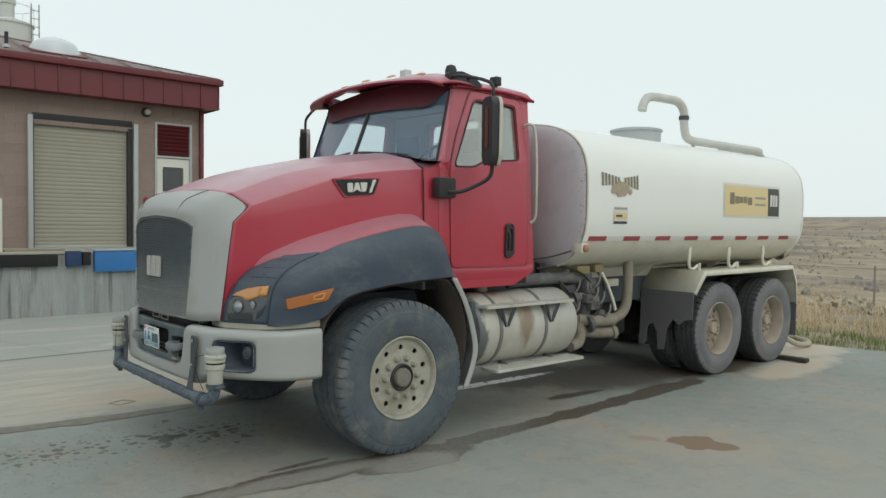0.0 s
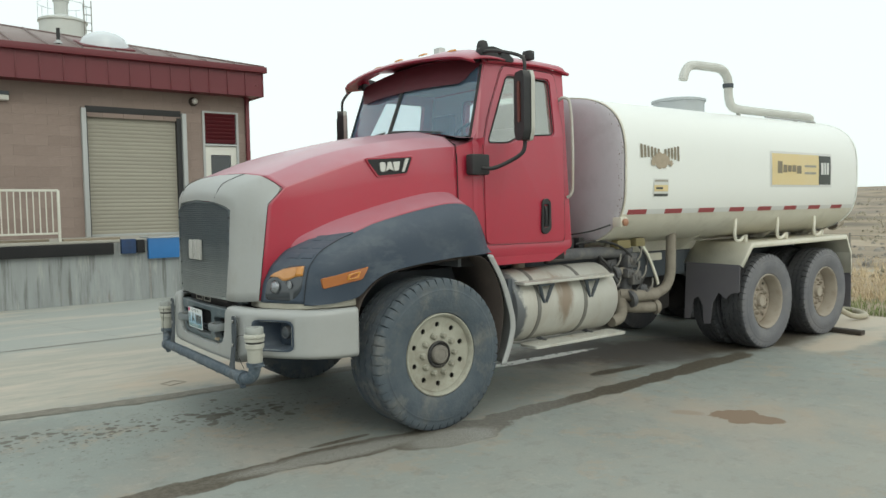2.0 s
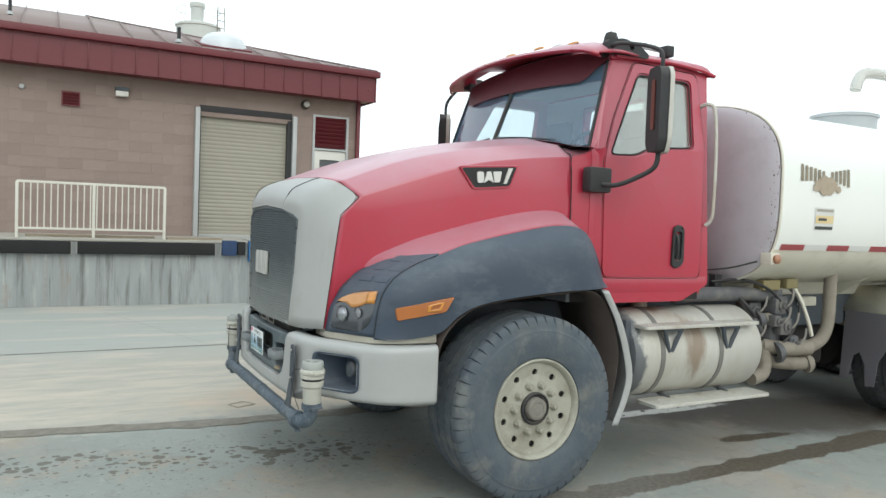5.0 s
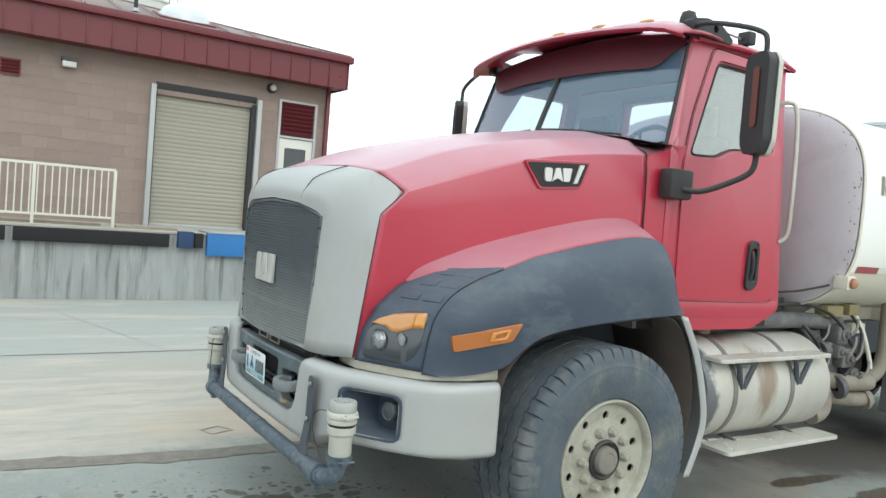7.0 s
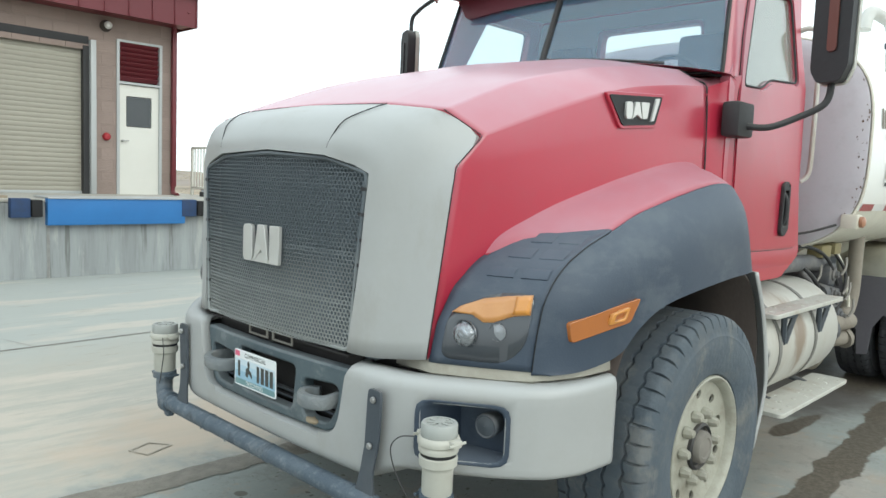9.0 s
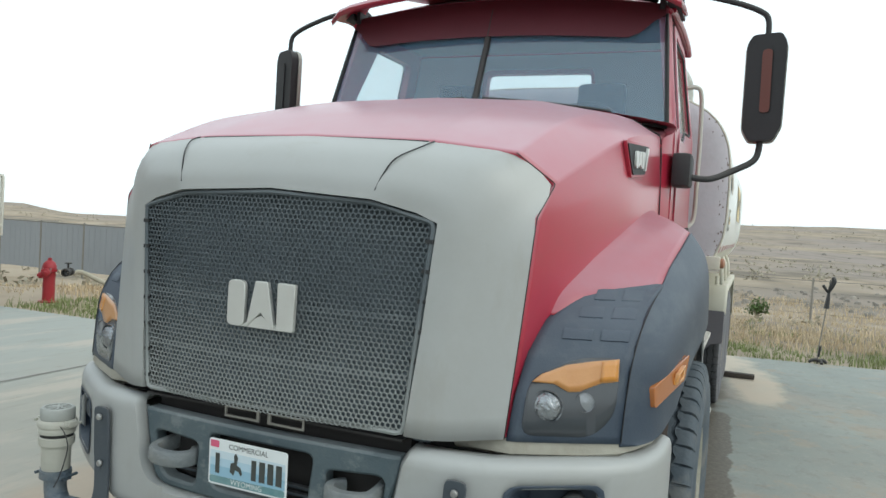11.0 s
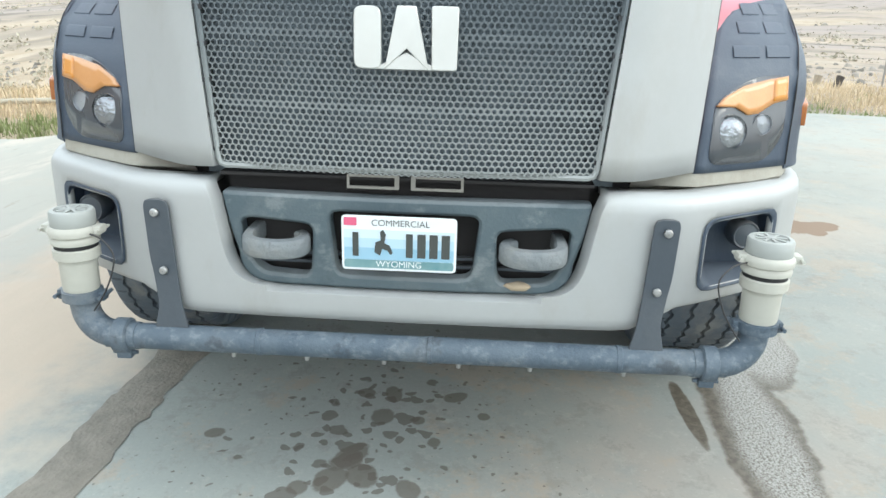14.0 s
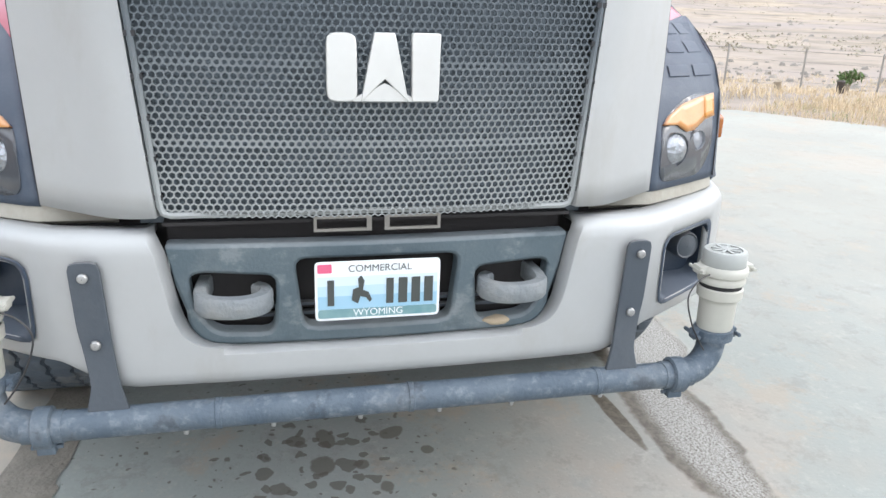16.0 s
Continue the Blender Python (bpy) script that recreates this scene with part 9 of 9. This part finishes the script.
def build_brush():
    rnd = random.Random(21)
    v, f = [], []
    for _ in range(5200):
        az = radians(rnd.uniform(-65, 75))
        r = 17 * (900 / 17) ** (rnd.random() ** 0.8)
        x, y = -1.5 + r * math.cos(az), -1.5 + r * math.sin(az)
        if apron_gap(x, y) < 5 if r < 60 else False:
            continue
        if noise.noise((x * 0.02, y * 0.02, 4)) + 0.4 * noise.noise((x * 0.1, y * 0.1, 4)) < -0.12:
            continue
        size = rnd.uniform(0.18, 0.5) * (1 + r / 160)
        clump(v, f, x, y, land(x, y) - 0.05, size, 16 if r < 120 else 8, rnd)
    stuff("sagebrush", v, f, SAGE, "low grey-green sagebrush scattered over the dry slopes", "shrubs")
    for x, y, s in ((17.3, -16.3, 0.62), (18.3, -1.6, 0.5), (19.0, 4.5, 0.4)):
        t = thing("bush", "leafy green bush standing in the dry grass", "bush", "green bushes", at=(x, y, land(x, y)))
        b = bmesh.new()
        for k in range(7):
            a = k * 0.9
            tube(b, [(0, 0, -0.05), (0.15 * s * math.cos(a), 0.15 * s * math.sin(a), 0.5 * s), (0.45 * s * math.cos(a), 0.45 * s * math.sin(a), 1.0 * s)], lambda q: 0.02 * (1.2 - q), 5, 3)
        part("stems", b, WOOD, t)
        vv, ff = [], []
        for k in range(9):
            a = k * 0.7
            clump(vv, ff, 0.4 * s * math.cos(a) * rnd.random(), 0.4 * s * math.sin(a) * rnd.random(), s * rnd.uniform(0.15, 0.75), s * 0.42, 46, rnd)
        me = bpy.data.meshes.new("foliage")
        me.from_pydata(vv, [], ff)
        me.materials.append(BUSHGREEN)
        o = new("foliage", me)
        o.parent = t
    # rubble and old stumps in the grass
    for k, (x, y, s) in enumerate(((15.2, -12.4, 0.17), (14.2, -13.4, 0.18), (11.1, -12.5, 0.18), (18.3, -8.4, 0.17), (17.7, -8.5, 0.18), (17.0, -8.7, 0.17))):
        t = thing("stump", "short weathered timber stump in the dry grass", "stump", "timber stumps", at=(x, y, land(x, y) - 0.05))
        b = bmesh.new()
        lathe(b, [(s * 0.55, 0), (s * 0.5, s * 1.6), (s * 0.56, s * 2.0), (s * 0.42, s * 2.05), (0.01, s * 1.95)], pose(0, 0, 0, k * 7 - 15, k * 5 - 12, 0), 9)
        part("trunk", b, DARKWOOD if k % 2 else WOOD, t)
    sv, sf = [], []
    for _ in range(1000):
        az = radians(rnd.uniform(-60, 40))
        r = rnd.gauss(33, 3.5) if rnd.random() < 0.7 else rnd.uniform(60, 160)
        x, y = -1.5 + r * math.cos(az), -1.5 + r * math.sin(az)
        s = rnd.uniform(0.05, 0.22) * (1 + max(0, r - 40) / 60)
        z = land(x, y)
        b = len(sv)
        for k in range(6):
            a = k * 1.047
            q = s * rnd.uniform(0.7, 1.2)
            sv.append((x + q * math.cos(a), y + q * math.sin(a), z - 0.05))
        for k in range(4):
            a = k * 1.57 + 0.4
            q = s * rnd.uniform(0.3, 0.7)
            sv.append((x + q * math.cos(a), y + q * math.sin(a), z + s * rnd.uniform(0.4, 0.8)))
        for q in ((0, 1, 6), (1, 2, 7, 6), (2, 3, 7), (3, 4, 8, 7), (4, 5, 9, 8), (5, 0, 6, 9), (6, 7, 8, 9)):
            sf.append(tuple(b + i for i in q))
    stuff("rubble", sv, sf, STONE, "grey stones and rubble along the far track", "stones")


def build_dock_clutter():
    for k, (x, y, ln, rz) in enumerate(((1.15, 8.93, 0.95, 2), (-0.55, 9.15, 1.1, -3), (-0.9, 9.3, 1.2, 4), (0.05, 9.2, 0.9, 1))):
        p = thing("plank", "weathered pale plank lying on the dock deck", "plank", "loose planks", at=(x, y, DOCK_Z))
        p.rotation_euler.z = radians(rz)
        b = bmesh.new()
        box(b, -ln / 2, ln / 2, -0.07, 0.07, 0.0, 0.038, 0.004)
        part("board", b, WOOD, p)
    for x, y in ((5.05, 9.3), (5.2, 10.1)):
        p = thing("rail_shoe", "small dark mooring shoe at the end railing", "bracket", "railing shoes", at=(x, y, DOCK_Z))
        b = bmesh.new()
        box(b, -0.06, 0.06, -0.05, 0.05, 0, 0.09, 0.01)
        part("block", b, BLACK, p)


build_hydrant()
build_marker()
build_fences()
build_grass()
build_brush()
build_dock_clutter()
build_blocks(NORTH)
